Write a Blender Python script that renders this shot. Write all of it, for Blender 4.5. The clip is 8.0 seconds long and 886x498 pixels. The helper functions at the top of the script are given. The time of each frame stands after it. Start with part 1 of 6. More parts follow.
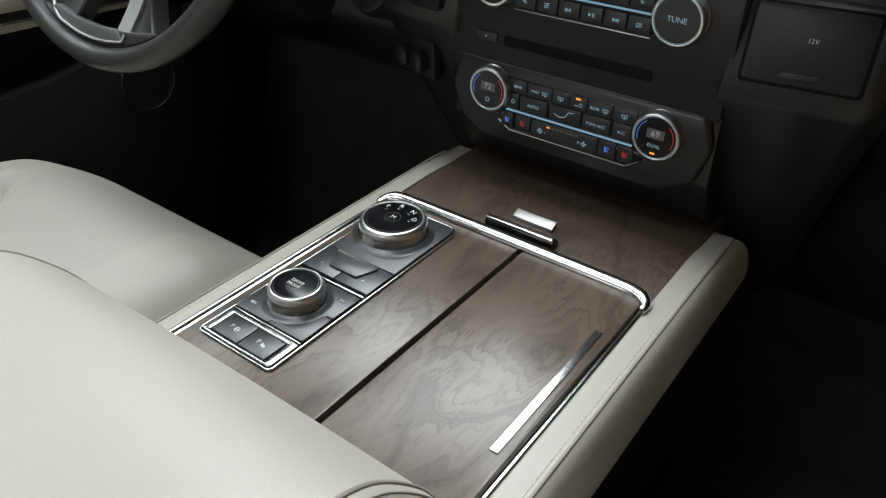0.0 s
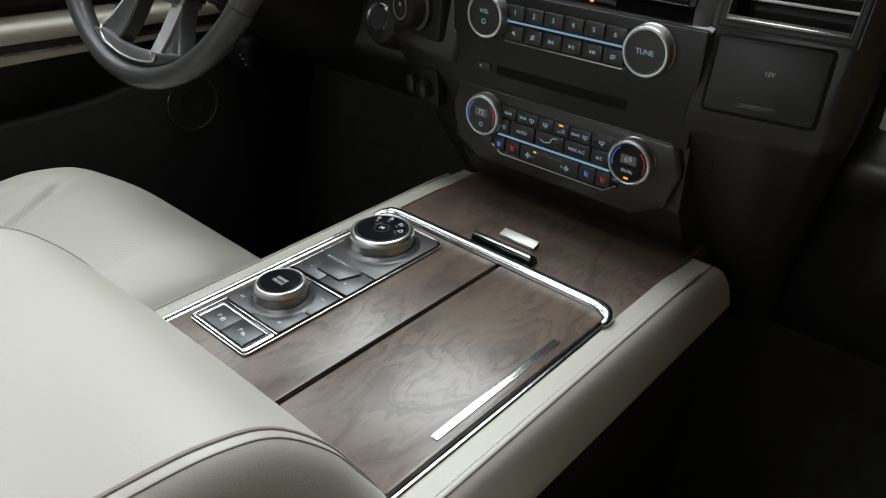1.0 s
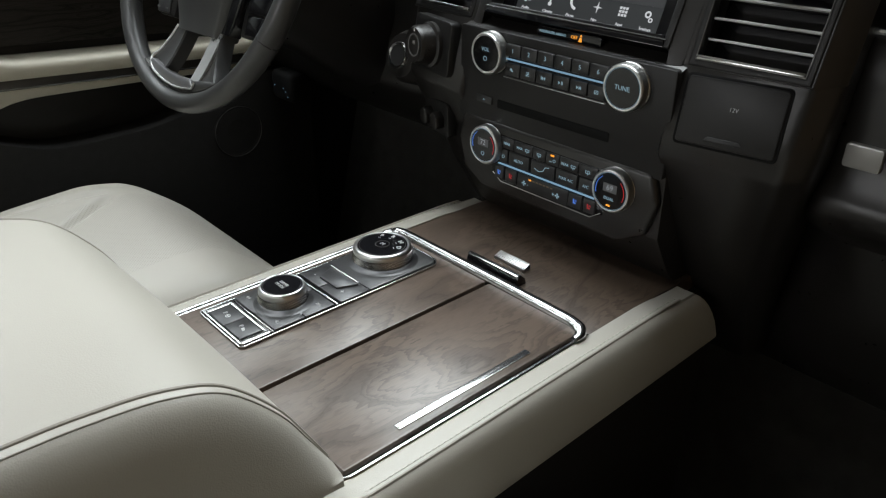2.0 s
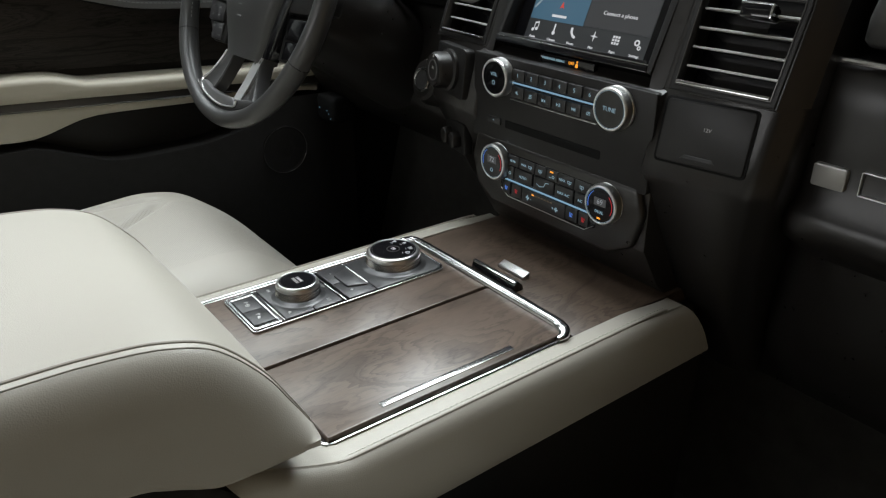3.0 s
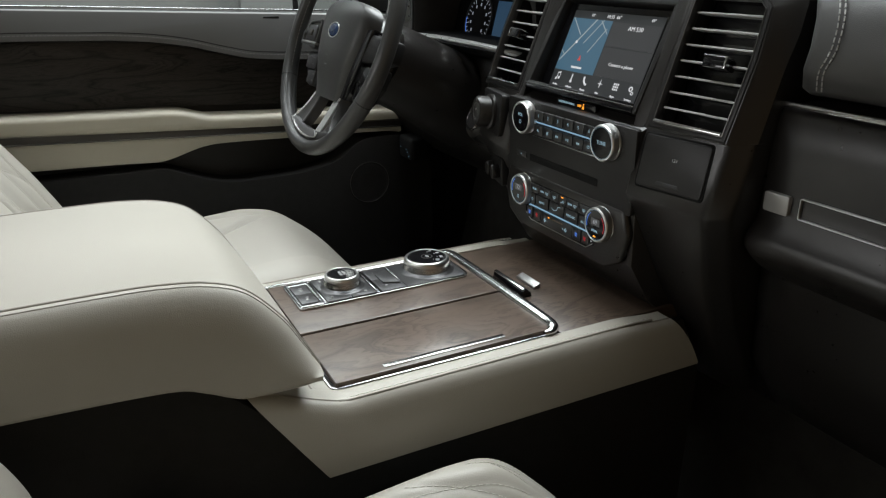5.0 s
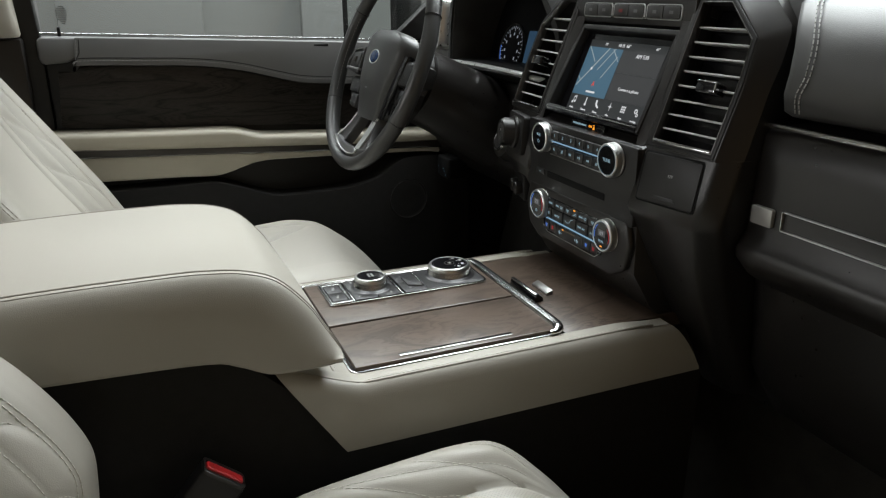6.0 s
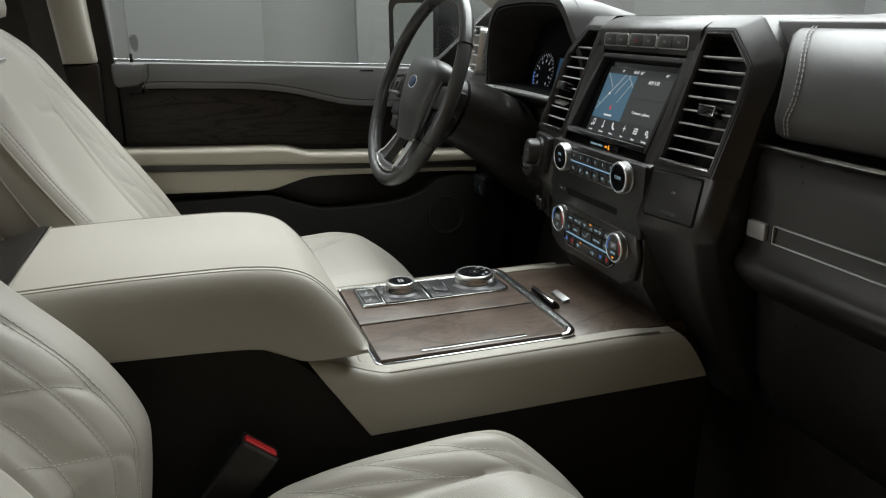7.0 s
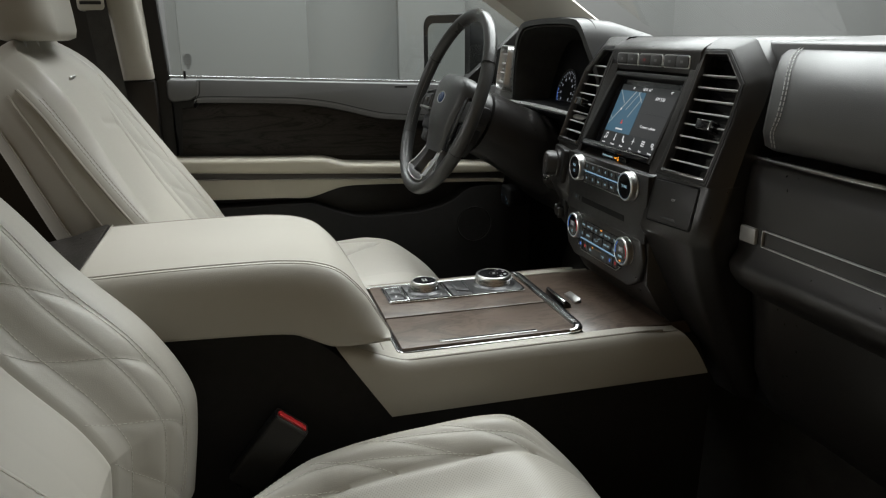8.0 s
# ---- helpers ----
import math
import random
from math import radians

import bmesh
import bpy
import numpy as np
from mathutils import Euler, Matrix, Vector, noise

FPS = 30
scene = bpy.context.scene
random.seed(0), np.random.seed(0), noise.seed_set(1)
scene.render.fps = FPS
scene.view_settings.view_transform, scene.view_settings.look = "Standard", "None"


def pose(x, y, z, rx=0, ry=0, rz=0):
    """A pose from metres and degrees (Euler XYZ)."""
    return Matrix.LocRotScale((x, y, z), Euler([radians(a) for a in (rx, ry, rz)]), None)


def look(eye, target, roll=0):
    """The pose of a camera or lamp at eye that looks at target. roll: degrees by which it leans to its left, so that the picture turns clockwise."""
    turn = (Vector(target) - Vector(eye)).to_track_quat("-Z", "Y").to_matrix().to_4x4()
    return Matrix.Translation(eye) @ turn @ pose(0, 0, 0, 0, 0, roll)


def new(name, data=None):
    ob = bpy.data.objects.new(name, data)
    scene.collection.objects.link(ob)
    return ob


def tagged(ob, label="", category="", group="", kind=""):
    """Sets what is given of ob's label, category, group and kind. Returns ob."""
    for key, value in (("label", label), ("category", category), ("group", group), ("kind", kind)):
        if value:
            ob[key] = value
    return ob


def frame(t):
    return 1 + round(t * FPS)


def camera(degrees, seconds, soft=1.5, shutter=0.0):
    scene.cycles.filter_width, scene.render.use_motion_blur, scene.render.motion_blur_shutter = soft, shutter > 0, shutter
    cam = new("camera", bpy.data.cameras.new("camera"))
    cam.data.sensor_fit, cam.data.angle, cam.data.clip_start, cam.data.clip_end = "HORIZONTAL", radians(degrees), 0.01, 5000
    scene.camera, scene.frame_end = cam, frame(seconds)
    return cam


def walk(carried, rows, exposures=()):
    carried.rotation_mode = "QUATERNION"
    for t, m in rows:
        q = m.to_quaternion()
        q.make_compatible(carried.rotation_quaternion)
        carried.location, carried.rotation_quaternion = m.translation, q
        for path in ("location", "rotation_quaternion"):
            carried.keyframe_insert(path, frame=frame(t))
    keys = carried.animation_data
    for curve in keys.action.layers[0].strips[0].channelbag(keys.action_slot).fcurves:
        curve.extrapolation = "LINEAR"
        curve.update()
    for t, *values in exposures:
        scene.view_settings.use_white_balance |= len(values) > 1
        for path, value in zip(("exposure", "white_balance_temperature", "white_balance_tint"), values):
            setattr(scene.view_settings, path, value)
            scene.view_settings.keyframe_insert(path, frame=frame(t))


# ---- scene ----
cam = camera(61.1, 8.0, soft=1.2)
PATH = [
    (0, (0.321, -0.55, 0.918), (-0.655, 0.785, -0.206), 0.9),
    (0.5, (0.372, -0.546, 0.917), (-0.688, 0.759, -0.166), 0.9),
    (1, (0.421, -0.543, 0.92), (-0.722, 0.732, -0.113), 0.7),
    (1.5, (0.471, -0.54, 0.922), (-0.755, 0.702, -0.055), 0.7),
    (3, (0.629, -0.535, 0.933), (-0.811, 0.555, 0.073), 0.1),
    (3.5, (0.685, -0.53, 0.934), (-0.821, 0.5, 0.114), -0.0),
    (4, (0.738, -0.526, 0.943), (-0.819, 0.443, 0.143), -0.2),
    (4.5, (0.796, -0.525, 0.941), (-0.815, 0.386, 0.185), -0.2),
    (6, (0.971, -0.522, 0.948), (-0.774, 0.206, 0.295), -0.3),
    (6.5, (1.028, -0.516, 0.956), (-0.754, 0.143, 0.33), -0.5),
    (7, (1.083, -0.518, 0.957), (-0.729, 0.087, 0.364), -0.4),
    (7.5, (1.144, -0.511, 0.96), (-0.696, 0.029, 0.391), -0.6),
    (8, (1.197, -0.517, 0.966), (-0.657, -0.013, 0.412), -0.5),
]
walk(cam, [(t, look(eye, target, roll)) for t, eye, target, roll in PATH], exposures=((0, -0.15, 6400, 9.5), (3.5, 0.02, 6480, 10), (6, 0.08, 6560, 10), (8, -0.03, 6650, 10)))

# ---------------------------------------------------------------- light
W = bpy.data.worlds.new("studio_air")
W.use_nodes = True
W.node_tree.nodes["Background"].inputs[0].default_value = (0.9, 0.95, 1.0, 1)
W.node_tree.nodes["Background"].inputs[1].default_value = 0.09
scene.world = W


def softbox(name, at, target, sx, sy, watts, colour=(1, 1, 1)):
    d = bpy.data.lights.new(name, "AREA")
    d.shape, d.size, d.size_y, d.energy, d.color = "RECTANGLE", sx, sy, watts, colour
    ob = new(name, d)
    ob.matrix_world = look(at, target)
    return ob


softbox("softbox_overhead", (-2.5, 1.5, 4.6), (-2.5, 1.5, 0.0), 6.2, 8.4, 1900, (0.93, 0.98, 1.0))
# Unseen fill lamp added behind the cabin to brighten the dash faces.
softbox("rear_fill_lamp", (-0.8, -5.4, 2.5), (0.0, 0.0, 0.9), 4.5, 2.0, 155)

# ---------------------------------------------------------------- materials


def mat(name, colour, rough=0.5, metal=0.0, bump=0.0, scale=200.0, vary=0.12, detail=3.0, coat=0.0, spec=0.5, emit=None, power=0.0, rough_vary=0.08):
    m = bpy.data.materials.new(name)
    m.use_nodes = True
    nt = m.node_tree
    b = nt.nodes["Principled BSDF"]
    b.inputs["Roughness"].default_value = rough
    b.inputs["Metallic"].default_value = metal
    b.inputs["Coat Weight"].default_value = coat
    b.inputs["Coat Roughness"].default_value = 0.08
    b.inputs["Specular IOR Level"].default_value = spec
    b.inputs["Base Color"].default_value = (*colour, 1)
    if emit:
        b.inputs["Emission Color"].default_value = (*emit, 1)
        b.inputs["Emission Strength"].default_value = power
        return m
    tc = nt.nodes.new("ShaderNodeTexCoord")
    big = nt.nodes.new("ShaderNodeTexNoise")
    big.inputs["Scale"].default_value, big.inputs["Detail"].default_value = scale * 0.06, 4
    nt.links.new(tc.outputs["Object"], big.inputs["Vector"])
    mix = nt.nodes.new("ShaderNodeMixRGB")
    mix.inputs[1].default_value = (*[c * (1 - vary) for c in colour], 1)
    mix.inputs[2].default_value = (*[min(1, c * (1 + vary)) for c in colour], 1)
    nt.links.new(big.outputs["Fac"], mix.inputs[0])
    nt.links.new(mix.outputs[0], b.inputs["Base Color"])
    mr = nt.nodes.new("ShaderNodeMapRange")
    mr.inputs["To Min"].default_value, mr.inputs["To Max"].default_value = max(0.02, rough - rough_vary), min(1, rough + rough_vary)
    nt.links.new(big.outputs["Fac"], mr.inputs["Value"])
    nt.links.new(mr.outputs[0], b.inputs["Roughness"])
    if bump:
        fine = nt.nodes.new("ShaderNodeTexNoise")
        fine.inputs["Scale"].default_value, fine.inputs["Detail"].default_value = scale, detail
        nt.links.new(tc.outputs["Object"], fine.inputs["Vector"])
        bp = nt.nodes.new("ShaderNodeBump")
        bp.inputs["Strength"].default_value, bp.inputs["Distance"].default_value = bump, 0.001
        nt.links.new(fine.outputs["Fac"], bp.inputs["Height"])
        nt.links.new(bp.outputs[0], b.inputs["Normal"])
    return m


def grained_leather(name, colour, rough, holes=0.0, vary=0.05):
    """Leather with a pebbled grain; holes: spacing of the perforation in metres, or 0."""
    m = mat(name, colour, rough, bump=0.0, scale=120, vary=vary)
    nt = m.node_tree
    b = nt.nodes["Principled BSDF"]
    tc = nt.nodes.new("ShaderNodeTexCoord")
    v = nt.nodes.new("ShaderNodeTexVoronoi")
    v.inputs["Scale"].default_value = 900
    nt.links.new(tc.outputs["Object"], v.inputs["Vector"])
    bp = nt.nodes.new("ShaderNodeBump")
    bp.inputs["Strength"].default_value, bp.inputs["Distance"].default_value = 0.16, 0.0006
    nt.links.new(v.outputs["Distance"], bp.inputs["Height"])
    last = bp
    if holes:
        vo = nt.nodes.new("ShaderNodeTexVoronoi")
        vo.voronoi_dimensions = "2D"
        vo.inputs["Scale"].default_value = 1.0 / holes
        vo.inputs["Randomness"].default_value = 0.0
        mp = nt.nodes.new("ShaderNodeMapping")
        mp.inputs["Rotation"].default_value = (0, 0, radians(45))
        nt.links.new(tc.outputs["UV"], mp.inputs["Vector"])
        nt.links.new(mp.outputs[0], vo.inputs["Vector"])
        st = nt.nodes.new("ShaderNodeMath")
        st.operation, st.inputs[1].default_value = "GREATER_THAN", 0.24
        nt.links.new(vo.outputs["Distance"], st.inputs[0])
        b2 = nt.nodes.new("ShaderNodeBump")
        b2.inputs["Strength"].default_value, b2.inputs["Distance"].default_value = 0.3, 0.001
        nt.links.new(st.outputs[0], b2.inputs["Height"])
        nt.links.new(bp.outputs[0], b2.inputs["Normal"])
        src = b.inputs["Base Color"].links[0].from_socket
        mx = nt.nodes.new("ShaderNodeMixRGB")
        mx.blend_type, mx.inputs[0].default_value = "MIX", 1.0
        mx.inputs[1].default_value = (0.285, 0.275, 0.243, 1)
        nt.links.new(st.outputs[0], mx.inputs[0])
        nt.links.new(src, mx.inputs[2])
        nt.links.new(mx.outputs[0], b.inputs["Base Color"])
        last = b2
    nt.links.new(last.outputs[0], b.inputs["Normal"])
    return m


def wood(name, dark, light, rough=0.3, coat=0.5, rings=10.0, grain=(7.0, 3.4, 7.0)):
    """Open-grained ash: feathered growth lines with cathedral figure along y, and short dark pores."""
    m = bpy.data.materials.new(name)
    m.use_nodes = True
    nt = m.node_tree
    b = nt.nodes["Principled BSDF"]

    def node(kind, **sockets):
        n = nt.nodes.new(kind)
        for k, v in sockets.items():
            n.inputs[k].default_value = v
        return n

    def link(a, c):
        nt.links.new(a, c)

    def maths(op, a, c):
        n = nt.nodes.new("ShaderNodeMath")
        n.operation = op
        for i, v in enumerate((a, c)):
            if isinstance(v, float):
                n.inputs[i].default_value = v
            else:
                link(v, n.inputs[i])
        return n.outputs[0]

    tc = nt.nodes.new("ShaderNodeTexCoord")

    def noise_at(scale, detail, roughness, distortion=0.0, size=1.0):
        mp = node("ShaderNodeMapping", Scale=scale)
        link(tc.outputs["Object"], mp.inputs["Vector"])
        n = node("ShaderNodeTexNoise", Scale=size, Detail=detail, Roughness=roughness, Distortion=distortion)
        link(mp.outputs[0], n.inputs["Vector"])
        return n.outputs["Fac"]

    figure = noise_at(grain, 2.0, 0.42, 0.7)
    feather = noise_at((330.0, 26.0, 330.0), 3.0, 0.6)
    wobble = noise_at((60.0, 22.0, 60.0), 3.0, 0.55)
    f = maths("MULTIPLY", figure, rings)
    f = maths("ADD", f, maths("MULTIPLY", feather, 0.22))
    f = maths("ADD", f, maths("MULTIPLY", wobble, 0.45))
    fr = nt.nodes.new("ShaderNodeMath")
    fr.operation = "FRACT"
    link(f, fr.inputs[0])
    ramp = nt.nodes.new("ShaderNodeValToRGB")
    e = ramp.color_ramp.elements
    e[0].position, e[0].color = 0.0, (0.20, 0.20, 0.20, 1)
    e[1].position, e[1].color = 1.0, (0.45, 0.45, 0.45, 1)
    for p, v in ((0.04, 0.48), (0.12, 0.78), (0.40, 1.0), (0.8, 0.90)):
        k = e.new(p)
        k.color = (v, v, v, 1)
    link(fr.outputs[0], ramp.inputs[0])
    fine = nt.nodes.new("ShaderNodeMath")
    fine.operation = "FRACT"
    link(maths("ADD", maths("MULTIPLY", f, 4.3), maths("MULTIPLY", wobble, 1.4)), fine.inputs[0])
    fl = nt.nodes.new("ShaderNodeMapRange")
    fl.interpolation_type = "SMOOTHSTEP"
    for k, v in (("From Min", 0.0), ("From Max", 0.55), ("To Min", 0.0), ("To Max", 1.0)):
        fl.inputs[k].default_value = v
    link(fine.outputs[0], fl.inputs["Value"])
    zone = nt.nodes.new("ShaderNodeMapRange")
    for k, v in (("From Min", 0.42), ("From Max", 0.62), ("To Min", 0.14), ("To Max", 0.62)):
        zone.inputs[k].default_value = v
    link(noise_at((9.0, 9.0, 9.0), 1.0, 0.5), zone.inputs["Value"])
    streak = maths("SUBTRACT", 1.0, maths("MULTIPLY", zone.outputs[0], maths("SUBTRACT", 1.0, fl.outputs[0])))
    pores = noise_at((1300.0, 60.0, 1300.0), 2.0, 0.5)
    pr = nt.nodes.new("ShaderNodeMapRange")
    for k, v in (("From Min", 0.36), ("From Max", 0.56), ("To Min", 0.72), ("To Max", 1.0)):
        pr.inputs[k].default_value = v
    link(pores, pr.inputs["Value"])
    shade = noise_at((5.0, 2.0, 5.0), 3.0, 0.5)
    mix = nt.nodes.new("ShaderNodeMixRGB")
    mix.inputs[1].default_value, mix.inputs[2].default_value = (*dark, 1), (*light, 1)
    link(maths("MULTIPLY", maths("MULTIPLY", ramp.outputs[0], streak), pr.outputs[0]), mix.inputs[0])
    mix2 = nt.nodes.new("ShaderNodeMixRGB")
    mix2.blend_type, mix2.inputs[0].default_value = "OVERLAY", 0.45
    link(mix.outputs[0], mix2.inputs[1])
    link(shade, mix2.inputs[2])
    link(mix2.outputs[0], b.inputs["Base Color"])
    bp = node("ShaderNodeBump", Strength=0.07, Distance=0.0005)
    link(maths("ADD", maths("MULTIPLY", ramp.outputs[0], 0.6), pr.outputs[0]), bp.inputs["Height"])
    link(bp.outputs[0], b.inputs["Normal"])
    cb = node("ShaderNodeBump", Strength=0.008, Distance=0.0005)
    link(maths("ADD", ramp.outputs[0], pr.outputs[0]), cb.inputs["Height"])
    link(cb.outputs[0], b.inputs["Coat Normal"])
    b.inputs["Roughness"].default_value = rough
    gl = nt.nodes.new("ShaderNodeMapRange")
    gl.inputs["To Min"].default_value, gl.inputs["To Max"].default_value = coat * 0.72, coat
    link(maths("MULTIPLY", ramp.outputs[0], streak), gl.inputs["Value"])
    link(gl.outputs[0], b.inputs["Coat Weight"])
    b.inputs["Coat Roughness"].default_value = 0.29
    b.inputs["Specular IOR Level"].default_value = 0.12
    b.inputs["Coat IOR"].default_value = 1.55
    return m


def glow(name, colour, power):
    return mat(name, (0.01, 0.01, 0.01), 0.4, emit=colour, power=power)


CREAM = grained_leather("cream_leather", (0.368, 0.350, 0.304), 0.42)
CREAM_PERF = grained_leather("perforated_cream_leather", (0.368, 0.350, 0.304), 0.45, holes=0.0034)
CREAM_VINYL = mat("cream_moulded_trim", (0.40, 0.38, 0.325), 0.5, bump=0.2, scale=900, vary=0.04)
# Yellower door cream, also lightened in colour to offset weak light there.
CREAM_LIFTED = mat("cream_trim_lightened", (0.50, 0.47, 0.385), 0.46, bump=0.25, scale=900, vary=0.04)
THREAD = mat("grey_thread", (0.55, 0.53, 0.47), 0.8, bump=0.3, scale=1500)
PIPING = mat("taupe_piping", (0.24, 0.22, 0.185), 0.6, bump=0.2, scale=800)
# Lightened to make up for weak light on the door pad.
BLACK_LEATHER = grained_leather("black_leather", (0.115, 0.115, 0.113), 0.37)
PLASTIC = mat("black_soft_plastic", (0.0135, 0.0122, 0.0112), 0.31, bump=0.14, scale=1600, vary=0.15)
PLASTIC_HARD = mat("black_hard_plastic", (0.0135, 0.013, 0.0127), 0.40, bump=0.15, scale=1500, vary=0.15, spec=0.3)
GLOSS_BLACK = mat("gloss_black", (0.006, 0.006, 0.007), 0.12, vary=0.1, rough_vary=0.03)
GUNMETAL = mat("satin_gunmetal", (0.095, 0.095, 0.097), 0.36, metal=0.8, bump=0.08, scale=2200, vary=0.1, spec=0.3)
SATIN_TRIM = mat("dark_brushed_metal", (0.13, 0.125, 0.12), 0.3, metal=0.9, vary=0.15)
CHROME = mat("chrome", (0.52, 0.52, 0.52), 0.19, metal=1.0, vary=0.03, rough_vary=0.03)
SATIN = mat("satin_aluminium", (0.62, 0.62, 0.61), 0.34, metal=1.0, bump=0.05, scale=1500, vary=0.05)
CARPET = mat("black_carpet", (0.055, 0.053, 0.050), 0.95, bump=1.0, scale=500, vary=0.35, spec=0.1)
WOOD = wood("brown_ash", (0.026, 0.0180, 0.0128), (0.104, 0.074, 0.054), 0.55, 1.0, 5.6)
WOOD_BLACK = wood("black_stained_ash", (0.004, 0.0036, 0.0033), (0.036, 0.031, 0.028), rough=0.45, coat=0.12, rings=9.0, grain=(8.0, 2.2, 15.0))
FELT = mat("black_flocked_trim", (0.024, 0.0235, 0.023), 0.85, bump=0.4, scale=900, vary=0.2, spec=0.1)
RED = mat("red_release_button", (0.42, 0.018, 0.02), 0.3, vary=0.1)
DIAL_GLOW = glow("dim_dial_print", (0.8, 0.88, 1.0), 0.22)
# Serves the tiny footwell lights, and imitates a bluish reflection on knob rings.
FAINT_BLUE_GLOW = glow("faint_ice_blue_glow", (0.35, 0.7, 1.0), 0.16)
LED_RED = glow("red_light", (1.0, 0.03, 0.04), 0.34)
LED_AMBER = glow("amber_light", (1.0, 0.36, 0.03), 1.2)
PRINT_LIGHT = glow("backlit_print", (0.48, 0.75, 0.9), 0.42)
PRINT_GREY = mat("grey_print", (0.58, 0.58, 0.58), 0.5)
PLASTIC_BTN = mat("black_button_plastic", (0.016, 0.016, 0.0165), 0.36, bump=0.05, scale=1500, vary=0.1)
LED_BAR = glow("light_bar_blue", (0.42, 0.72, 1.0), 0.42)
LED_DEEP2 = glow("cool_seat_blue", (0.10, 0.28, 1.0), 0.6)
LED_DIM = glow("dim_red_print", (0.8, 0.08, 0.08), 0.12)
PRINT_DIM = mat("dim_print", (0.12, 0.12, 0.12), 0.5)
LCD = glow("readout_grey", (0.36, 0.37, 0.38), 0.11)
LCD_INK = glow("readout_digits", (0.75, 0.8, 0.85), 0.36)
LAMP_OFF = mat("unlit_lamp", (0.13, 0.09, 0.05), 0.4)
BUTTON_PALE = mat("pale_satin_button", (0.34, 0.335, 0.32), 0.35, metal=0.4, vary=0.05)
WHEEL_LEATHER = grained_leather("smooth_black_leather", (0.040, 0.040, 0.039), 0.30)
HUB_LEATHER = grained_leather("grained_black_pad", (0.045, 0.045, 0.044), 0.36)
BADGE = mat("blue_badge", (0.012, 0.03, 0.085), 0.25)
MAP_DIM = glow("cluster_blue", (0.06, 0.16, 0.3), 0.25)
DOOR_STRIP = mat("dark_inlay", (0.055, 0.05, 0.045), 0.35, metal=0.5, vary=0.1)
MARK = mat("etched_mark", (0.05, 0.05, 0.05), 0.8)
MIRROR = mat("mirror", (0.85, 0.87, 0.86), 0.02, metal=1.0, vary=0.0, rough_vary=0.0)


def glass(name, tint=(0.93, 0.95, 0.94), gloss=0.9):
    m = bpy.data.materials.new(name)
    m.use_nodes = True
    nt = m.node_tree
    out = nt.nodes["Material Output"]
    tr = nt.nodes.new("ShaderNodeBsdfTransparent")
    tr.inputs[0].default_value = (*tint, 1)
    gl = nt.nodes.new("ShaderNodeBsdfGlossy")
    gl.inputs["Roughness"].default_value = 0.02
    fr = nt.nodes.new("ShaderNodeFresnel")
    fr.inputs[0].default_value = 1.45
    mu = nt.nodes.new("ShaderNodeMath")
    mu.operation, mu.inputs[1].default_value = "MULTIPLY", gloss
    nt.links.new(fr.outputs[0], mu.inputs[0])
    mx = nt.nodes.new("ShaderNodeMixShader")
    nt.links.new(mu.outputs[0], mx.inputs[0])
    nt.links.new(tr.outputs[0], mx.inputs[1])
    nt.links.new(gl.outputs[0], mx.inputs[2])
    nt.links.new(mx.outputs[0], out.inputs[0])
    return m


BTN_DARK = mat("dark_grey_button", (0.05, 0.049, 0.048), 0.35, metal=0.3, vary=0.08)
MATTE_BLACK = mat("matte_black_face", (0.004, 0.004, 0.004), 0.7, vary=0.1, spec=0.15)
# Same leather as the door pad, darkened where stronger light falls.
LEATHER_DARKENED = grained_leather("black_leather_darkened", (0.060, 0.060, 0.059), 0.36)
LEATHER_DARKENED_MORE = grained_leather("black_leather_darkened_more", (0.034, 0.034, 0.033), 0.42)
QUILT_THREAD = mat("cream_thread", (0.55, 0.54, 0.48), 0.8, bump=0.3, scale=1500)
KNOB_METAL = mat("bright_knob_metal", (0.66, 0.66, 0.65), 0.28, metal=1.0, vary=0.02, scale=20, rough_vary=0.02)
KNOB_GRIP = mat("knurled_grip_metal", (0.60, 0.60, 0.59), 0.26, metal=1.0, vary=0.03, scale=20, rough_vary=0.02)
DIM_THREAD = mat("dim_grey_thread", (0.20, 0.20, 0.195), 0.7, bump=0.2, scale=1500)
PAD_THREAD = mat("grey_pad_thread", (0.42, 0.42, 0.41), 0.7, bump=0.2, scale=1500)
ARM_THREAD = mat("taupe_thread", (0.27, 0.255, 0.215), 0.7, bump=0.2, scale=1500)
SPOKE_DARK = mat("dark_satin_spoke", (0.11, 0.11, 0.11), 0.34, metal=0.7, bump=0.04, scale=1800, vary=0.06)
SATIN_SPOKE = mat("satin_grey_spoke", (0.72, 0.72, 0.71), 0.30, metal=0.9, bump=0.04, scale=1800, vary=0.06)
SCOOP = mat("grey_satin_scoop", (0.26, 0.26, 0.265), 0.33, metal=0.7, bump=0.04, scale=1800, vary=0.05)
GLASS = glass("clear_glass")
WHITE_PRINT = mat("white_print", (0.75, 0.75, 0.75), 0.5)
BRIGHT = mat("bright_satin_metal", (0.8, 0.8, 0.79), 0.32, metal=1.0, vary=0.04)
STUDIO = mat("grey_studio_wall", (0.135, 0.137, 0.134), 0.9, bump=0.1, scale=20, vary=0.06)
# Tan chosen for the unseen east wall to bounce warm fill onto side faces.
STUDIO_BOUNCE = mat("tan_bounce_wall", (0.175, 0.115, 0.055), 0.95, bump=0.3, scale=20, vary=0.1)
BACKDROP_GREY = mat("grey_backdrop", (0.095, 0.097, 0.095), 0.9, bump=0.1, scale=20, vary=0.05)
# Floor tint is invented so that bounced light warms the side faces.
STUDIO_FLOOR = mat("warm_bounce_floor", (0.100, 0.076, 0.048), 0.5, bump=0.1, scale=30, vary=0.1)

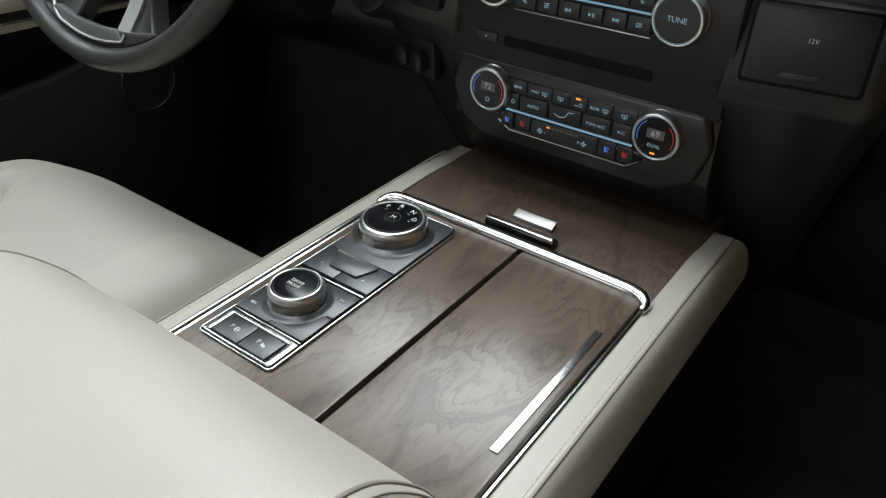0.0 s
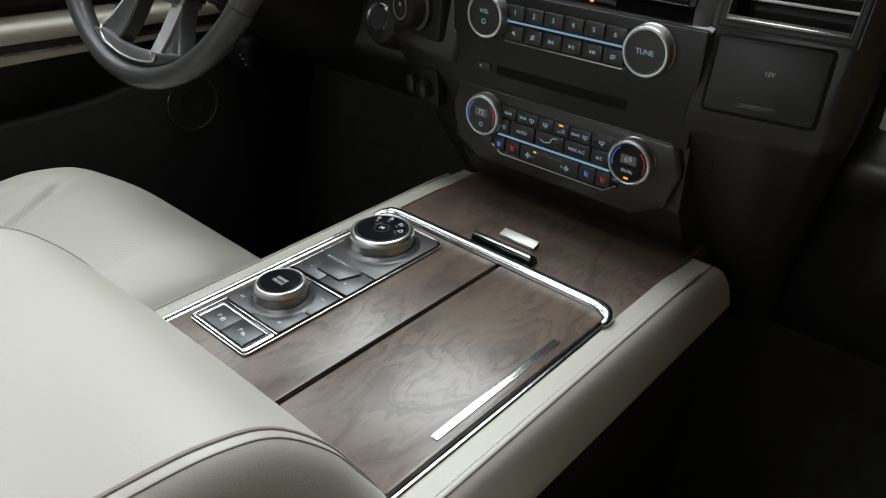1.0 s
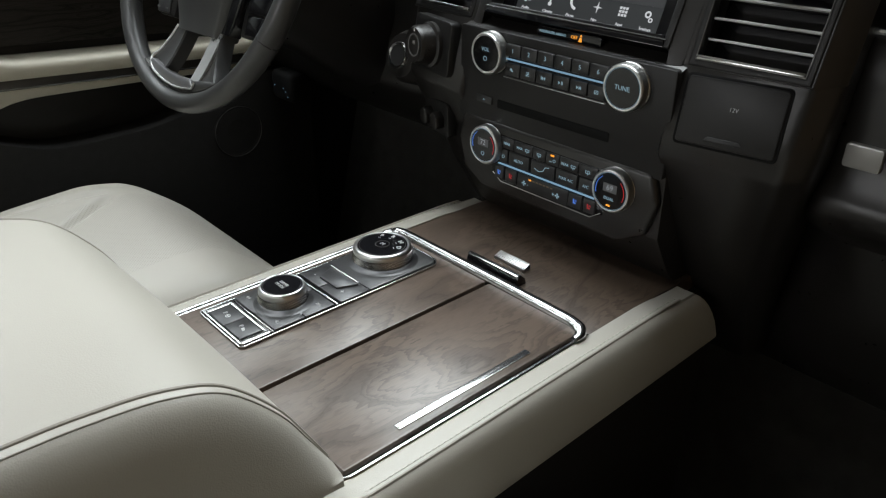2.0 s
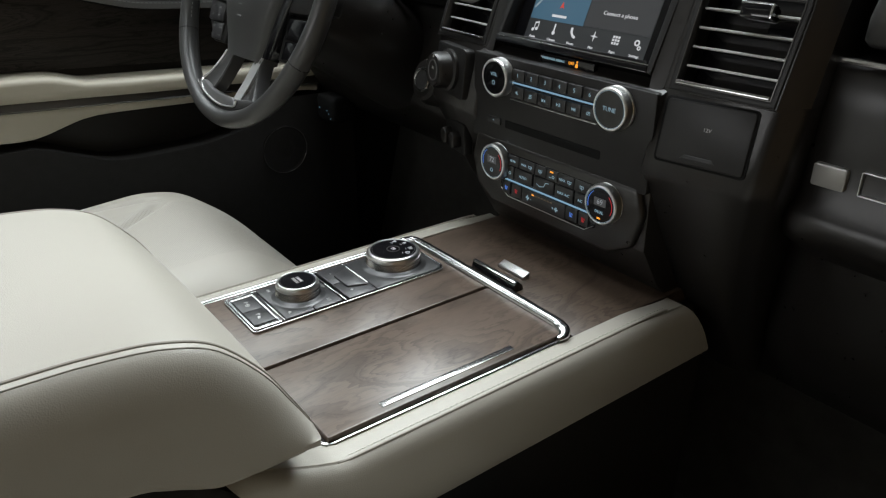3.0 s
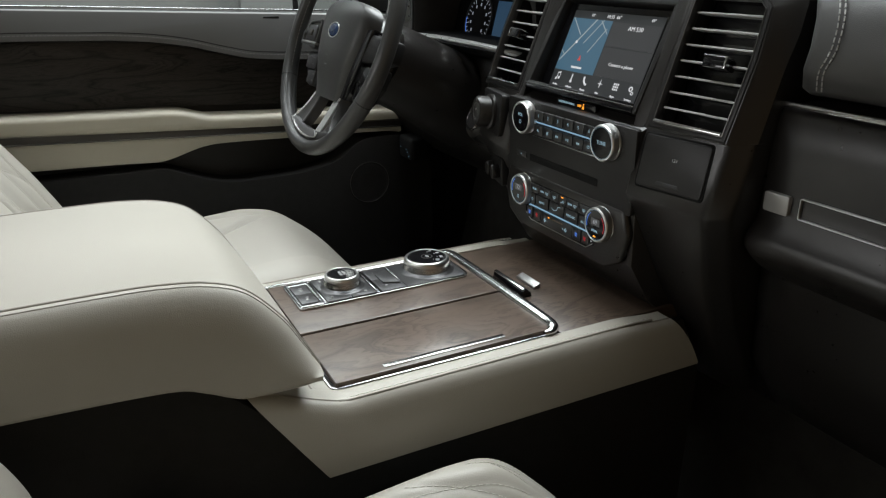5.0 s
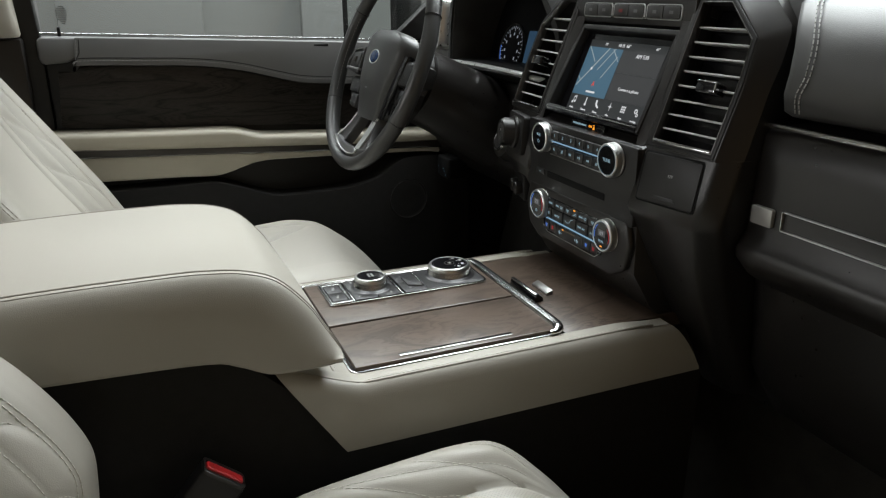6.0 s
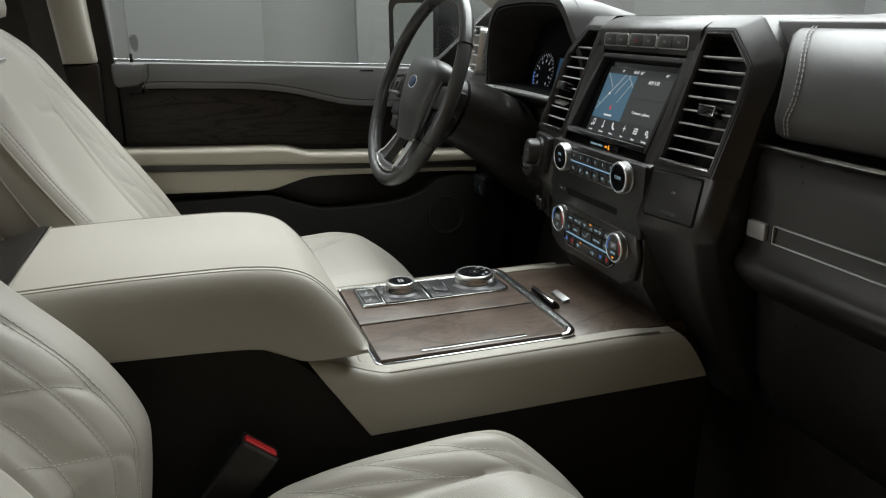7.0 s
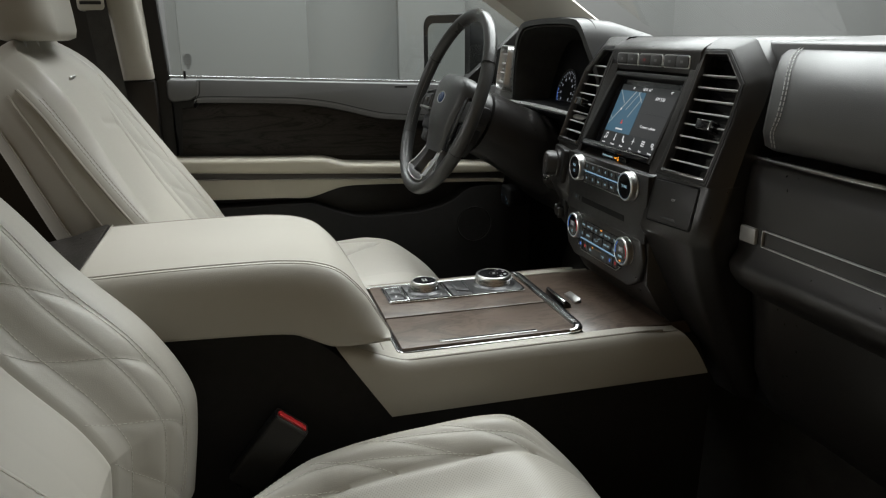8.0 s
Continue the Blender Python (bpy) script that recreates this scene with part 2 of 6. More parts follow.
# ---------------------------------------------------------------- mesh tools
BASE = {}


def thing(name, base, label, category, group="", kind=""):
    ob = new(name)
    ob.empty_display_size = 0.05
    ob.location = base
    BASE[ob.name] = Vector(base)
    return tagged(ob, label, category, group, kind)


def root_base(ob):
    while ob.parent:
        ob = ob.parent
    return BASE.get(ob.name, Vector())


def part(name, bm, material, parent=None, label="", sharp=38, materials=None):
    me = bpy.data.meshes.new(name)
    if parent is not None:
        bmesh.ops.translate(bm, verts=bm.verts, vec=-root_base(parent))
    bmesh.ops.recalc_face_normals(bm, faces=bm.faces)
    bm.to_mesh(me)
    bm.free()
    for p in me.polygons:
        p.use_smooth = True
    me.set_sharp_from_angle(angle=radians(sharp))
    for mm in materials or [material]:
        me.materials.append(mm)
    ob = new(name, me)
    if parent is not None:
        ob.parent = parent
    return tagged(ob, label)


def solid(name, bm, material, label, category, kind="", group=""):
    """A thing that is one mesh."""
    return tagged(part(name, bm, material), label, category, group, kind)


def bevel(bm, w, seg=2, angle=25):
    es = [e for e in bm.edges if len(e.link_faces) == 2 and e.calc_face_angle(0) > radians(angle)]
    if es and w > 0:
        bmesh.ops.bevel(bm, geom=es, offset=w, segments=seg, profile=0.5, affect="EDGES", clamp_overlap=True)
    return bm


def box(x0, x1, y0, y1, z0, z1, w=0.0, seg=2, m=None, bm=None):
    b = bmesh.new()
    vs = [b.verts.new((x, y, z)) for z in (z0, z1) for y in (y0, y1) for x in (x0, x1)]
    for f in ((0, 1, 3, 2), (4, 6, 7, 5), (0, 4, 5, 1), (2, 3, 7, 6), (0, 2, 6, 4), (1, 5, 7, 3)):
        b.faces.new([vs[i] for i in f])
    bmesh.ops.recalc_face_normals(b, faces=b.faces)
    bevel(b, w, seg)
    return finish(b, m, bm)


def finish(b, m=None, bm=None):
    if m is not None:
        bmesh.ops.transform(b, matrix=m, verts=b.verts)
    if bm is not None:
        me = bpy.data.meshes.new("tmp")
        b.to_mesh(me)
        bm.from_mesh(me)
        bpy.data.meshes.remove(me)
        b.free()
        return bm
    return b


def prism(pts, lo, hi, axis="z", w=0.0, seg=2, m=None, bm=None, angle=25):
    """A polygon drawn out along an axis. Points are (x, y) for z, (y, z) for x, (x, z) for y."""
    def v3(p, h):
        return {"z": (p[0], p[1], h), "x": (h, p[0], p[1]), "y": (p[0], h, p[1])}[axis]
    b = bmesh.new()
    a = [b.verts.new(v3(p, lo)) for p in pts]
    c = [b.verts.new(v3(p, hi)) for p in pts]
    b.faces.new(a)
    b.faces.new(c)
    for i in range(len(pts)):
        j = (i + 1) % len(pts)
        b.faces.new((a[i], a[j], c[j], c[i]))
    bmesh.ops.recalc_face_normals(b, faces=b.faces)
    bevel(b, w, seg, angle)
    return finish(b, m, bm)


def rounded(x0, x1, y0, y1, r, n=5):
    """Outline of a rectangle with round corners; r: one radius or four (from lower left, counter-clockwise)."""
    rs = r if isinstance(r, (tuple, list)) else (r,) * 4
    out = []
    for (cx, cy, sx, sy, a0), rr in zip(((x0, y0, 1, 1, 180), (x1, y0, -1, 1, 270), (x1, y1, -1, -1, 0), (x0, y1, 1, -1, 90)), rs):
        for k in range(n + 1):
            a = radians(a0 + 90 * k / n)
            out.append((cx + sx * rr + rr * math.cos(a), cy + sy * rr + rr * math.sin(a)))
    return out


def ring_frame(outer, inner, lo, hi, axis="z", w=0.0, m=None, bm=None):
    """A flat frame between two outlines with the same number of points."""
    def v3(p, h):
        return {"z": (p[0], p[1], h), "x": (h, p[0], p[1]), "y": (p[0], h, p[1])}[axis]
    b = bmesh.new()
    A, B, C, D = ([b.verts.new(v3(p, h)) for p in o] for o, h in ((outer, lo), (outer, hi), (inner, hi), (inner, lo)))
    n = len(outer)
    for i in range(n):
        j = (i + 1) % n
        for P, Q in ((A, B), (B, C), (C, D), (D, A)):
            b.faces.new((P[i], P[j], Q[j], Q[i]))
    bmesh.ops.recalc_face_normals(b, faces=b.faces)
    bevel(b, w, 2, 50)
    return finish(b, m, bm)


def loft(rings, closed=True, caps=True, m=None, bm=None):
    b = bmesh.new()
    vs = [[b.verts.new(p) for p in r] for r in rings]
    n = len(rings[0])
    for a, c in zip(vs, vs[1:]):
        for i in range(n if closed else n - 1):
            j = (i + 1) % n
            b.faces.new((a[i], a[j], c[j], c[i]))
    if caps and closed:
        b.faces.new(vs[0])
        b.faces.new(vs[-1])
    bmesh.ops.recalc_face_normals(b, faces=b.faces)
    return finish(b, m, bm)


def lathe(prof, m=None, n=48, bm=None):
    """(radius, height) pairs turned round z."""
    b = bmesh.new()
    rows = []
    for r, h in prof:
        if r < 1e-6:
            rows.append([b.verts.new((0, 0, h))])
        else:
            rows.append([b.verts.new((r * math.cos(2 * math.pi * i / n), r * math.sin(2 * math.pi * i / n), h)) for i in range(n)])
    for a, c in zip(rows, rows[1:]):
        for i in range(n):
            j = (i + 1) % n
            q = [a[i % len(a)], a[j % len(a)], c[j % len(c)], c[i % len(c)]]
            q = [v for k, v in enumerate(q) if v not in q[:k]]
            if len(q) > 2:
                b.faces.new(q)
    bmesh.ops.recalc_face_normals(b, faces=b.faces)
    return finish(b, m, bm)


def spline(pts, n=8, closed=False):
    p = [Vector(q) for q in pts]
    out, k = [], len(p)
    for i in range(k if closed else k - 1):
        a, b, c, d = (p[(i + o) % k] if closed else p[min(max(i + o, 0), k - 1)] for o in (-1, 0, 1, 2))
        for s in range(n):
            t = s / n
            out.append(0.5 * ((2 * b) + (c - a) * t + (2 * a - 5 * b + 4 * c - d) * t * t + (3 * b - a - 3 * c + d) * t ** 3))
    if not closed:
        out.append(p[-1])
    return out


def tube(pts, r, n=8, closed=False, flat=1.0, up=(0, 0, 1), bm=None):
    """A round (or flattened) bar along a line."""
    pts = [Vector(p) for p in pts]
    k = len(pts)
    rings = []
    for i, p in enumerate(pts):
        a = pts[(i - 1) % k] if closed or i else p
        c = pts[(i + 1) % k] if closed or i < k - 1 else p
        t = (c - a).normalized()
        s = t.cross(Vector(up))
        s = s.normalized() if s.length > 1e-5 else t.orthogonal().normalized()
        u = s.cross(t)
        rr = r[i] if isinstance(r, (list, tuple)) else r
        rings.append([p + s * (rr * math.cos(2 * math.pi * j / n)) + u * (rr * flat * math.sin(2 * math.pi * j / n)) for j in range(n)])
    if closed:
        rings.append(rings[0])
    b = loft(rings, caps=not closed)
    if closed:
        bmesh.ops.remove_doubles(b, verts=b.verts, dist=1e-6)
    return finish(b, None, bm)


def stitches(pts, length=0.0045, gap=0.0022, r=0.0006, bm=None):
    """Short thread dashes along a line."""
    b = bmesh.new() if bm is None else bm
    pts = [Vector(p) for p in pts]
    acc, on, cur = 0.0, True, [pts[0]]
    for a, c in zip(pts, pts[1:]):
        d = (c - a).length
        pos = 0.0
        while d - pos > 1e-7:
            need = (length if on else gap) - acc
            step = min(need, d - pos)
            pos += step
            acc += step
            q = a.lerp(c, pos / d)
            if acc >= (length if on else gap) - 1e-7:
                if on and len(cur):
                    tube([cur[0], q], r, 5, bm=b)
                on, acc, cur = not on, 0.0, [q]
    return b


def panel(x, y, z, lean=0.0, turn=0.0):
    """Local axes on an upright panel: u to the right, v up, w out towards the cabin. lean: degrees that it tips back."""
    return pose(x, y, z, 0, 0, turn) @ pose(0, 0, 0, 90 - lean, 0, 0)


def letters(text, size, m, material, parent, name="lettering", thick=0.0003, align="CENTER", label=""):
    c = bpy.data.curves.new("tmp", "FONT")
    c.body, c.size, c.extrude, c.align_x, c.align_y = text, size, thick, align, "CENTER"
    c.resolution_u = 2
    c.offset = -0.012 * size
    o = new("tmp", c)
    me = bpy.data.meshes.new_from_object(o.evaluated_get(bpy.context.evaluated_depsgraph_get()))
    bpy.data.objects.remove(o)
    b = bmesh.new()
    b.from_mesh(me)
    bpy.data.meshes.remove(me)
    bmesh.ops.transform(b, matrix=m, verts=b.verts)
    return part(name, b, material, parent, label)


def interp(table, x):
    for (a, va), (b, vb) in zip(table, table[1:]):
        if x <= b:
            t = max(0, (x - a) / (b - a))
            t = t * t * (3 - 2 * t) * 0.5 + t * 0.5
            return va + (vb - va) * t
    return table[-1][1]


def at(u, v, w=0.0):
    return Matrix.Translation((u, v, w))

# ---------------------------------------------------------------- the studio and the cabin shell
solid("ground", box(-6, 6, -6, 7, -0.62, -0.6), STUDIO_FLOOR, "smooth unseen studio floor under the vehicle, tinted warm to bounce light", "floor", "structure")
solid("wall_west", box(-6.1, -6, -6, 7, -0.6, 5), STUDIO, "plain grey studio wall beyond the driver's window", "wall", "structure")
# East wall is out of view and acts as a warm reflector.
solid("wall_east", box(6, 6.1, -6, 7, -0.6, 5), STUDIO_BOUNCE, "unseen wall on the open door's side, coloured tan to bounce warm light", "wall", "structure")
solid("wall_north", box(-6.1, 6.1, 7, 7.1, -0.6, 5), STUDIO, "plain grey studio wall ahead of the windscreen", "wall", "structure")
solid("wall_south", box(-6.1, 6.1, -6.1, -6, -0.6, 5), STUDIO, "plain grey studio wall behind the vehicle", "wall", "structure")
solid("ceiling", box(-6.1, 6.1, -6.1, 7.1, 5, 5.1), STUDIO, "plain grey studio ceiling", "ceiling", "structure")
# Panels added for the darker upright patches beyond the driver's window.
for y0, y1, x0 in ((-0.9, 0.1, -5.3), (0.9, 1.5, -5.5), (2.1, 3.4, -5.2)):
    solid("backdrop_panel", box(x0, x0 + 0.08, y0, y1, -0.6, 3.0, 0.01), BACKDROP_GREY, "darker grey upright panel by the studio wall", "partition", group="studio flats")

solid("underbody", box(-0.84, 0.84, -1.74, 0.90, -0.6, -0.031, 0.02), PLASTIC_HARD, "plain dark body under the cabin floor", "body", "structure")
bm = box(-0.86, 0.86, -1.75, 0.75, -0.03, 0.02)
solid("floor", bm, CARPET, "black carpeted cabin floor", "floor", "structure")
solid("wall_rear", box(-0.86, 0.86, -1.8, -1.74, 0.0, 0.84), PLASTIC, "dark rear end of the cabin", "wall", "structure")
solid("firewall", prism([(0.36, 0.0), (0.75, 0.0), (0.95, 0.92), (0.6, 0.90), (0.48, 0.5)], -0.86, 0.86, "x"), CARPET, "black carpeted bulkhead under the dashboard", "wall", "structure")
solid("wall_rear_side", box(-0.92, -0.86, -1.8, -0.8, -0.03, 1.35), PLASTIC, "dark side trim beside the rear row", "wall", "structure")
solid("kick_panel", box(-0.92, -0.86, 0.27, 0.95, -0.03, 0.90), PLASTIC, "dark trim beside the driver's footwell", "trim", "structure")
# Out of view; added to stop light leaking into the passenger's footwell.
solid("kick_panel", box(0.86, 0.92, 0.20, 0.95, -0.03, 0.90), PLASTIC, "unseen dark panel added to keep light out of the passenger's footwell", "trim", "structure")
# Roof out of view, added to block light; opening and front edge steer it.
bm = bmesh.new()
box(-0.80, -0.52, -1.8, 0.0, 1.36, 1.40, bm=bm)
box(0.14, 0.80, -1.8, 0.14, 1.36, 1.40, bm=bm)
box(-0.52, 0.14, -1.8, -0.63, 1.36, 1.40, bm=bm)
box(-0.52, 0.14, -0.36, 0.0, 1.36, 1.40, bm=bm)
solid("roof_baffle", bm, CREAM_VINYL, "unseen pale cream roof, its opening and front edge cut to steer light", "ceiling", "structure")

# ---------------------------------------------------------------- centre console
console = thing("center_console", (0, -0.35, 0.02), "wide centre console with cream leather sides and brown wood deck", "console")
part("body", prism([(-1.05, 0.02), (0.24, 0.02), (0.25, 0.38), (0.21, 0.47), (-0.36, 0.47), (-0.425, 0.532), (-0.48, 0.556), (-0.60, 0.562), (-1.05, 0.566)], -0.165, 0.165, "x", 0.004), FELT, console, "black plastic console body")


def smoothstep(a, b, x):
    t = min(1, max(0, (x - a) / (b - a)))
    return t * t * (3 - 2 * t)


def cover_side(s):
    """Padded side rail; s: +1 for one side, -1 for the other."""
    rings = []
    n = 44
    for k in range(n + 1):
        f = k / n
        ring = []
        y_mid = -0.40 + f * 0.60
        zt = 0.4925 + 0.038 * smoothstep(-0.30, -0.405, y_mid)
        zt -= 0.006 * smoothstep(0.10, 0.2, y_mid)
        xi = 0.1545
        bulge = 0.002 * math.sin(math.pi * f)
        zb = 0.406
        for x, z in ((xi, zt - 0.008), (xi + 0.0006, zt + 0.0002), (xi + 0.003, zt + 0.0009), (0.166, zt + 0.0005), (0.1768, zt - 0.0002), (0.1782, zt - 0.0036), (0.1797, zt - 0.0008), (0.183, zt - 0.0030), (0.1868, zt - 0.0085), (0.1895, zt - 0.018),
                     (0.191, zt - 0.032), (0.1915 + bulge, zt * 0.4 + zb * 0.6), (0.190, zb + 0.006), (0.1875, zb), (0.165, zb), (0.162, zt - 0.02)):
            yr = -0.405 + (0.53 - z) / 0.12 * 0.078
            q = max(0, min(1.15, (0.487 - z) / 0.077))
            yf = 0.165 + 0.055 * q ** 0.75
            ring.append((s * x, yr + f * (yf - yr), z))
        rings.append(ring)
    return loft(rings)


def rail_top(y):
    """Height of the padded surface round the deck."""
    return 0.4925 + 0.038 * smoothstep(-0.30, -0.405, y) - 0.006 * smoothstep(0.10, 0.2, y)


def border(off, lift):
    """A line round the deck's rear corner, off metres outside the chrome edge."""
    x, yr, r = 0.157 + off, -0.3065 - off, 0.012 + off
    pts = [(x, y) for y in [0.135 - i * 0.01 for i in range(int((0.135 - yr - r) / 0.01) + 1)]]
    pts += [(x - r * (1 - math.cos(radians(a))), yr + r * (1 - math.sin(radians(a)))) for a in range(0, 91, 10)]
    pts += [(x - r - k * 0.012, yr) for k in range(1, 11)]
    return [(u, y, rail_top(y) + lift) for u, y in pts]


for s in (1, -1):
    rail = part("padded_rail", cover_side(s), CREAM, console, "cream leather padded side rail with a stitched seam", sharp=50)
    part("stitching", stitches([(s * x, y, z) for x, y, z in border(0.0165, 0.0003)], 0.0042, 0.0024, 0.0005), QUILT_THREAD, rail, "grey thread")
    part("seam", tube([(s * x, y, z) for x, y, z in border(0.0213, -0.0004)], 0.0016, 6), PIPING, rail)
ys = [-0.303, -0.306, -0.311, -0.318, -0.326, -0.335, -0.345, -0.355, -0.365]
rear_pad = prism([(y, rail_top(y) + 0.0004) for y in ys] + [(-0.365, 0.46), (-0.303, 0.46)], -0.1585, 0.1585, "x")
part("rear_pad", rear_pad, CREAM, console, sharp=60)

# deck
part("deck_tray", box(-0.1535, 0.1535, -0.303, 0.0, 0.46, 0.4920), PLASTIC_HARD, console)
gap = 0.0195
wood_l = part("wood_panel", prism(rounded(-0.1445, gap - 0.0028, -0.299, -0.0075, (0.002, 0.002, 0.002, 0.012)), 0.484, 0.4992, "z", 0.0012), WOOD, console, "brown open-grained wood panel, satin lacquer")
wood_r = part("wood_door", prism(rounded(gap + 0.0028, 0.1506, -0.299, -0.0075, (0.002, 0.002, 0.012, 0.002)), 0.484, 0.4992, "z", 0.0012), WOOD, console, "brown wood sliding door with a chrome strip")
strip = prism(rounded(0.1352, 0.1428, -0.237, -0.0725, 0.0012), 0.4985, 0.5004, "z", 0.0006)
part("chrome_strip", strip, CHROME, wood_r, "narrow chrome inlay strip")
part("tray_floor", box(-0.156, 0.156, 0.006, 0.26, 0.47, 0.4905, 0.001), WOOD, console, "brown wood front tray")


def deck_edge(x, y1, r, z):
    """Half of the frame round the deck: along one side and round the rear corner to the middle."""
    yr = -0.3045
    sgn = 1 if x > 0 else -1
    p = [(x, y1, z), (x, -0.10, z), (x, -0.20, z), (x, yr + r, z)]
    p += [(x - sgn * r * (1 - math.cos(radians(a))), yr + r * (1 - math.sin(radians(a))), z) for a in range(15, 91, 15)]
    return p + [(x * 0.5, yr, z), (0.0, yr, z)]


for x, r, fl in ((0.1532, 0.0026, 0.5), (-0.1545, 0.0026, 0.8)):
    part("chrome_edge", tube(deck_edge(x, -0.012, 0.010, 0.4937 if x > 0 else 0.4958), r, 12, flat=fl), CHROME, console, "slim chrome edge")
part("chrome_edge", tube([(-0.1476, -0.300, 0.4960), (-0.1476, -0.02, 0.4960)], 0.0020, 8), CHROME, console, "slim chrome edge")
# raised cross bar with drooping ends
bar_sec = [(-0.0085, 0.0), (-0.0082, 0.0035), (-0.006, 0.0066), (-0.002, 0.0084), (0.002, 0.0084), (0.0058, 0.0066), (0.0078, 0.003), (0.008, 0.0), (0.004, -0.006), (-0.005, -0.006)]
path = [(-0.1545, -0.021), (-0.1532, -0.0105), (-0.1465, -0.0035), (-0.137, 0.0), (-0.12, 0.001), (-0.06, 0.0015), (0.0, 0.0018), (0.06, 0.0015), (0.12, 0.001), (0.137, 0.0), (0.1465, -0.0035), (0.1532, -0.0105), (0.1545, -0.021)]
sp = spline([(x, y, 0.4965) for x, y in path], 4)
rings = []
for i, p in enumerate(sp):
    t = (sp[min(i + 1, len(sp) - 1)] - sp[max(i - 1, 0)]).normalized()
    nrm = Vector((-t.y, t.x, 0))
    e = min(i, len(sp) - 1 - i) / 8.0
    k = 0.45 + 0.55 * min(1, e)
    rings.append([p + nrm * (a * k) + Vector((0, 0, 1)) * (h * k) for a, h in bar_sec])
part("chrome_bar", loft(rings), CHROME, console, "raised chrome cross bar", sharp=60)

# latch at the front of the bar
latch = part("latch", prism([(0.0185, 0.488), (0.036, 0.488), (0.0335, 0.4975), (0.0265, 0.5035), (0.0215, 0.5035), (0.0190, 0.498)], -0.041, 0.040, "x", 0.001), GLOSS_BLACK, console, "black latch with a chrome lip")
part("chrome_lip", prism([(0.0195, 0.5025), (0.0245, 0.5035), (0.0245, 0.5052), (0.0192, 0.5042)], -0.040, 0.039, "x", 0.0005), CHROME, latch)
tab = part("ribbed_tab", prism([(0.0502, 0.490), (0.0622, 0.490), (0.0622, 0.4985), (0.0502, 0.4935)], -0.026, 0.022, "x", 0.0006), SATIN, console, "ribbed satin metal finger tab")
for i in range(6):
    y, z = 0.0503 + i * 0.0019, 0.4942 + i * 0.0007
    part("rib", prism([(y, 0.493), (y + 0.0019, 0.493), (y + 0.0019, z), (y + 0.0006, z + 0.0006)], -0.026, 0.022, "x"), SATIN, tab)

# switch island
isl = (-0.1345, -0.0465)
island = part("switch_panel", prism(rounded(isl[0], isl[1], -0.279, -0.017, (0.005, 0.005, 0.014, 0.006), 6), 0.49, 0.5004, "z", 0.0006), GLOSS_BLACK, console, "gloss black switch panel with a chrome rim")
rim = ring_frame(rounded(isl[0], isl[1], -0.279, -0.017, (0.005, 0.005, 0.014, 0.006), 6), rounded(isl[0] + 0.0018, isl[1] - 0.0018, -0.2772, -0.0188, (0.004, 0.004, 0.0125, 0.005), 6), 0.498, 0.5022, "z", 0.0005)
part("chrome_rim", rim, CHROME, island)
x0, x1 = isl[0] + 0.003, isl[1] - 0.003
# parking buttons in a chrome tray
tray = ring_frame(rounded(x0, x1, -0.2765, -0.2425, 0.003), rounded(x0 + 0.0075, x1 - 0.0075, -0.2735, -0.2475, 0.002), 0.499, 0.5034, "z", 0.0008)
part("chrome_tray", tray, CHROME, island)
for j, sym in enumerate(("P", "P")):
    a = x0 + 0.0083 + j * (x1 - x0 - 0.0166) / 2
    b = a + (x1 - x0 - 0.0166) / 2 - 0.0008
    k = part("parking_button", box(a, b, -0.2728, -0.2482, 0.498, 0.5036, 0.001), GUNMETAL, island, "dark grey push button")
    letters(sym, 0.0068, pose((a + b) / 2 - 0.0035, -0.2605, 0.5038), PRINT_GREY, k)
    ic = bmesh.new()
    if j == 0:
        lathe([(0.0021, 0), (0.0027, 0), (0.0027, 0.0003), (0.0021, 0.0003), (0.0021, 0)], pose((a + b) / 2 + 0.0032, -0.2612, 0.5036), 20, ic)
        box((a + b) / 2 + 0.001, (a + b) / 2 + 0.0055, -0.2616, -0.2608, 0.5036, 0.5039, bm=ic)
    else:
        for q in range(3):
            box((a + b) / 2 + 0.0006 + q * 0.0018, (a + b) / 2 + 0.0016 + q * 0.0018, -0.2630 - q * 0.0004, -0.2595 - q * 0.0008, 0.5036, 0.5039, bm=ic)
    part("symbol", ic, PRINT_GREY, k)
# drive mode plate: four segments and their print
for nm, px, py in (("4A", -0.121, -0.180), ("2H", -0.060, -0.180), ("4H", -0.121, -0.228), ("4L", -0.060, -0.230)):
    a, b = (x0, (x0 + x1) / 2 - 0.0005) if px < -0.09 else ((x0 + x1) / 2 + 0.0005, x1)
    c, d = (-0.2392, -0.2035) if py < -0.2 else (-0.2025, -0.1665)
    k = part("mode_button", box(a, b, c, d, 0.4985, 0.5042, 0.0009), GUNMETAL, island, "dark grey button segment")
    letters(nm, 0.0052, pose(px, py, 0.5044, 0, 0, 0), PRINT_GREY, k)
part("chrome_divider", box(x0, x1, -0.1648, -0.1618, 0.499, 0.5038, 0.0008), CHROME, island)
part("chrome_divider", box(x0, x1, -0.2420, -0.2402, 0.499, 0.5034, 0.0006), CHROME, island)
# shift plate
for nm, a, b in (("-", x0, (x0 + x1) / 2 - 0.0005), ("+", (x0 + x1) / 2 + 0.0005, x1)):
    k = part("shift_button", box(a, b, -0.1585, -0.1205, 0.4985, 0.5036, 0.0009), GUNMETAL, island, "dark grey rocker button")
    letters(nm, 0.009, pose(a * 0.62 + b * 0.38 if nm == "-" else a * 0.4 + b * 0.6, -0.146, 0.5038), PRINT_GREY, k)
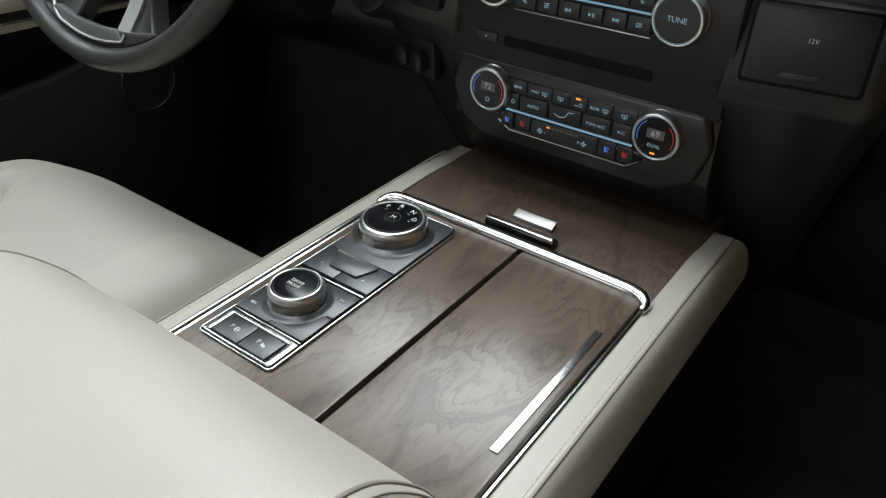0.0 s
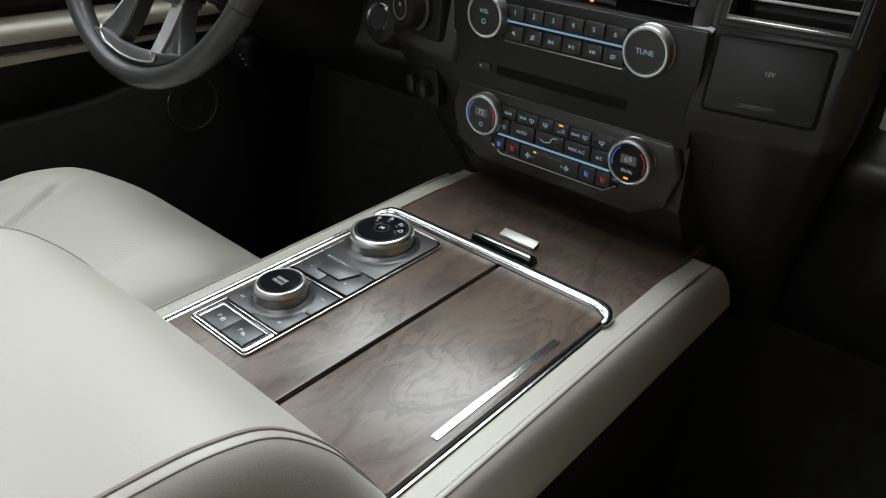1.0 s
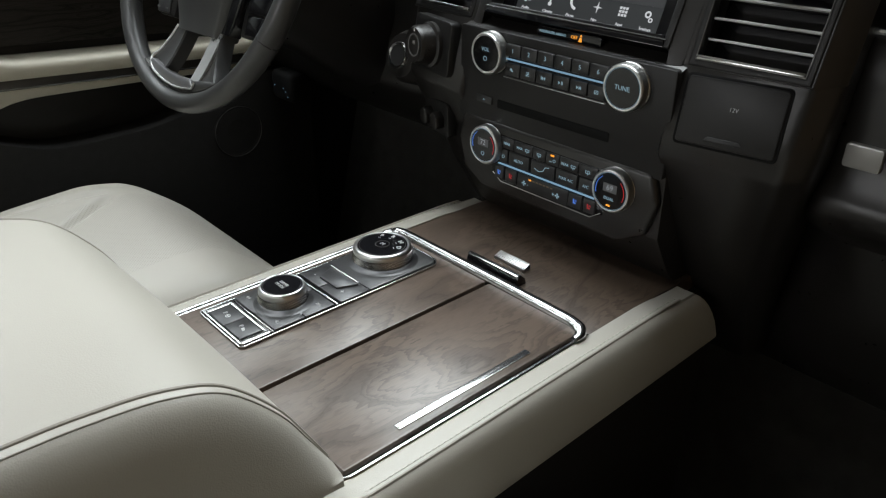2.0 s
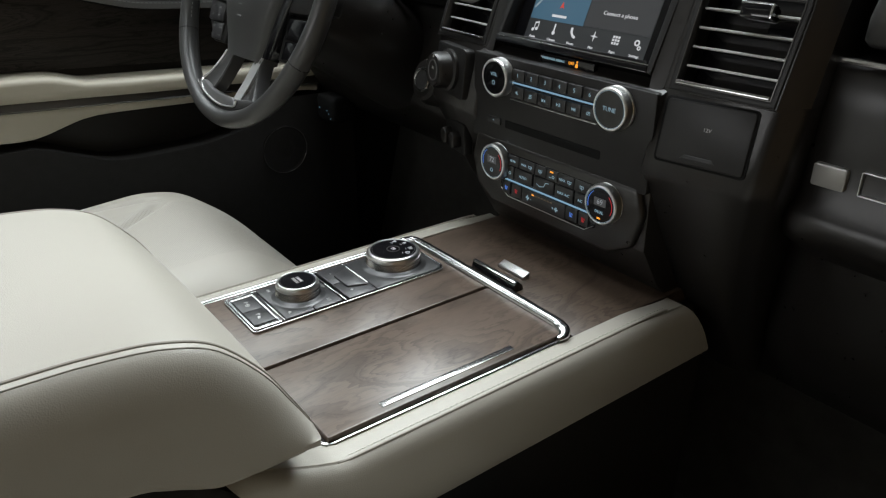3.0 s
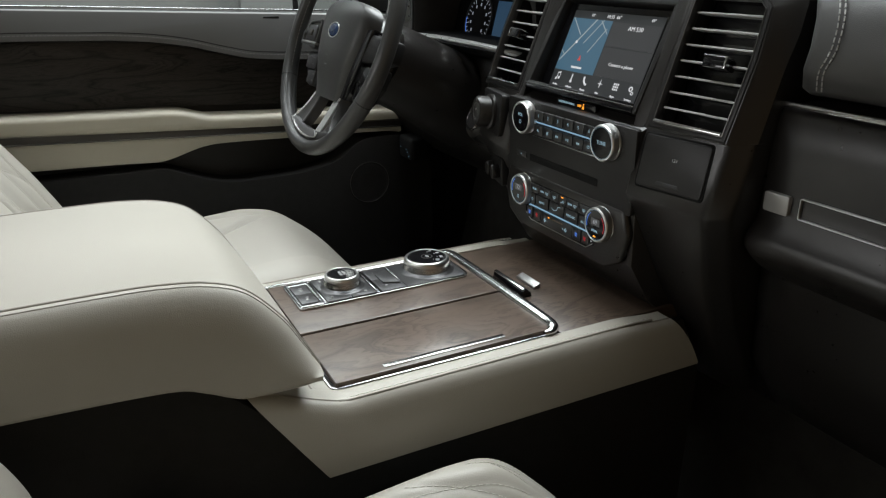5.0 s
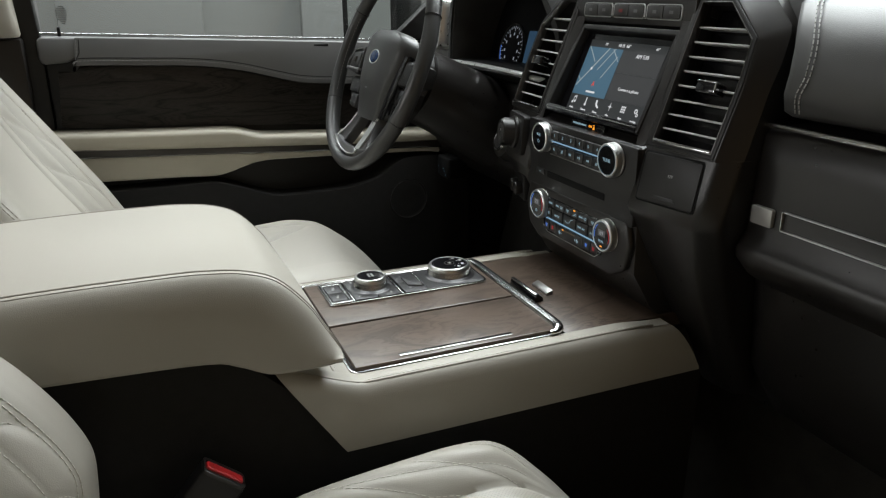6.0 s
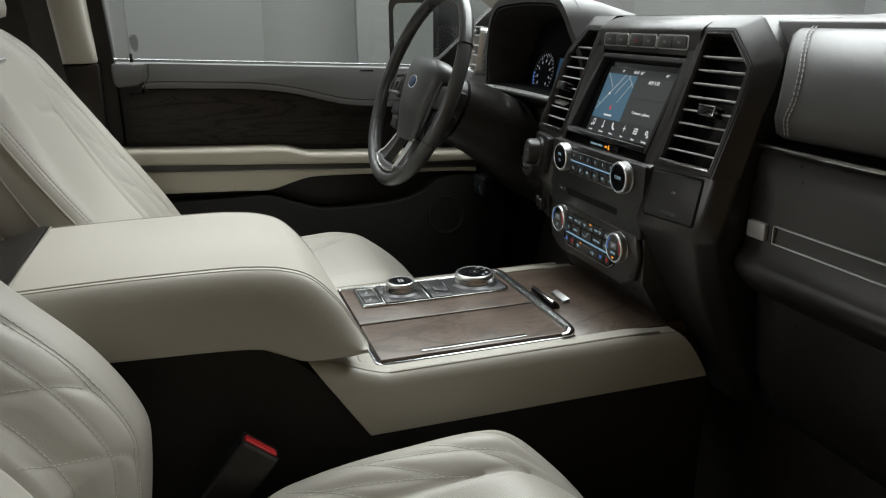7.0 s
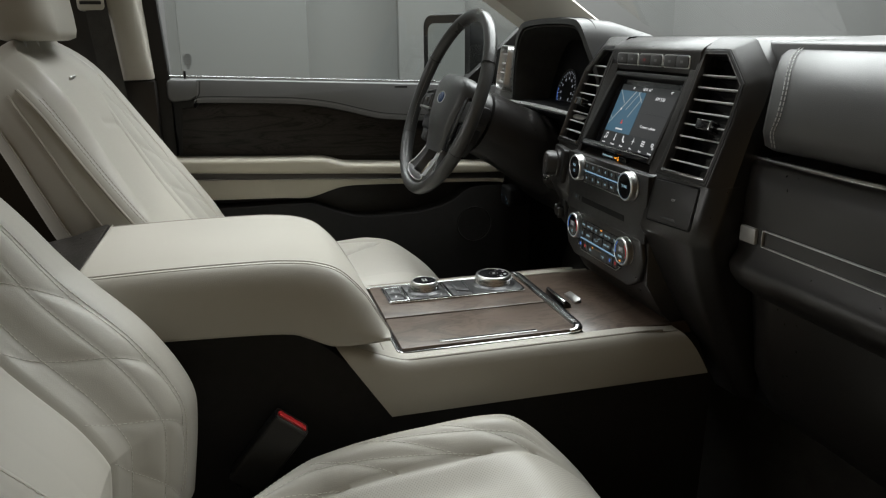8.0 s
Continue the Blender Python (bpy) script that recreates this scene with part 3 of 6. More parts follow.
part("shift_plate", prism(rounded(x0, x1, -0.1195, -0.0205, (0.001, 0.001, 0.011, 0.004), 6), 0.4985, 0.5036, "z", 0.0009), GUNMETAL, island, "dark grey plate under the selector")
pad = [(-0.1075, -0.1470), (-0.0735, -0.1470), (-0.0645, -0.1240), (-0.1165, -0.1240)]
part("paddle", prism(pad, 0.5, 0.5062, "z", 0.0016), GUNMETAL, island, "raised dark finger paddle")
part("paddle_edge", tube([(-0.1165, -0.1238, 0.5063), (-0.0648, -0.1238, 0.5063)], 0.0013, 8), CHROME, island)


def knurled(r0, r1, z0, z1, n, m, deep=0.0007):
    """Cross-cut grip ring: small pyramids in staggered rows."""
    b = bmesh.new()
    rows = 4
    vs = []
    for j in range(rows * 2 + 1):
        z = z0 + (z1 - z0) * j / (rows * 2)
        row = []
        for i in range(n):
            up = (i + j) % 2 == 0
            r = (r0 + (r1 - r0) * (z - z0) / (z1 - z0)) + (deep if up else -deep * 1.1)
            a = 2 * math.pi * i / n
            row.append(b.verts.new((r * math.cos(a), r * math.sin(a), z)))
        vs.append(row)
    for p, q in zip(vs, vs[1:]):
        for i in range(n):
            b.faces.new((p[i], p[(i + 1) % n], q[(i + 1) % n], q[i]))
    return finish(b, m)


def rotary(name, cx, cy, z, r, h, label):
    """Turned knob: foot, knurled waist, smooth sloping bezel and a sunk black cap."""
    m = pose(cx, cy, z)
    prof = [(0, 0), (r * 0.97, 0), (r * 0.99, h * 0.05), (r * 1.0, h * 0.10), (r * 1.0, h * 0.15), (r * 0.985, h * 0.19), (r * 0.955, h * 0.22), (r * 0.94, h * 0.60), (r * 0.965, h * 0.62), (r * 0.985, h * 0.66), (r * 0.982, h * 0.76),
            (r * 0.965, h * 0.86), (r * 0.935, h * 0.94), (r * 0.895, h * 0.99), (r * 0.865, h * 1.0), (r * 0.845, h * 0.99), (r * 0.835, h * 0.93), (0, h * 0.9)]
    k = part(name, lathe(prof, m, 96), KNOB_METAL, island, label, sharp=30)
    part("grip_ring", knurled(r * 0.985, r * 0.965, h * 0.20, h * 0.62, 110, m, 0.0013), KNOB_GRIP, k, "knurled satin metal ring", sharp=10)
    part("cap", lathe([(0, h * 0.975), (r * 0.6, h * 0.973), (r * 0.82, h * 0.965), (r * 0.832, h * 0.94), (r * 0.832, h * 0.88), (0, h * 0.88)], m, 64), GLOSS_BLACK, k, "gloss black cap")
    part("face_ring", lathe([(r * 0.765, h * 0.945), (r * 0.765, h * 0.972), (r * 0.782, h * 0.970), (r * 0.782, h * 0.945), (r * 0.765, h * 0.945)], m, 64), SATIN_TRIM, k)
    return k


SHIFT = (-0.0945, -0.0665)
part("selector_base", lathe([(0.0435, 0.0), (0.041, 0.0008), (0.0385, 0.0022), (0.0365, 0.0042), (0.0345, 0.0050), (0, 0.005)], pose(*SHIFT, 0.503), 64), GUNMETAL, island)
gear = rotary("gear_selector", *SHIFT, 0.5035, 0.0350, 0.0205, "knurled metal rotary gear selector with a gloss black cap")
for ch, a in (("P", 143), ("R", 105), ("N", 60), ("D", 22)):
    q = pose(*SHIFT, 0.5035 + 0.0205) @ pose(0.0215 * math.cos(radians(a)), 0.0215 * math.sin(radians(a)), 0.0, 0, 0, (a - 90) * 0.4)
    letters(ch, 0.0082, q, WHITE_PRINT, gear)
    part("index_mark", box(-0.0018, 0.0018, -0.0002, 0.0002, 0, 0.0003, m=q @ at(0, -0.006)), PRINT_GREY, gear)
letters("M", 0.0075, pose(*SHIFT, 0.5035 + 0.0205), WHITE_PRINT, gear)
part("centre_ring", lathe([(0.0076, 0), (0.0076, 0.0009), (0.0086, 0.0009), (0.0086, 0), (0.0076, 0)], pose(*SHIFT, 0.5035 + 0.0198), 32), SATIN_TRIM, gear)
DRIVE = (-0.0905, -0.2035)
part("selector_base", lathe([(0.034, 0.0), (0.0315, 0.0008), (0.0288, 0.0022), (0.027, 0.0042), (0.025, 0.0050), (0, 0.005)], pose(*DRIVE, 0.5035), 64), GUNMETAL, island)
mode = rotary("drive_mode_knob", *DRIVE, 0.5045, 0.0256, 0.0200, "smaller knurled metal rotary knob with a gloss black cap")
letters("DRIVE\nMODE", 0.0052, pose(DRIVE[0], DRIVE[1], 0.5045 + 0.0199), PRINT_GREY, mode)

# armrest lid
TOP = spline([(0, -0.737, 0.6595), (0, -0.62, 0.6625), (0, -0.51, 0.6625), (0, -0.465, 0.6605), (0, -0.425, 0.6545), (0, -0.39, 0.6395), (0, -0.357, 0.604), (0, -0.337, 0.57), (0, -0.322, 0.541)], 5)
TOP += [Vector((0, -0.3205, 0.5355)), Vector((0, -0.325, 0.5315))]
BOT = spline([(0, -0.345, 0.5295), (0, -0.40, 0.5310), (0, -0.42, 0.537), (0, -0.443, 0.5485), (0, -0.478, 0.559), (0, -0.60, 0.565), (0, -0.737, 0.569)], 4)


def lid_ring(x, d, bot_in=0.0):
    out = []
    for i, p in enumerate(TOP):
        t = (TOP[min(i + 1, len(TOP) - 1)] - TOP[max(i - 1, 0)]).normalized()
        nrm = Vector((0, t.z, -t.y))
        dd = d * min(1, (len(TOP) - 1 - i) / 8)
        q = p + nrm * dd
        out.append(Vector((x, q.y, q.z - 0.010 * (0.5 - x / 0.38))))
    for p in BOT:
        out.append(Vector((x, p.y, p.z + bot_in)))
    return out


SEAM_MAP = [(0, 0), (0.148, 0.150), (0.157, 0.164), (0.167, 0.174), (0.1905, 0.1905)]


def lid_inset(x):
    a = abs(x) if x >= 0 else interp(SEAM_MAP, -x)
    if a <= 0.164:
        return -0.002 * math.cos(a / 0.164 * math.pi / 2)
    if a < 0.1662:
        return 0.0030
    if a < 0.169:
        return 0.0006
    f = (a - 0.164) / (0.1905 - 0.164)
    return 0.052 * (1 - math.sqrt(max(0, 1 - min(1, f) ** 2.4)))


xs = [0.0, 0.04, 0.08, 0.12, 0.15, 0.161, 0.1638, 0.1650, 0.1664, 0.1680, 0.1712, 0.1725, 0.1740, 0.178, 0.182, 0.1855, 0.188, 0.1898, 0.1905]
xs = [-interp([(b, a) for a, b in SEAM_MAP], x) for x in reversed(xs[1:])] + xs
lid_bm = loft([lid_ring(x, lid_inset(x), 0.004 if abs(x) > 0.1895 else 0.0) for x in xs])
lid = part("armrest_lid", lid_bm, CREAM, console, "plump cream leather armrest lid with piped seams", sharp=55)
for s in (1, -1):
    seam_x, thread_x = (0.1652, 0.1725) if s > 0 else (-0.1581, -0.1655)
    edge = lid_ring(seam_x, 0.0006)[:len(TOP)]
    part("piping", tube(edge, 0.0016, 8), PIPING, lid, "dark taupe piping")
    edge2 = lid_ring(thread_x, lid_inset(thread_x) - 0.0003)[:len(TOP)]
    part("stitching", tube([p - Vector((0, 0, 0.0003)) for p in edge2], 0.0007, 6), ARM_THREAD, lid, "grey thread")
part("piping", tube([(x, -0.737, 0.6595 + 0.001 - 0.010 * (0.5 - x / 0.38)) for x in (-0.166, -0.1, 0, 0.1, 0.166)], 0.0013, 6), PIPING, lid)
bin_bm = prism([(-0.741, 0.655), (-0.80, 0.637), (-0.99, 0.60), (-1.03, 0.57), (-1.03, 0.4), (-0.741, 0.4)], -0.172, 0.172, "x", 0.006)
rear_bin = part("rear_bin", bin_bm, PLASTIC, console, "dark grey moulded bin behind the armrest")
part("bin_strip", prism([(-0.86, 0.626), (-0.87, 0.626), (-0.87, 0.6225), (-0.86, 0.6245)], -0.15, 0.15, "x"), SATIN_TRIM, rear_bin)

# ---------------------------------------------------------------- dashboard
dash = thing("dashboard", (0, 0.3, 0.4), "black dashboard with a tall centre stack, vents and touchscreen", "dashboard")

# centre column and side columns
part("stack_core", prism([(0.20, 0.46), (0.150, 0.505), (0.116, 0.56), (0.112, 0.742), (0.165, 0.762), (0.236, 0.905), (0.206, 0.912), (0.212, 0.944), (0.235, 0.955), (0.5, 0.955), (0.5, 0.46)], -0.150, 0.150, "x", 0.002), PLASTIC, dash, "black moulded centre stack")


def column(s):
    """Lower part of the side columns, from the floor of the stack up to the vents."""
    rows = [(0.36, 0.27, 0.10, 0.203, 0.215), (0.45, 0.215, 0.10, 0.215, 0.228), (0.545, 0.160, 0.12, 0.233, 0.248), (0.60, 0.131, 0.14, 0.246, 0.262), (0.64, 0.1105, 0.16, 0.257, 0.272), (0.654, 0.1035, 0.165, 0.260, 0.275),
            (0.663, 0.0990, 0.165, 0.262, 0.277), (0.70, 0.1070, 0.165, 0.265, 0.280), (0.738, 0.1160, 0.160, 0.267, 0.2815), (0.7475, 0.1215, 0.13, 0.2675, 0.282)]
    rings = []
    for z, yf, k, xf, xo in rows:
        xi = 0.143
        ye = yf + (xf - 0.15) * k
        ring = [(xi - 0.005, yf + 0.03), (xi - 0.001, yf + 0.004), (xi + 0.003, yf + 0.0008), (xf - 0.008, yf + (xf - 0.158) * k), (xf - 0.002, ye + 0.0006), (xf + 0.002, ye + 0.004), (xo - 0.003, ye + 0.0195), (xo, ye + 0.0235), (xo + 0.001, ye + 0.031), (xo - 0.004, ye + 0.09), (xo - 0.004, 0.42), (xi, 0.42)]
        rings.append([(s * x, y, z) for x, y in ring])
    return loft(rings)


VM = panel(0.154, 0.1255, 0.753, 20.5, 4.5)
PLATE = [(-0.011, -0.0065), (0.1125, -0.0065), (0.1145, 0.09), (0.109, 0.150), (0.054, 0.1985), (-0.011, 0.1985)]


def pod(s):
    """Shoulder that wraps the vent plate: slants back from its edge to the outer ridge and over the top."""
    outer = [(0.282, 0.1645, 0.7465), (0.2835, 0.188, 0.83), (0.283, 0.203, 0.865), (0.279, 0.2145, 0.895), (0.274, 0.2195, 0.9065), (0.230, 0.2215, 0.9515), (0.222, 0.2225, 0.9545), (0.142, 0.220, 0.9555)]
    edge = [(0.1125, -0.0065), (0.1145, 0.09), (0.1125, 0.118), (0.1105, 0.143), (0.107, 0.1515), (0.0575, 0.1953), (0.050, 0.1985), (-0.011, 0.1985)]
    rings = []
    for (u, v), o in zip(edge, outer):
        f, o = VM @ Vector((u, v, 0.0)), Vector(o)
        c = VM @ Vector((0.03, 0.09, 0))
        inn = (c - f).normalized() * 0.012
        ring = [f + inn * 0.0 + Vector((0, 0.0, 0)), f.lerp(o, 0.10) + (f - c).normalized() * 0.0015, f.lerp(o, 0.88), o, o + Vector((0, 0.010, 0.0004)), Vector((o.x, 0.42, o.z)), Vector((o.x, 0.42, o.z)) + inn, f + inn + Vector((0, 0.05, 0))]
        rings.append([(s * p.x, p.y, p.z) for p in ring])
    return loft(rings)


for s in (1, -1):
    part("stack_cheek", column(s), PLASTIC, dash, "black moulded side of the centre stack", sharp=55)
    part("vent_shoulder", pod(s), PLASTIC, dash, "satin black shoulder round the air vent", sharp=30)

# air vents
VENT = [(0.0, 0.0), (0.105, 0.0), (0.107, 0.09), (0.1025, 0.146), (0.0505, 0.1915), (0.0, 0.1915)]


def inset(pts, d):
    """Moves each side of a convex outline inwards by d."""
    n = len(pts)
    out = []
    for i in range(n):
        a, b, c = Vector(pts[i - 1]), Vector(pts[i]), Vector(pts[(i + 1) % n])
        e1, e2 = (b - a).normalized(), (c - b).normalized()
        n1, n2 = Vector((-e1.y, e1.x)), Vector((-e2.y, e2.x))
        k = (n1 + n2) / (1 + n1.dot(n2))
        out.append(tuple(b + k * d))
    return out


def span(pts, v):
    hits = []
    n = len(pts)
    for i in range(n):
        (u0, v0), (u1, v1) = pts[i], pts[(i + 1) % n]
        if (v0 - v) * (v1 - v) < 0:
            hits.append(u0 + (u1 - u0) * (v - v0) / (v1 - v0))
    return min(hits), max(hits)


def vent(s):
    m = VM.copy()
    if s < 0:
        m = Matrix.Diagonal((-1, 1, 1, 1)) @ m
    part("vent_plate", ring_frame(PLATE, inset(VENT, -0.0045), -0.03, 0.0, w=0.0012, m=m), PLASTIC, dash)
    o = part("air_vent", ring_frame(inset(VENT, -0.005), inset(VENT, 0.001), -0.034, 0.0012, w=0.0012, m=m), PLASTIC_HARD, dash, "tall black air vent with satin slats")
    part("chrome_surround", ring_frame(inset(VENT, 0.0005), inset(VENT, 0.0018), -0.012, 0.0019, w=0.0004, m=m), SATIN_TRIM, o)
    part("duct", prism(inset(VENT, 0.0006), -0.040, -0.036, m=m), GLOSS_BLACK, o)
    inn = inset(VENT, 0.003)
    for k in range(8):
        v = 0.021 + k * 0.0196
        a, b = span(inn, v)
        part("slat", prism([(-0.030, v + 0.0035), (-0.029, v + 0.0045), (-0.0085, v + 0.0026), (-0.0065, v + 0.0016), (-0.0065, v + 0.0002), (-0.009, v - 0.0002)], a, b, "x", m=m @ Matrix(((1, 0, 0, 0), (0, 0, 1, 0), (0, 1, 0, 0), (0, 0, 0, 1)))), SATIN_SLAT, o)
    q = m @ at(0.064 if s > 0 else 0.056, 0.082)
    t = part("vent_tab", box(-0.0155, 0.0155, -0.008, 0.0055, -0.012, 0.009, 0.0015, m=q), GLOSS_BLACK, o, "black tab with chrome ends")
    part("chrome_edge", box(-0.0165, 0.0165, 0.0045, 0.0065, -0.004, 0.0095, 0.0006, m=q), CHROME, t)
    part("chrome_edge", box(0.0145, 0.0172, -0.008, 0.0055, 0.002, 0.0098, 0.0006, m=q), CHROME, t)
    lo = part("chrome_lip", box(0.002, 0.103, 0.0012, 0.0052, -0.004, 0.0036, 0.001, m=m), CHROME, o, "bright lower lip")
    return o


SATIN_SLAT = mat("satin_dark_slat", (0.42, 0.415, 0.405), 0.32, metal=0.15, vary=0.1)
vent(1)
vent(-1)

# touchscreen
SM = panel(0, 0.122, 0.763, 26)
outer = [(-0.127, -0.004), (0.127, -0.004), (0.1235, 0.146), (-0.1235, 0.146)]
inner = [(-0.119, 0.006), (0.119, 0.006), (0.113, 0.138), (-0.113, 0.138)]
scr = part("touchscreen", ring_frame(outer, inner, -0.03, 0.0015, w=0.0015, m=SM), PLASTIC_HARD, dash, "touchscreen showing a map and radio page")
part("screen_ledge", prism([(-0.122, -0.0045), (0.122, -0.0045), (0.119, 0.0075), (-0.119, 0.0075)], -0.024, 0.0032, w=0.0008, m=SM), GLOSS_BLACK, scr)
part("ledge_edge", tube([SM @ Vector((-0.1225, 0.0035, 0.0032)), SM @ Vector((0.1225, 0.0035, 0.0032))], 0.0009, 6), CHROME, scr, "thin bright edge")
DM = panel(0, 0.1404, 0.7545, 22.5) @ Matrix.Diagonal((1, 0.955, 1, 1))
part("display_glass", box(-0.122, 0.122, -0.002, 0.142, -0.006, 0.0, m=DM), GLOSS_BLACK, scr, "black display glass")


def lit(name, a, b, c, d, material, w=0.0004):
    return part(name, box(a, b, c, d, w - 0.0003, w, m=DM), material, scr)


PAGE = glow("display_page", (0.55, 0.62, 0.66), 0.03)
MAP = glow("display_map", (0.075, 0.19, 0.29), 0.55)
ROAD = glow("display_road", (0.62, 0.72, 0.76), 0.42)
WHITE = glow("display_white", (0.95, 0.97, 1.0), 0.62)
RED_ARROW = glow("display_arrow", (0.9, 0.08, 0.05), 0.6)
CARD = glow("display_card", (0.5, 0.52, 0.55), 0.055)
lit("page", -0.097, 0.095, 0.010, 0.132, PAGE, 0.0003)
lit("map", -0.096, -0.006, 0.038, 0.120, MAP, 0.0006)
lit("card", -0.004, 0.094, 0.083, 0.119, CARD, 0.0006)
lit("card", -0.004, 0.094, 0.039, 0.0815, CARD, 0.0006)
for (ua, va), (ub, vb), wd in (((-0.094, 0.052), (-0.040, 0.120), 0.0022), ((-0.094, 0.120), (-0.066, 0.095), 0.0014), ((-0.030, 0.119), (-0.008, 0.100), 0.0014), ((-0.024, 0.120), (-0.052, 0.083), 0.0014), ((-0.012, 0.108), (-0.036, 0.070), 0.0014), ((-0.095, 0.068), (-0.086, 0.061), 0.0012)):
    d = Vector((ub - ua, vb - va))
    part("road", box(0, d.length, -wd / 2, wd / 2, 0.0006, 0.0009, m=DM @ at(ua, va) @ pose(0, 0, 0, 0, 0, math.degrees(math.atan2(d.y, d.x)))), ROAD, scr)
part("marker", lathe([(0, 0.001), (0.0024, 0.001), (0.0024, 0.0006), (0, 0.0006)], DM @ at(-0.0685, 0.0835), 12), WHITE, scr)
part("arrow", prism([(-0.0034, -0.004), (0, -0.0022), (0.0034, -0.004), (0, 0.005)], 0.0007, 0.001, m=DM @ at(-0.048, 0.059)), RED_ARROW, scr)
for txt, u, v, sz in (("AM 530", 0.046, 0.1115, 0.0092), ("Connect a phone", 0.044, 0.058, 0.0072), ("18:35  66°", -0.006, 0.1258, 0.0075), ("72°", -0.052, 0.1258, 0.0055), ("69°", 0.074, 0.1258, 0.006),
                      ("Audio", -0.0825, 0.0145, 0.0046), ("Climate", -0.049, 0.0145, 0.0046), ("Phone", -0.0165, 0.0145, 0.0046), ("Nav", 0.0165, 0.0145, 0.0046), ("Apps", 0.0495, 0.0145, 0.0046), ("Settings", 0.0815, 0.0145, 0.0046)):
    letters(txt, sz, DM @ at(u, v, 0.0009), WHITE, scr)
lit("bar_mark", -0.060, -0.036, 0.0435, 0.0465, WHITE, 0.0009)
# page icons: plain signs
ic = bmesh.new()
lathe([(0, 0), (0.0022, 0), (0.0022, 0.0003), (0, 0.0003)], DM @ at(-0.0855, 0.0235, 0.0006), 10, ic)
lathe([(0, 0), (0.0022, 0), (0.0022, 0.0003), (0, 0.0003)], DM @ at(-0.0795, 0.0250, 0.0006), 10, ic)
box(-0.0841, -0.0833, 0.0235, 0.033, 0.0006, 0.0009, m=DM, bm=ic)
box(-0.0781, -0.0773, 0.0250, 0.0345, 0.0006, 0.0009, m=DM, bm=ic)
prism([(-0.0841, 0.0315), (-0.0773, 0.033), (-0.0773, 0.0350), (-0.0841, 0.0335)], 0.0006, 0.0009, m=DM, bm=ic)
part("note_icon", ic, WHITE, scr)
ic = bmesh.new()
box(-0.050, -0.048, 0.0235, 0.035, 0.0006, 0.0009, m=DM, bm=ic)
lathe([(0, 0), (0.0025, 0), (0.0025, 0.0003), (0, 0.0003)], DM @ at(-0.049, 0.0235, 0.0006), 12, ic)
part("thermometer_icon", ic, WHITE, scr)
part("handset_icon", tube([DM @ Vector((-0.0205, 0.034, 0.0007)), DM @ Vector((-0.0195, 0.028, 0.0007)), DM @ Vector((-0.0165, 0.0242, 0.0007)), DM @ Vector((-0.0125, 0.0225, 0.0007))], 0.0015, 6), WHITE, scr)
star = [((0.006 if i % 2 == 0 else 0.0014) * math.cos(radians(90 + 45 * i)), (0.0065 if i % 2 == 0 else 0.0014) * math.sin(radians(90 + 45 * i))) for i in range(8)]
part("compass_icon", prism(star, 0.0006, 0.0009, m=DM @ at(0.0165, 0.0285)), WHITE, scr)
ic = bmesh.new()
for i in range(3):
    for j in range(3):
        box(0.0445 + i * 0.0038, 0.0472 + i * 0.0038, 0.0235 + j * 0.0038, 0.0262 + j * 0.0038, 0.0006, 0.0009, m=DM, bm=ic)
part("grid_icon", ic, WHITE, scr)
ic = bmesh.new()
for u, v, r in ((0.080, 0.030, 0.0038), (0.0845, 0.0245, 0.0026)):
    lathe([(r * 0.5, 0), (r, 0), (r, 0.0003), (r * 0.5, 0.0003), (r * 0.5, 0)], DM @ at(u, v, 0.0006), 16, ic)
part("gear_icon", ic, WHITE, scr)

# brow over the screen and cheeks between screen and vents
part("screen_brow", prism([(0.205, 0.893), (0.1855, 0.8985), (0.1860, 0.933), (0.191, 0.940), (0.203, 0.947), (0.222, 0.9525), (0.30, 0.955), (0.30, 0.895)], -0.1435, 0.1435, "x", 0.0025), PLASTIC, dash, "black moulded brow with a row of buttons", sharp=30)
for s in (1, -1):
    rr = []
    for a, b in (((0.128, 0.1185, 0.742), (0.1435, 0.1190, 0.742)), ((0.1265, 0.1225, 0.760), (0.1435, 0.1270, 0.757)), ((0.1235, 0.152, 0.825), (0.1435, 0.1530, 0.830)), ((0.1185, 0.1830, 0.893), (0.1435, 0.1775, 0.893)), ((0.1185, 0.1860, 0.906), (0.1435, 0.1830, 0.906))):
        A, B = Vector(a), Vector(b)
        rr.append([Vector((s * v.x, v.y, v.z)) for v in (A, A.lerp(B, 0.5) + Vector((0, -0.001, 0)), B, B + Vector((0, 0.03, 0)), A + Vector((0, 0.03, 0)))])
    part("screen_cheek", loft(rr), PLASTIC, dash, sharp=40)

# row of buttons over the screen
TM = panel(0, 0.1875, 0.917, 3)
for i, u in enumerate((-0.099, -0.0625, -0.0185, 0.018, 0.062, 0.0985)):
    k = part("hazard_button" if i == 2 else "switch_button", box(u - 0.0175, u + 0.0175, -0.0085, 0.0085, -0.004, 0.0050, 0.0015, m=TM), BTN_DARK, dash, "small dark push button")
    part("bright_edge", box(-0.0165, 0.0165, -0.0092, -0.0080, -0.001, 0.0042, 0.0004, m=TM @ at(u, 0)), SATIN_TRIM, k)
    part("symbol", box(-0.004, 0.004, -0.0022, 0.0022, 0.0048, 0.0054, m=TM @ at(u, 0)), LED_DIM if i == 2 else PRINT_DIM, k)
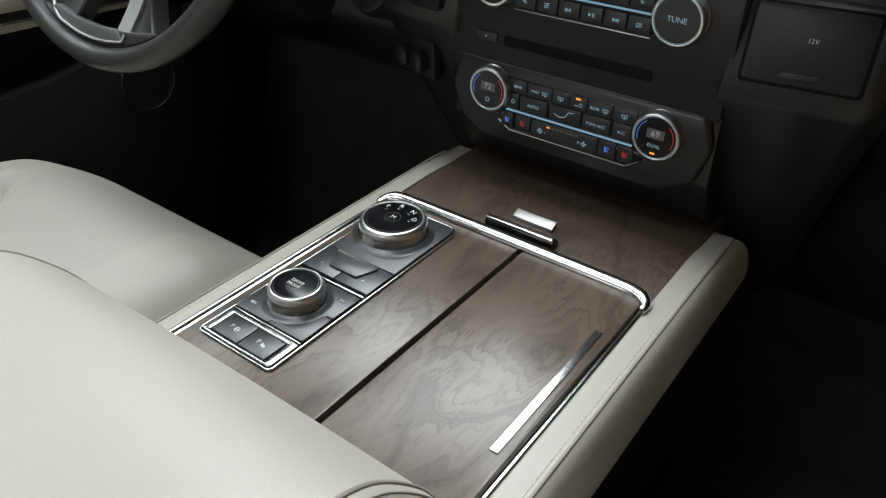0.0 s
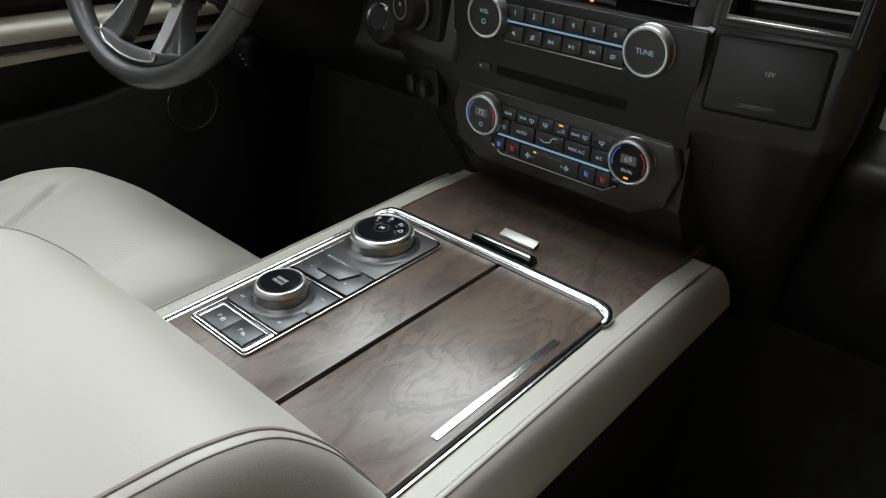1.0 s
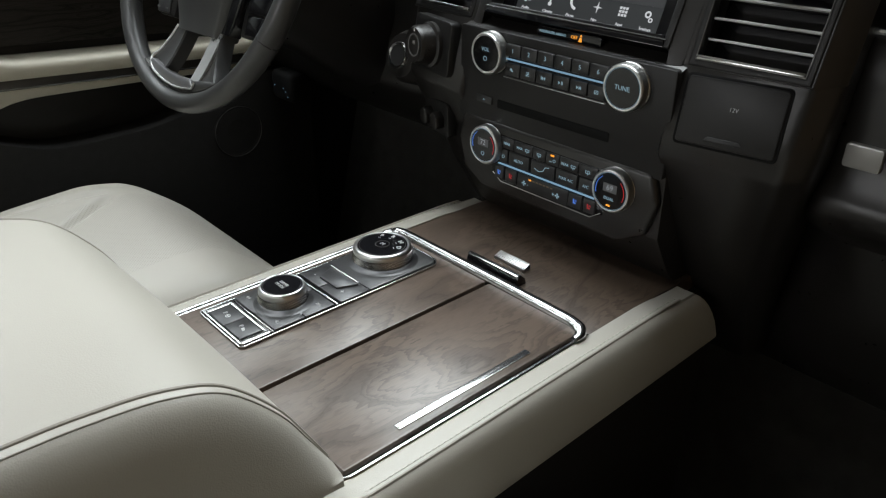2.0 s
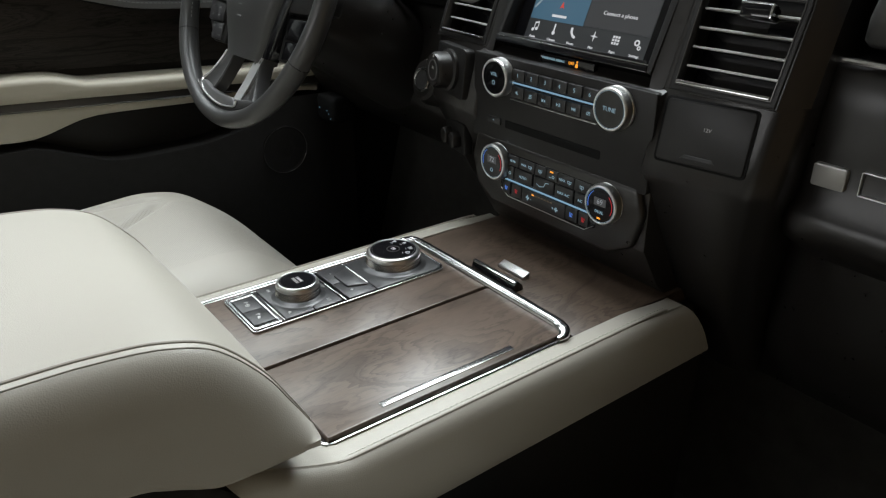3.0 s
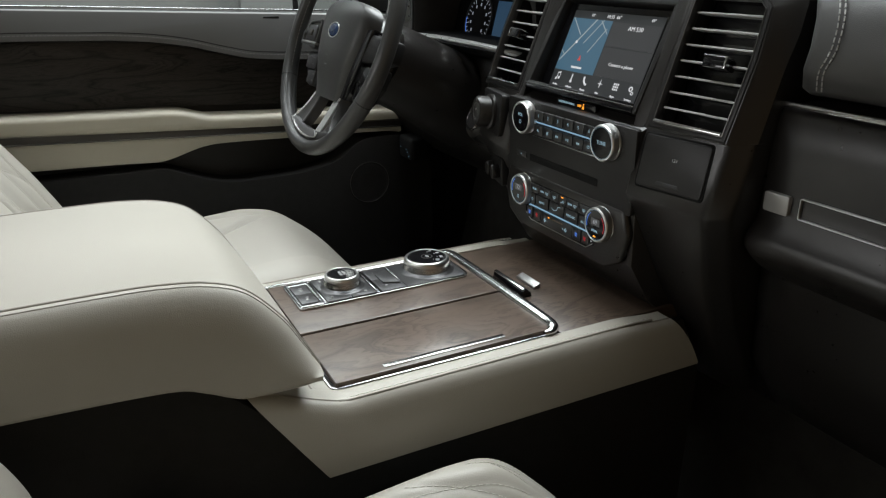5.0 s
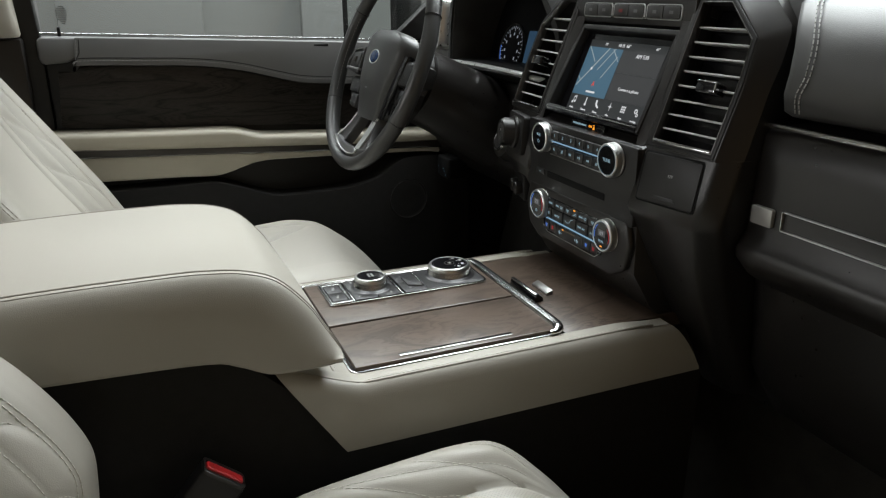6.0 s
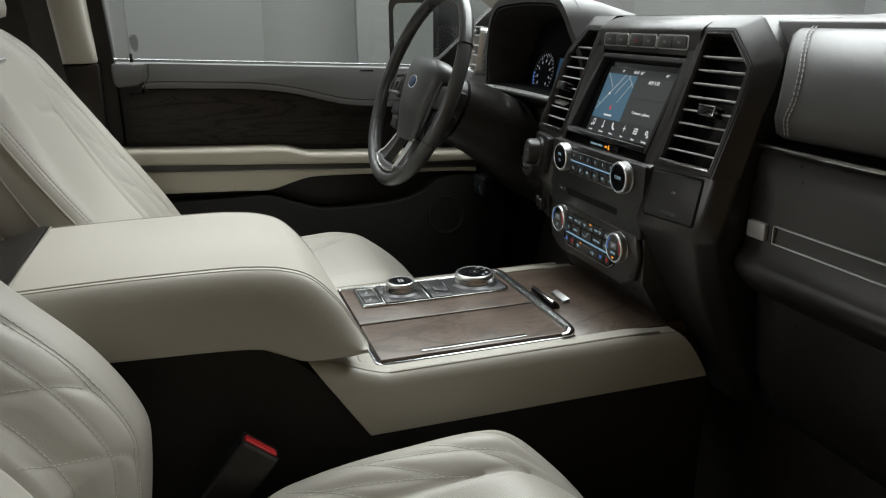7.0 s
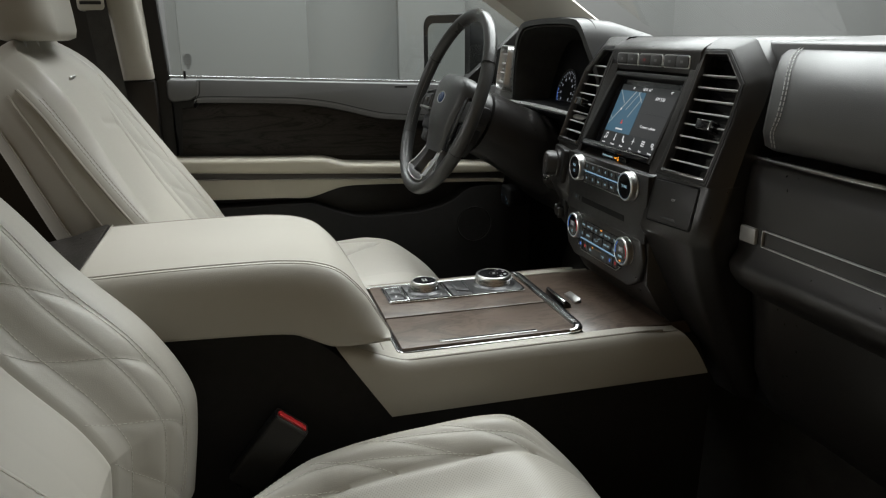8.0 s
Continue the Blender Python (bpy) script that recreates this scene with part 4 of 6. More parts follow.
for u in (-0.0808, -0.0003, 0.0802):
    part("button_surround", ring_frame(rounded(u - 0.0385, u + 0.0385, -0.0108, 0.0108, 0.0055), rounded(u - 0.0367, u + 0.0367, -0.0092, 0.0092, 0.0042), -0.003, 0.0036, w=0.0005, m=TM), SATIN, dash, "slim bright surround of a button pair")
for u in (-0.0395, 0.0405):
    part("chrome_clip", box(u - 0.004, u + 0.004, -0.0105, -0.007, -0.002, 0.005, 0.0008, m=TM), CHROME, dash)

# radio
RM = panel(0, 0.1065, 0.607, 0)
part("radio_panel", prism(rounded(-0.1496, 0.1496, 0.024, 0.137, 0.004), -0.01, 0.0, w=0.0015, m=RM), PLASTIC_HARD, dash, "black radio panel")


def big_knob(name, u, v, text, label, glyph=0.0115, r=0.0242):
    m = RM @ at(u, v)
    h = 0.0135
    k = part(name, lathe([(0, 0), (r * 1.02, 0), (r * 1.02, 0.002), (r * 0.985, 0.003), (r * 0.985, h * 0.80), (r * 0.99, h * 0.84), (r * 0.965, h * 0.97), (r * 0.93, h * 1.02), (r * 0.89, h * 1.02), (r * 0.865, h * 0.98), (r * 0.86, h * 0.9), (0, h * 0.9)], m, 64), BRIGHT, dash, label, sharp=30)
    part("grip_ring", knurled(r, r, 0.003, h * 0.85, 110, m, 0.0006), SATIN, k, "knurled satin ring", sharp=10)
    part("cap", lathe([(0, h * 0.99), (r * 0.84, h * 0.975), (r * 0.84, h * 0.85), (0, h * 0.85)], m, 48), GLOSS_BLACK, k, "gloss black face")
    return k, m @ at(0, 0, h * 0.995)


k, q = big_knob("volume_knob", -0.0945, 0.112, "VOL", "round satin metal volume knob with a black face")
letters("VOL", 0.0066, q @ at(0, 0.005), PRINT_LIGHT, k)
part("symbol", lathe([(0.0022, 0), (0.0022, 0.0003), (0.0028, 0.0003), (0.0028, 0), (0.0022, 0)], q @ at(0, -0.0055), 16), PRINT_LIGHT, k)
k, q = big_knob("tuning_knob", 0.0980, 0.112, "TUNE", "round satin metal tuning knob with a black face")
letters("TUNE", 0.0072, q, PRINT_LIGHT, k)
# Ring is no lamp: the glow imitates its bluish reflection.
part("glow_arc", lathe([(0.0206, 0), (0.0206, 0.0004), (0.0212, 0.0004), (0.0212, 0), (0.0206, 0)], q @ at(0, 0, -0.0004), 48), FAINT_BLUE_GLOW, k, "thin metal ring, its bluish reflection put in as a faint glow")
for i in range(6):
    u = -0.0598 + i * 0.0241
    k = part("preset_button", box(u - 0.0114, u + 0.0114, 0.1125, 0.1265, -0.003, 0.0042, 0.001, m=RM), PLASTIC_BTN, dash, "small dark preset button")
    letters(str(i + 1), 0.0072, RM @ at(u, 0.1195, 0.0044), PRINT_LIGHT, k)
    k = part("audio_button", box(u - 0.0114, u + 0.0114, 0.0905, 0.1055, -0.003, 0.0042, 0.001, m=RM), PLASTIC_BTN, dash, "small dark audio button")
    ic = bmesh.new()
    c = RM @ at(u, 0.098, 0.0042)
    if i in (2, 4):
        for d in (-0.0022, 0.001):
            f = 1 if i == 4 else -1
            prism([(d * f, -0.0019), (d * f, 0.0019), ((d + 0.0026) * f, 0)], 0, 0.0003, m=c, bm=ic)
        box(0.0036 * f - 0.0003, 0.0036 * f + 0.0003, -0.0019, 0.0019, 0, 0.0003, m=c, bm=ic)
    elif i == 3:
        prism([(-0.003, -0.0019), (-0.003, 0.0019), (-0.0002, 0)], 0, 0.0003, m=c, bm=ic)
        box(0.001, 0.0016, -0.0019, 0.0019, 0, 0.0003, m=c, bm=ic)
        box(0.0024, 0.003, -0.0019, 0.0019, 0, 0.0003, m=c, bm=ic)
    elif i == 0:
        prism([(-0.0024, -0.0008), (-0.0012, -0.0008), (0.0004, -0.0022), (0.0004, 0.0022), (-0.0012, 0.0008), (-0.0024, 0.0008)], 0, 0.0003, m=c, bm=ic)
        box(-0.0026, 0.0026, -0.0003, 0.0003, 0, 0.0003, m=c @ pose(0, 0, 0, 0, 0, -45), bm=ic)
    elif i == 1:
        for d in (-0.0018, 0, 0.0018):
            box(-0.0024, 0.0024, d - 0.0003, d + 0.0003, 0, 0.0003, m=c, bm=ic)
            box(d - 0.0004, d + 0.0004, d - 0.0009, d + 0.0009, 0, 0.0003, m=c, bm=ic)
    else:
        ring_frame(rounded(-0.0026, 0.0026, -0.0018, 0.0018, 0.0006), rounded(-0.0021, 0.0021, -0.0013, 0.0013, 0.0004), 0, 0.0003, m=c, bm=ic)
        box(-0.003, 0.003, -0.0003, 0.0003, 0, 0.0003, m=c @ pose(0, 0, 0, 0, 0, 45), bm=ic)
    part("symbol", ic, PRINT_LIGHT, k)
part("light_bar", box(-0.0735, 0.072, 0.1083, 0.1095, -0.003, 0.0034, 0.0004, m=RM), LED_BAR, dash, "ice blue light bar")
part("chrome_line", box(-0.0735, 0.072, 0.0873, 0.0884, -0.003, 0.0034, 0.0004, m=RM), SATIN, dash)
# airbag lamp window
k = part("airbag_lamp", prism(rounded(-0.042, 0.046, 0.1385, 0.1495, 0.003), -0.006, 0.0012, w=0.0006, m=panel(0, 0.1155, 0.607, 3)), GLOSS_BLACK, dash, "slim black indicator window with amber lamp")
AM_ = panel(0, 0.1155, 0.607, 3)
letters("PASSENGER AIRBAG", 0.0042, AM_ @ at(-0.0195, 0.144, 0.0014), PRINT_LIGHT, k)
letters("OFF", 0.0052, AM_ @ at(0.0105, 0.144, 0.0014), LED_AMBER, k)
ic = bmesh.new()
lathe([(0, 0), (0.0012, 0), (0.0012, 0.0003), (0, 0.0003)], AM_ @ at(0.0195, 0.1468, 0.0012), 10, ic)
prism([(0.0165, 0.1405), (0.0212, 0.1405), (0.0206, 0.1448), (0.0180, 0.1448)], 0.0012, 0.0015, m=AM_, bm=ic)
part("symbol", ic, LED_AMBER, k)
# disc slot and eject key
# No opening is cut: a flat black strip paints the slot's shade.
part("disc_slot_shade", prism(rounded(-0.084, 0.080, 0.047, 0.0575, 0.0015), -0.003, 0.0008, w=0.0004, m=RM), MATTE_BLACK, dash, "flat black strip for the shade inside the disc slot")
k = part("eject_button", box(-0.118, -0.0925, 0.0485, 0.0575, -0.003, 0.002, 0.0008, m=RM), PLASTIC_BTN, dash)
part("symbol", prism([(-0.0016, -0.0002), (0.0016, -0.0002), (0, 0.0018)], 0.002, 0.0023, m=RM @ at(-0.1055, 0.0528)), PRINT_LIGHT, k)

# climate panel: six-sided plate
hexa = [(-0.105, -0.062), (0.105, -0.062), (0.138, -0.044), (0.150, -0.004), (0.140, 0.030), (-0.140, 0.030), (-0.150, -0.004), (-0.138, -0.044)]
part("climate_panel", prism(hexa, -0.012, 0.0022, w=0.0065, seg=3, m=RM), PLASTIC, dash, "black six-sided climate control panel")
part("button_bed", prism([(-0.085, -0.036), (-0.070, -0.0425), (0.070, -0.0425), (0.085, -0.036), (0.088, 0.0165), (-0.088, 0.0165)], 0.0, 0.0030, w=0.0006, m=RM), GLOSS_BLACK, dash)


def heat_knob(name, u, text, sub, label):
    k, q = big_knob(name, u, 0.0, "", label)
    part("readout", box(-0.0088, 0.0088, -0.001, 0.0085, -0.0002, 0.0002, m=q), LCD, k, "grey digital readout")
    letters(text, 0.0092, q @ at(0, 0.0038, 0.0004), LCD_INK, k)
    for a0, mt in ((130, LED_DEEP2), (-20, LED_RED)):
        b = bmesh.new()
        for j in range(10):
            a = a0 + j * 7
            box(0.0178, 0.0184, -0.0014, 0.0014, -0.0002, 0.0003, m=q @ pose(0, 0, 0, 0, 0, a), bm=b)
        part("glow_arc", b, mt, k)
    if sub:
        letters(sub, 0.0050, q @ at(0, -0.0085, 0.0002), PRINT_LIGHT, k)
        part("lamp", box(-0.0024, 0.0024, -0.0172, -0.0152, 0, 0.0004, m=q), LED_AMBER, k)
    else:
        part("symbol", lathe([(0.002, 0), (0.002, 0.0003), (0.0026, 0.0003), (0.0026, 0), (0.002, 0)], q @ at(0, -0.0105), 16), PRINT_LIGHT, k)
    # Glow stands in for the reflection on this metal ring.
    part("face_ring", lathe([(0.0206, 0), (0.0206, 0.0004), (0.0212, 0.0004), (0.0212, 0), (0.0206, 0)], q @ at(0, 0, -0.0004), 48), FAINT_BLUE_GLOW, k, "thin metal ring with a bluish reflection put in as glow")
    return k


heat_knob("temperature_knob", -0.0930, "72", "", "round temperature knob with digital readout, satin rim")
heat_knob("temperature_knob", 0.0980, "69", "DUAL", "round temperature knob with digital readout, lit amber lamp")
part("light_bar", box(-0.0735, 0.0735, -0.0200, -0.0189, 0.0, 0.0062, 0.0004, m=RM), LED_BAR, dash, "ice blue light bar")
part("chrome_line", tube([RM @ Vector(p) for p in ((-0.083, -0.034, 0.004), (-0.069, -0.0432, 0.004), (0.069, -0.0432, 0.004), (0.083, -0.034, 0.004))], 0.0006, 6), SATIN, dash)
row1 = [(-0.0605, 0.0215, "REAR"), (-0.0345, 0.029, "MAX"), (-0.0095, 0.0195, ""), (0.0105, 0.0195, ""), (0.0345, 0.027, "REAR"), (0.0615, 0.0255, "")]
for u, wd, txt in row1:
    k = part("climate_button", box(u - wd / 2, u + wd / 2, 0.0015, 0.0155, 0.0015, 0.0052, 0.001, m=RM), PLASTIC_BTN, dash, "small dark climate button")
    if txt:
        letters(txt, 0.0043, RM @ at(u - (0.0052 if txt != "REAR" or u > 0 else 0), 0.0085, 0.0054), PRINT_LIGHT, k)
    if not txt or txt == "MAX" or u > 0.03:
        c = RM @ at(u + (0.0065 if txt else 0), 0.0085, 0.0052)
        ic = bmesh.new()
        if 0.005 < u < 0.02:
            lathe([(0.0014, 0), (0.0014, 0.0003), (0.002, 0.0003), (0.002, 0), (0.0014, 0)], c @ at(0.003, -0.001), 14, ic)
            box(-0.004, 0.0, -0.003, -0.0022, 0, 0.0003, m=c, bm=ic)
        else:
            ring_frame([(-0.0026, -0.0016), (0.0026, -0.0016), (0.0034, 0.0018), (-0.0034, 0.0018)], [(-0.0021, -0.0011), (0.0021, -0.0011), (0.0027, 0.0013), (-0.0027, 0.0013)], 0, 0.0003, m=c, bm=ic)
            box(-0.0003, 0.0003, -0.0034, 0.0008, 0, 0.0003, m=c, bm=ic)
        part("symbol", ic, PRINT_LIGHT, k)
    if 0.005 < u < 0.02:
        part("lamp", box(-0.0026, 0.0026, 0.0125, 0.0145, 0.0052, 0.0056, m=RM @ at(u, 0)), LED_AMBER, k)
row2 = [(-0.0655, 0.0135, ""), (-0.0405, 0.033, "AUTO"), (-0.003, 0.036, "*"), (0.0325, 0.031, "MAX A/C"), (0.0605, 0.0195, "A/C")]
for u, wd, txt in row2:
    k = part("climate_button", box(u - wd / 2, u + wd / 2, -0.0172, 0.0003, 0.0015, 0.0052, 0.001, m=RM), PLASTIC_BTN, dash, "small dark climate button")
    if txt and txt != "*":
        letters(txt, 0.0051, RM @ at(u, -0.0088, 0.0054), PRINT_LIGHT, k)
    elif txt:
        part("symbol", tube([RM @ Vector((u + a, b, 0.0053)) for a, b in ((-0.012, -0.009), (-0.006, -0.0115), (0.001, -0.0095), (0.004, -0.004), (0.010, -0.003))], 0.0005, 5), PRINT_LIGHT, k)
    else:
        part("symbol", lathe([(0.0016, 0), (0.0016, 0.0003), (0.0022, 0.0003), (0.0022, 0), (0.0016, 0)], RM @ at(u, -0.0088, 0.0052), 14), PRINT_LIGHT, k)
for u, wd, mt in ((-0.0715, 0.016, LED_DEEP2), (-0.052, 0.0205, LED_RED), (0.0475, 0.0205, LED_DEEP2), (0.0675, 0.017, LED_RED)):
    k = part("seat_button", box(u - wd / 2 + 0.0005, u + wd / 2 - 0.0005, -0.0395, -0.0222, 0.0015, 0.0052, 0.001, m=RM), PLASTIC_BTN, dash, "small dark seat heater button")
    c = RM @ at(u, -0.031, 0.0052)
    ic = bmesh.new()
    c = c @ Matrix.Diagonal((0.78, 0.78, 1, 1))
    prism([(-0.0026, -0.0036), (0.0024, -0.0036), (0.0024, -0.0018), (-0.0004, -0.0012), (-0.0012, 0.0036), (-0.0032, 0.0036)], 0, 0.0003, m=c, bm=ic)
    for d in (0.0, 0.0018):
        box(0.0006 + d, 0.0014 + d, -0.0002, 0.003, 0, 0.0003, m=c, bm=ic)
    part("symbol", ic, mt, k, "lit symbol")
k = part("fan_button", box(-0.0412, 0.0368, -0.0415, -0.0222, 0.0015, 0.0052, 0.001, m=RM), PLASTIC_BTN, dash, "wide dark fan speed button")
for u, txt in ((-0.030, "-"), (0.022, "+")):
    ic = bmesh.new()
    for a in range(4):
        prism([(0.0004, -0.0004), (0.0026, -0.0012), (0.0034, 0.0006), (0.0014, 0.0010)], 0, 0.0003, m=RM @ at(u, -0.033, 0.0052) @ pose(0, 0, 0, 0, 0, 90 * a), bm=ic)
    part("symbol", ic, PRINT_LIGHT, k)
    letters(txt, 0.007, RM @ at(u + (0.0062 if txt == "-" else -0.0062), -0.033, 0.0054), PRINT_LIGHT, k)
for i in range(7):
    part("lamp", box(-0.0019, 0.0019, -0.0009, 0.0009, 0.0052, 0.0056, m=RM @ at(-0.0205 + i * 0.0055, -0.0265)), LED_AMBER if i == 0 else LAMP_OFF, k)

# 12 V hatch and the mirrored pocket
HM = panel(0.1575, 0.1035, 0.679, 13.0, 9.2)
k = part("socket_hatch", prism(rounded(0.001, 0.0955, 0.0, 0.0635, 0.004), -0.006, 0.0022, w=0.0014, m=HM), PLASTIC_HARD, dash, "square black socket hatch marked 12V")
# Flat black plate that paints the shade in the gap round the hatch.
part("hatch_gap_shade", prism(rounded(-0.0015, 0.098, -0.0025, 0.066, 0.005), -0.006, 0.0007, w=0.0003, m=HM), MATTE_BLACK, dash)
letters("12V", 0.0056, HM @ at(0.050, 0.038, 0.0024), PRINT_GREY, k)
part("finger_lip", prism([(0.028, 0.0055), (0.066, 0.0055), (0.062, 0.010), (0.032, 0.010)], 0.0016, 0.0030, w=0.0007, m=HM), PLASTIC_HARD, k)
# rotary switch and brake keys on the other side column
LM = panel(-0.206, 0.112, 0.708, 5, -12)
k = part("rotary_switch", lathe([(0, 0), (0.0285, 0), (0.0285, 0.008), (0.0245, 0.010), (0.0238, 0.026), (0.0215, 0.030), (0.0205, 0.0295), (0, 0.0295)], LM, 40), PLASTIC, dash, "round black rotary switch with grey marks")
part("grip_mark", box(-0.0008, 0.0008, 0.017, 0.0205, 0.029, 0.0302, m=LM), WHITE_PRINT, k)
part("dial_print", lathe([(0.0125, 0), (0.0125, 0.0003), (0.0145, 0.0003), (0.0145, 0), (0.0125, 0)], LM @ at(0, 0, 0.0296), 40), PRINT_DIM, k)
part("switch_plate", prism(rounded(-0.044, 0.044, -0.034, 0.034, 0.007), -0.012, 0.003, w=0.002, m=LM), PLASTIC_HARD, dash)
part("grip_ring", knurled(0.0242, 0.0240, 0.010, 0.026, 60, LM), PLASTIC, k, sharp=10)
letters("H", 0.006, LM @ at(0, 0.003, 0.0297), PRINT_GREY, k)
BM_ = panel(-0.216, 0.128, 0.606, -3, -14)
part("brake_control", prism(rounded(-0.034, 0.032, -0.022, 0.026, 0.005), -0.012, 0.001, w=0.002, m=BM_), PLASTIC_HARD, dash, "black plate for the trailer brake")
for u in (-0.016, 0.012):
    part("brake_key", prism([(u - 0.010, -0.008), (u, -0.013), (u + 0.010, -0.008), (u + 0.010, 0.006), (u, 0.013), (u - 0.010, 0.006)], 0, 0.014, w=0.002, m=BM_), PLASTIC, dash, "black six-sided key")

# upper and lower dash on the open side
PAD = [(0.205, 0.803), (0.189, 0.811), (0.179, 0.832), (0.177, 0.855), (0.184, 0.884), (0.199, 0.911), (0.221, 0.932), (0.250, 0.945), (0.29, 0.952), (0.40, 0.957), (0.60, 0.95), (0.60, 0.80)]
PAD_END = [(0.80, 0.292), (0.825, 0.298), (0.86, 0.307), (0.895, 0.299), (0.92, 0.280), (0.94, 0.260), (0.96, 0.240)]


def pad_end(z):
    for (a, va), (b, vb) in zip(PAD_END, PAD_END[1:]):
        if z <= b:
            return va + (vb - va) * max(0, z - a) / (b - a)
    return PAD_END[-1][1]


rings = []
for x, d in ((0.0, 0.045), (0.002, 0.022), (0.006, 0.009), (0.012, 0.0025), (0.020, 0.0), (0.40, 0.0), (0.60, 0.0), (0.72, 0.004), (0.80, 0.01)):
    ring = []
    for y, z in PAD:
        ring.append((x + (pad_end(z) if x < 0.1 else 0), y + d * (1 if y < 0.5 else 0), z - d * 0.4 * (1 if z > 0.9 else 0)))
    rings.append(ring)
pad_ob = part("leather_pad", loft(rings), LEATHER_DARKENED, dash, "black leather-wrapped upper pad with pale stitching", sharp=45)
for off in (0.0, 0.006):
    line = [(pad_end(z) + 0.031 + off + 0.008 * smoothstep(0.82, 0.87, z), y - 0.0006, z + (0.0006 if z > 0.88 else 0)) for y, z in PAD[1:9]]
    part("stitching", stitches(spline(line, 6), 0.005, 0.0022, 0.0008), PAD_THREAD, pad_ob, "pale grey thread")
part("dash_top", prism([(0.23, 0.90), (0.24, 0.9495), (0.30, 0.952), (0.45, 0.953), (0.85, 0.93), (0.85, 0.88)], -0.21, 0.84, "x", 0.004), LEATHER_DARKENED, dash, "black grained dash top")
part("dash_top", prism([(0.37, 0.90), (0.38, 0.9505), (0.45, 0.953), (0.85, 0.93), (0.85, 0.88)], -0.84, -0.2095, "x", 0.004), LEATHER_DARKENED, dash, "black grained dash top")
part("chrome_line", tube([(0.282, 0.1925, 0.7915), (0.45, 0.1895, 0.7915), (0.66, 0.1935, 0.7915), (0.80, 0.20, 0.7915)], 0.0032, 8), CHROME, dash, "fine bright trim line")
LOW = [(0.30, 0.79), (0.199, 0.789), (0.190, 0.78), (0.1855, 0.745), (0.1845, 0.70), (0.183, 0.655), (0.174, 0.642), (0.170, 0.632), (0.174, 0.618), (0.19, 0.600), (0.22, 0.58), (0.235, 0.50), (0.25, 0.42), (0.30, 0.36), (0.36, 0.36)]
rings = []
for x, d in ((0.20, 0.05), (0.266, 0.012), (0.285, 0.001), (0.32, 0.0), (0.5, 0.0), (0.7, 0.004), (0.82, 0.012)):
    rings.append([(x, y + (d if y < 0.29 else 0), z) for y, z in LOW])
part("lower_dash", loft(rings), PLASTIC, dash, "black lower dash with glove box", sharp=45)
GM = panel(0.335, 0.184, 0.672, 0, 0)
k = part("glove_handle", ring_frame(rounded(0.0, 0.26, 0.0, 0.0245, 0.002), rounded(0.0014, 0.2586, 0.0014, 0.0231, 0.0012), -0.004, 0.004, w=0.0004, m=GM), SATIN, dash, "long recessed glove box handle with a satin rim")
part("handle_inlay", prism([(0.001, 0.0), (0.0085, -0.0035), (0.252, -0.0035), (0.2592, 0.0), (0.2592, -0.0045), (0.001, -0.0045)], 0.001, 0.0235, "y", 0.0, m=GM), PLASTIC_BTN, k)
part("handle_bead", tube([GM @ Vector(p) for p in ((0.0085, 0.0016, -0.003), (0.0085, 0.0229, -0.003))], 0.0005, 6), SATIN, k)
part("glove_button", prism(rounded(-0.046, -0.0125, -0.0005, 0.0225, 0.003), -0.004, 0.0055, w=0.0015, m=GM), BUTTON_PALE, dash, "pale satin glove box push button")

# ---------------------------------------------------------------- driver's side of the dashboard
part("lower_dash_driver", prism([(0.42, 0.785), (0.22, 0.785), (0.20, 0.776), (0.19, 0.74), (0.17, 0.68), (0.175, 0.61), (0.22, 0.55), (0.30, 0.50), (0.42, 0.48)], -0.84, -0.24, "x", 0.012, 3), PLASTIC, dash, "black knee panel under the cluster")
block = part("switch_block", box(-0.752, -0.680, 0.180, 0.235, 0.505, 0.560, 0.010, 3), MATTE_BLACK, dash, "small black switch block under the dash")
for x, z, h in ((-0.736, 0.532, 0.0013), (-0.706, 0.531, 0.0008), (-0.699, 0.5255, 0.0008), (-0.692, 0.517, 0.0008)):
    part("lit_mark", box(x - 0.0008, x + 0.0008, 0.1785, 0.1805, z - h, z + h), FAINT_BLUE_GLOW, block, "tiny ice-blue light")
part("dash_band", prism([(0.30, 0.86), (0.20, 0.845), (0.18, 0.80), (0.19, 0.76), (0.30, 0.75)], -0.84, -0.66, "x", 0.008), BLACK_LEATHER, dash)


def hood_ring(y, grow, drop):
    pts = [(-0.655, 0.79), (-0.655, 0.88), (-0.640, 0.945), (-0.612, 0.979), (-0.57, 0.990), (-0.46, 0.995), (-0.36, 0.994), (-0.292, 0.989), (-0.262, 0.970), (-0.243, 0.93), (-0.225, 0.88), (-0.215, 0.79)]
    cx = -0.44
    pts = pts[:1] + [(p.x, p.y) for p in spline([(a, b, 0) for a, b in pts[1:-1]], 4)] + pts[-1:]
    return [Vector((cx + (x - cx) * (1 + grow), y, z - drop * (1 if z > 0.8 else 0))) for x, z in pts]


def arch(outer, inner):
    """A bent shell from matched outer and inner rows of points."""
    rows = [o + list(reversed(i)) for o, i in zip(outer, inner)]
    return loft(rows)


fr = [(0.176, 0.0, 0.0), (0.205, 0.010, 0.0), (0.26, 0.025, 0.006), (0.34, 0.05, 0.030), (0.44, 0.09, 0.075), (0.52, 0.12, 0.12)]
shift = [[Vector((p.x, p.y + 0.10 * (0.99 - p.z) * -0.2 + (0.03 if p.x > -0.3 else 0) * smoothstep(0.99, 0.85, p.z), p.z)) for p in hood_ring(*f)] for f in fr]
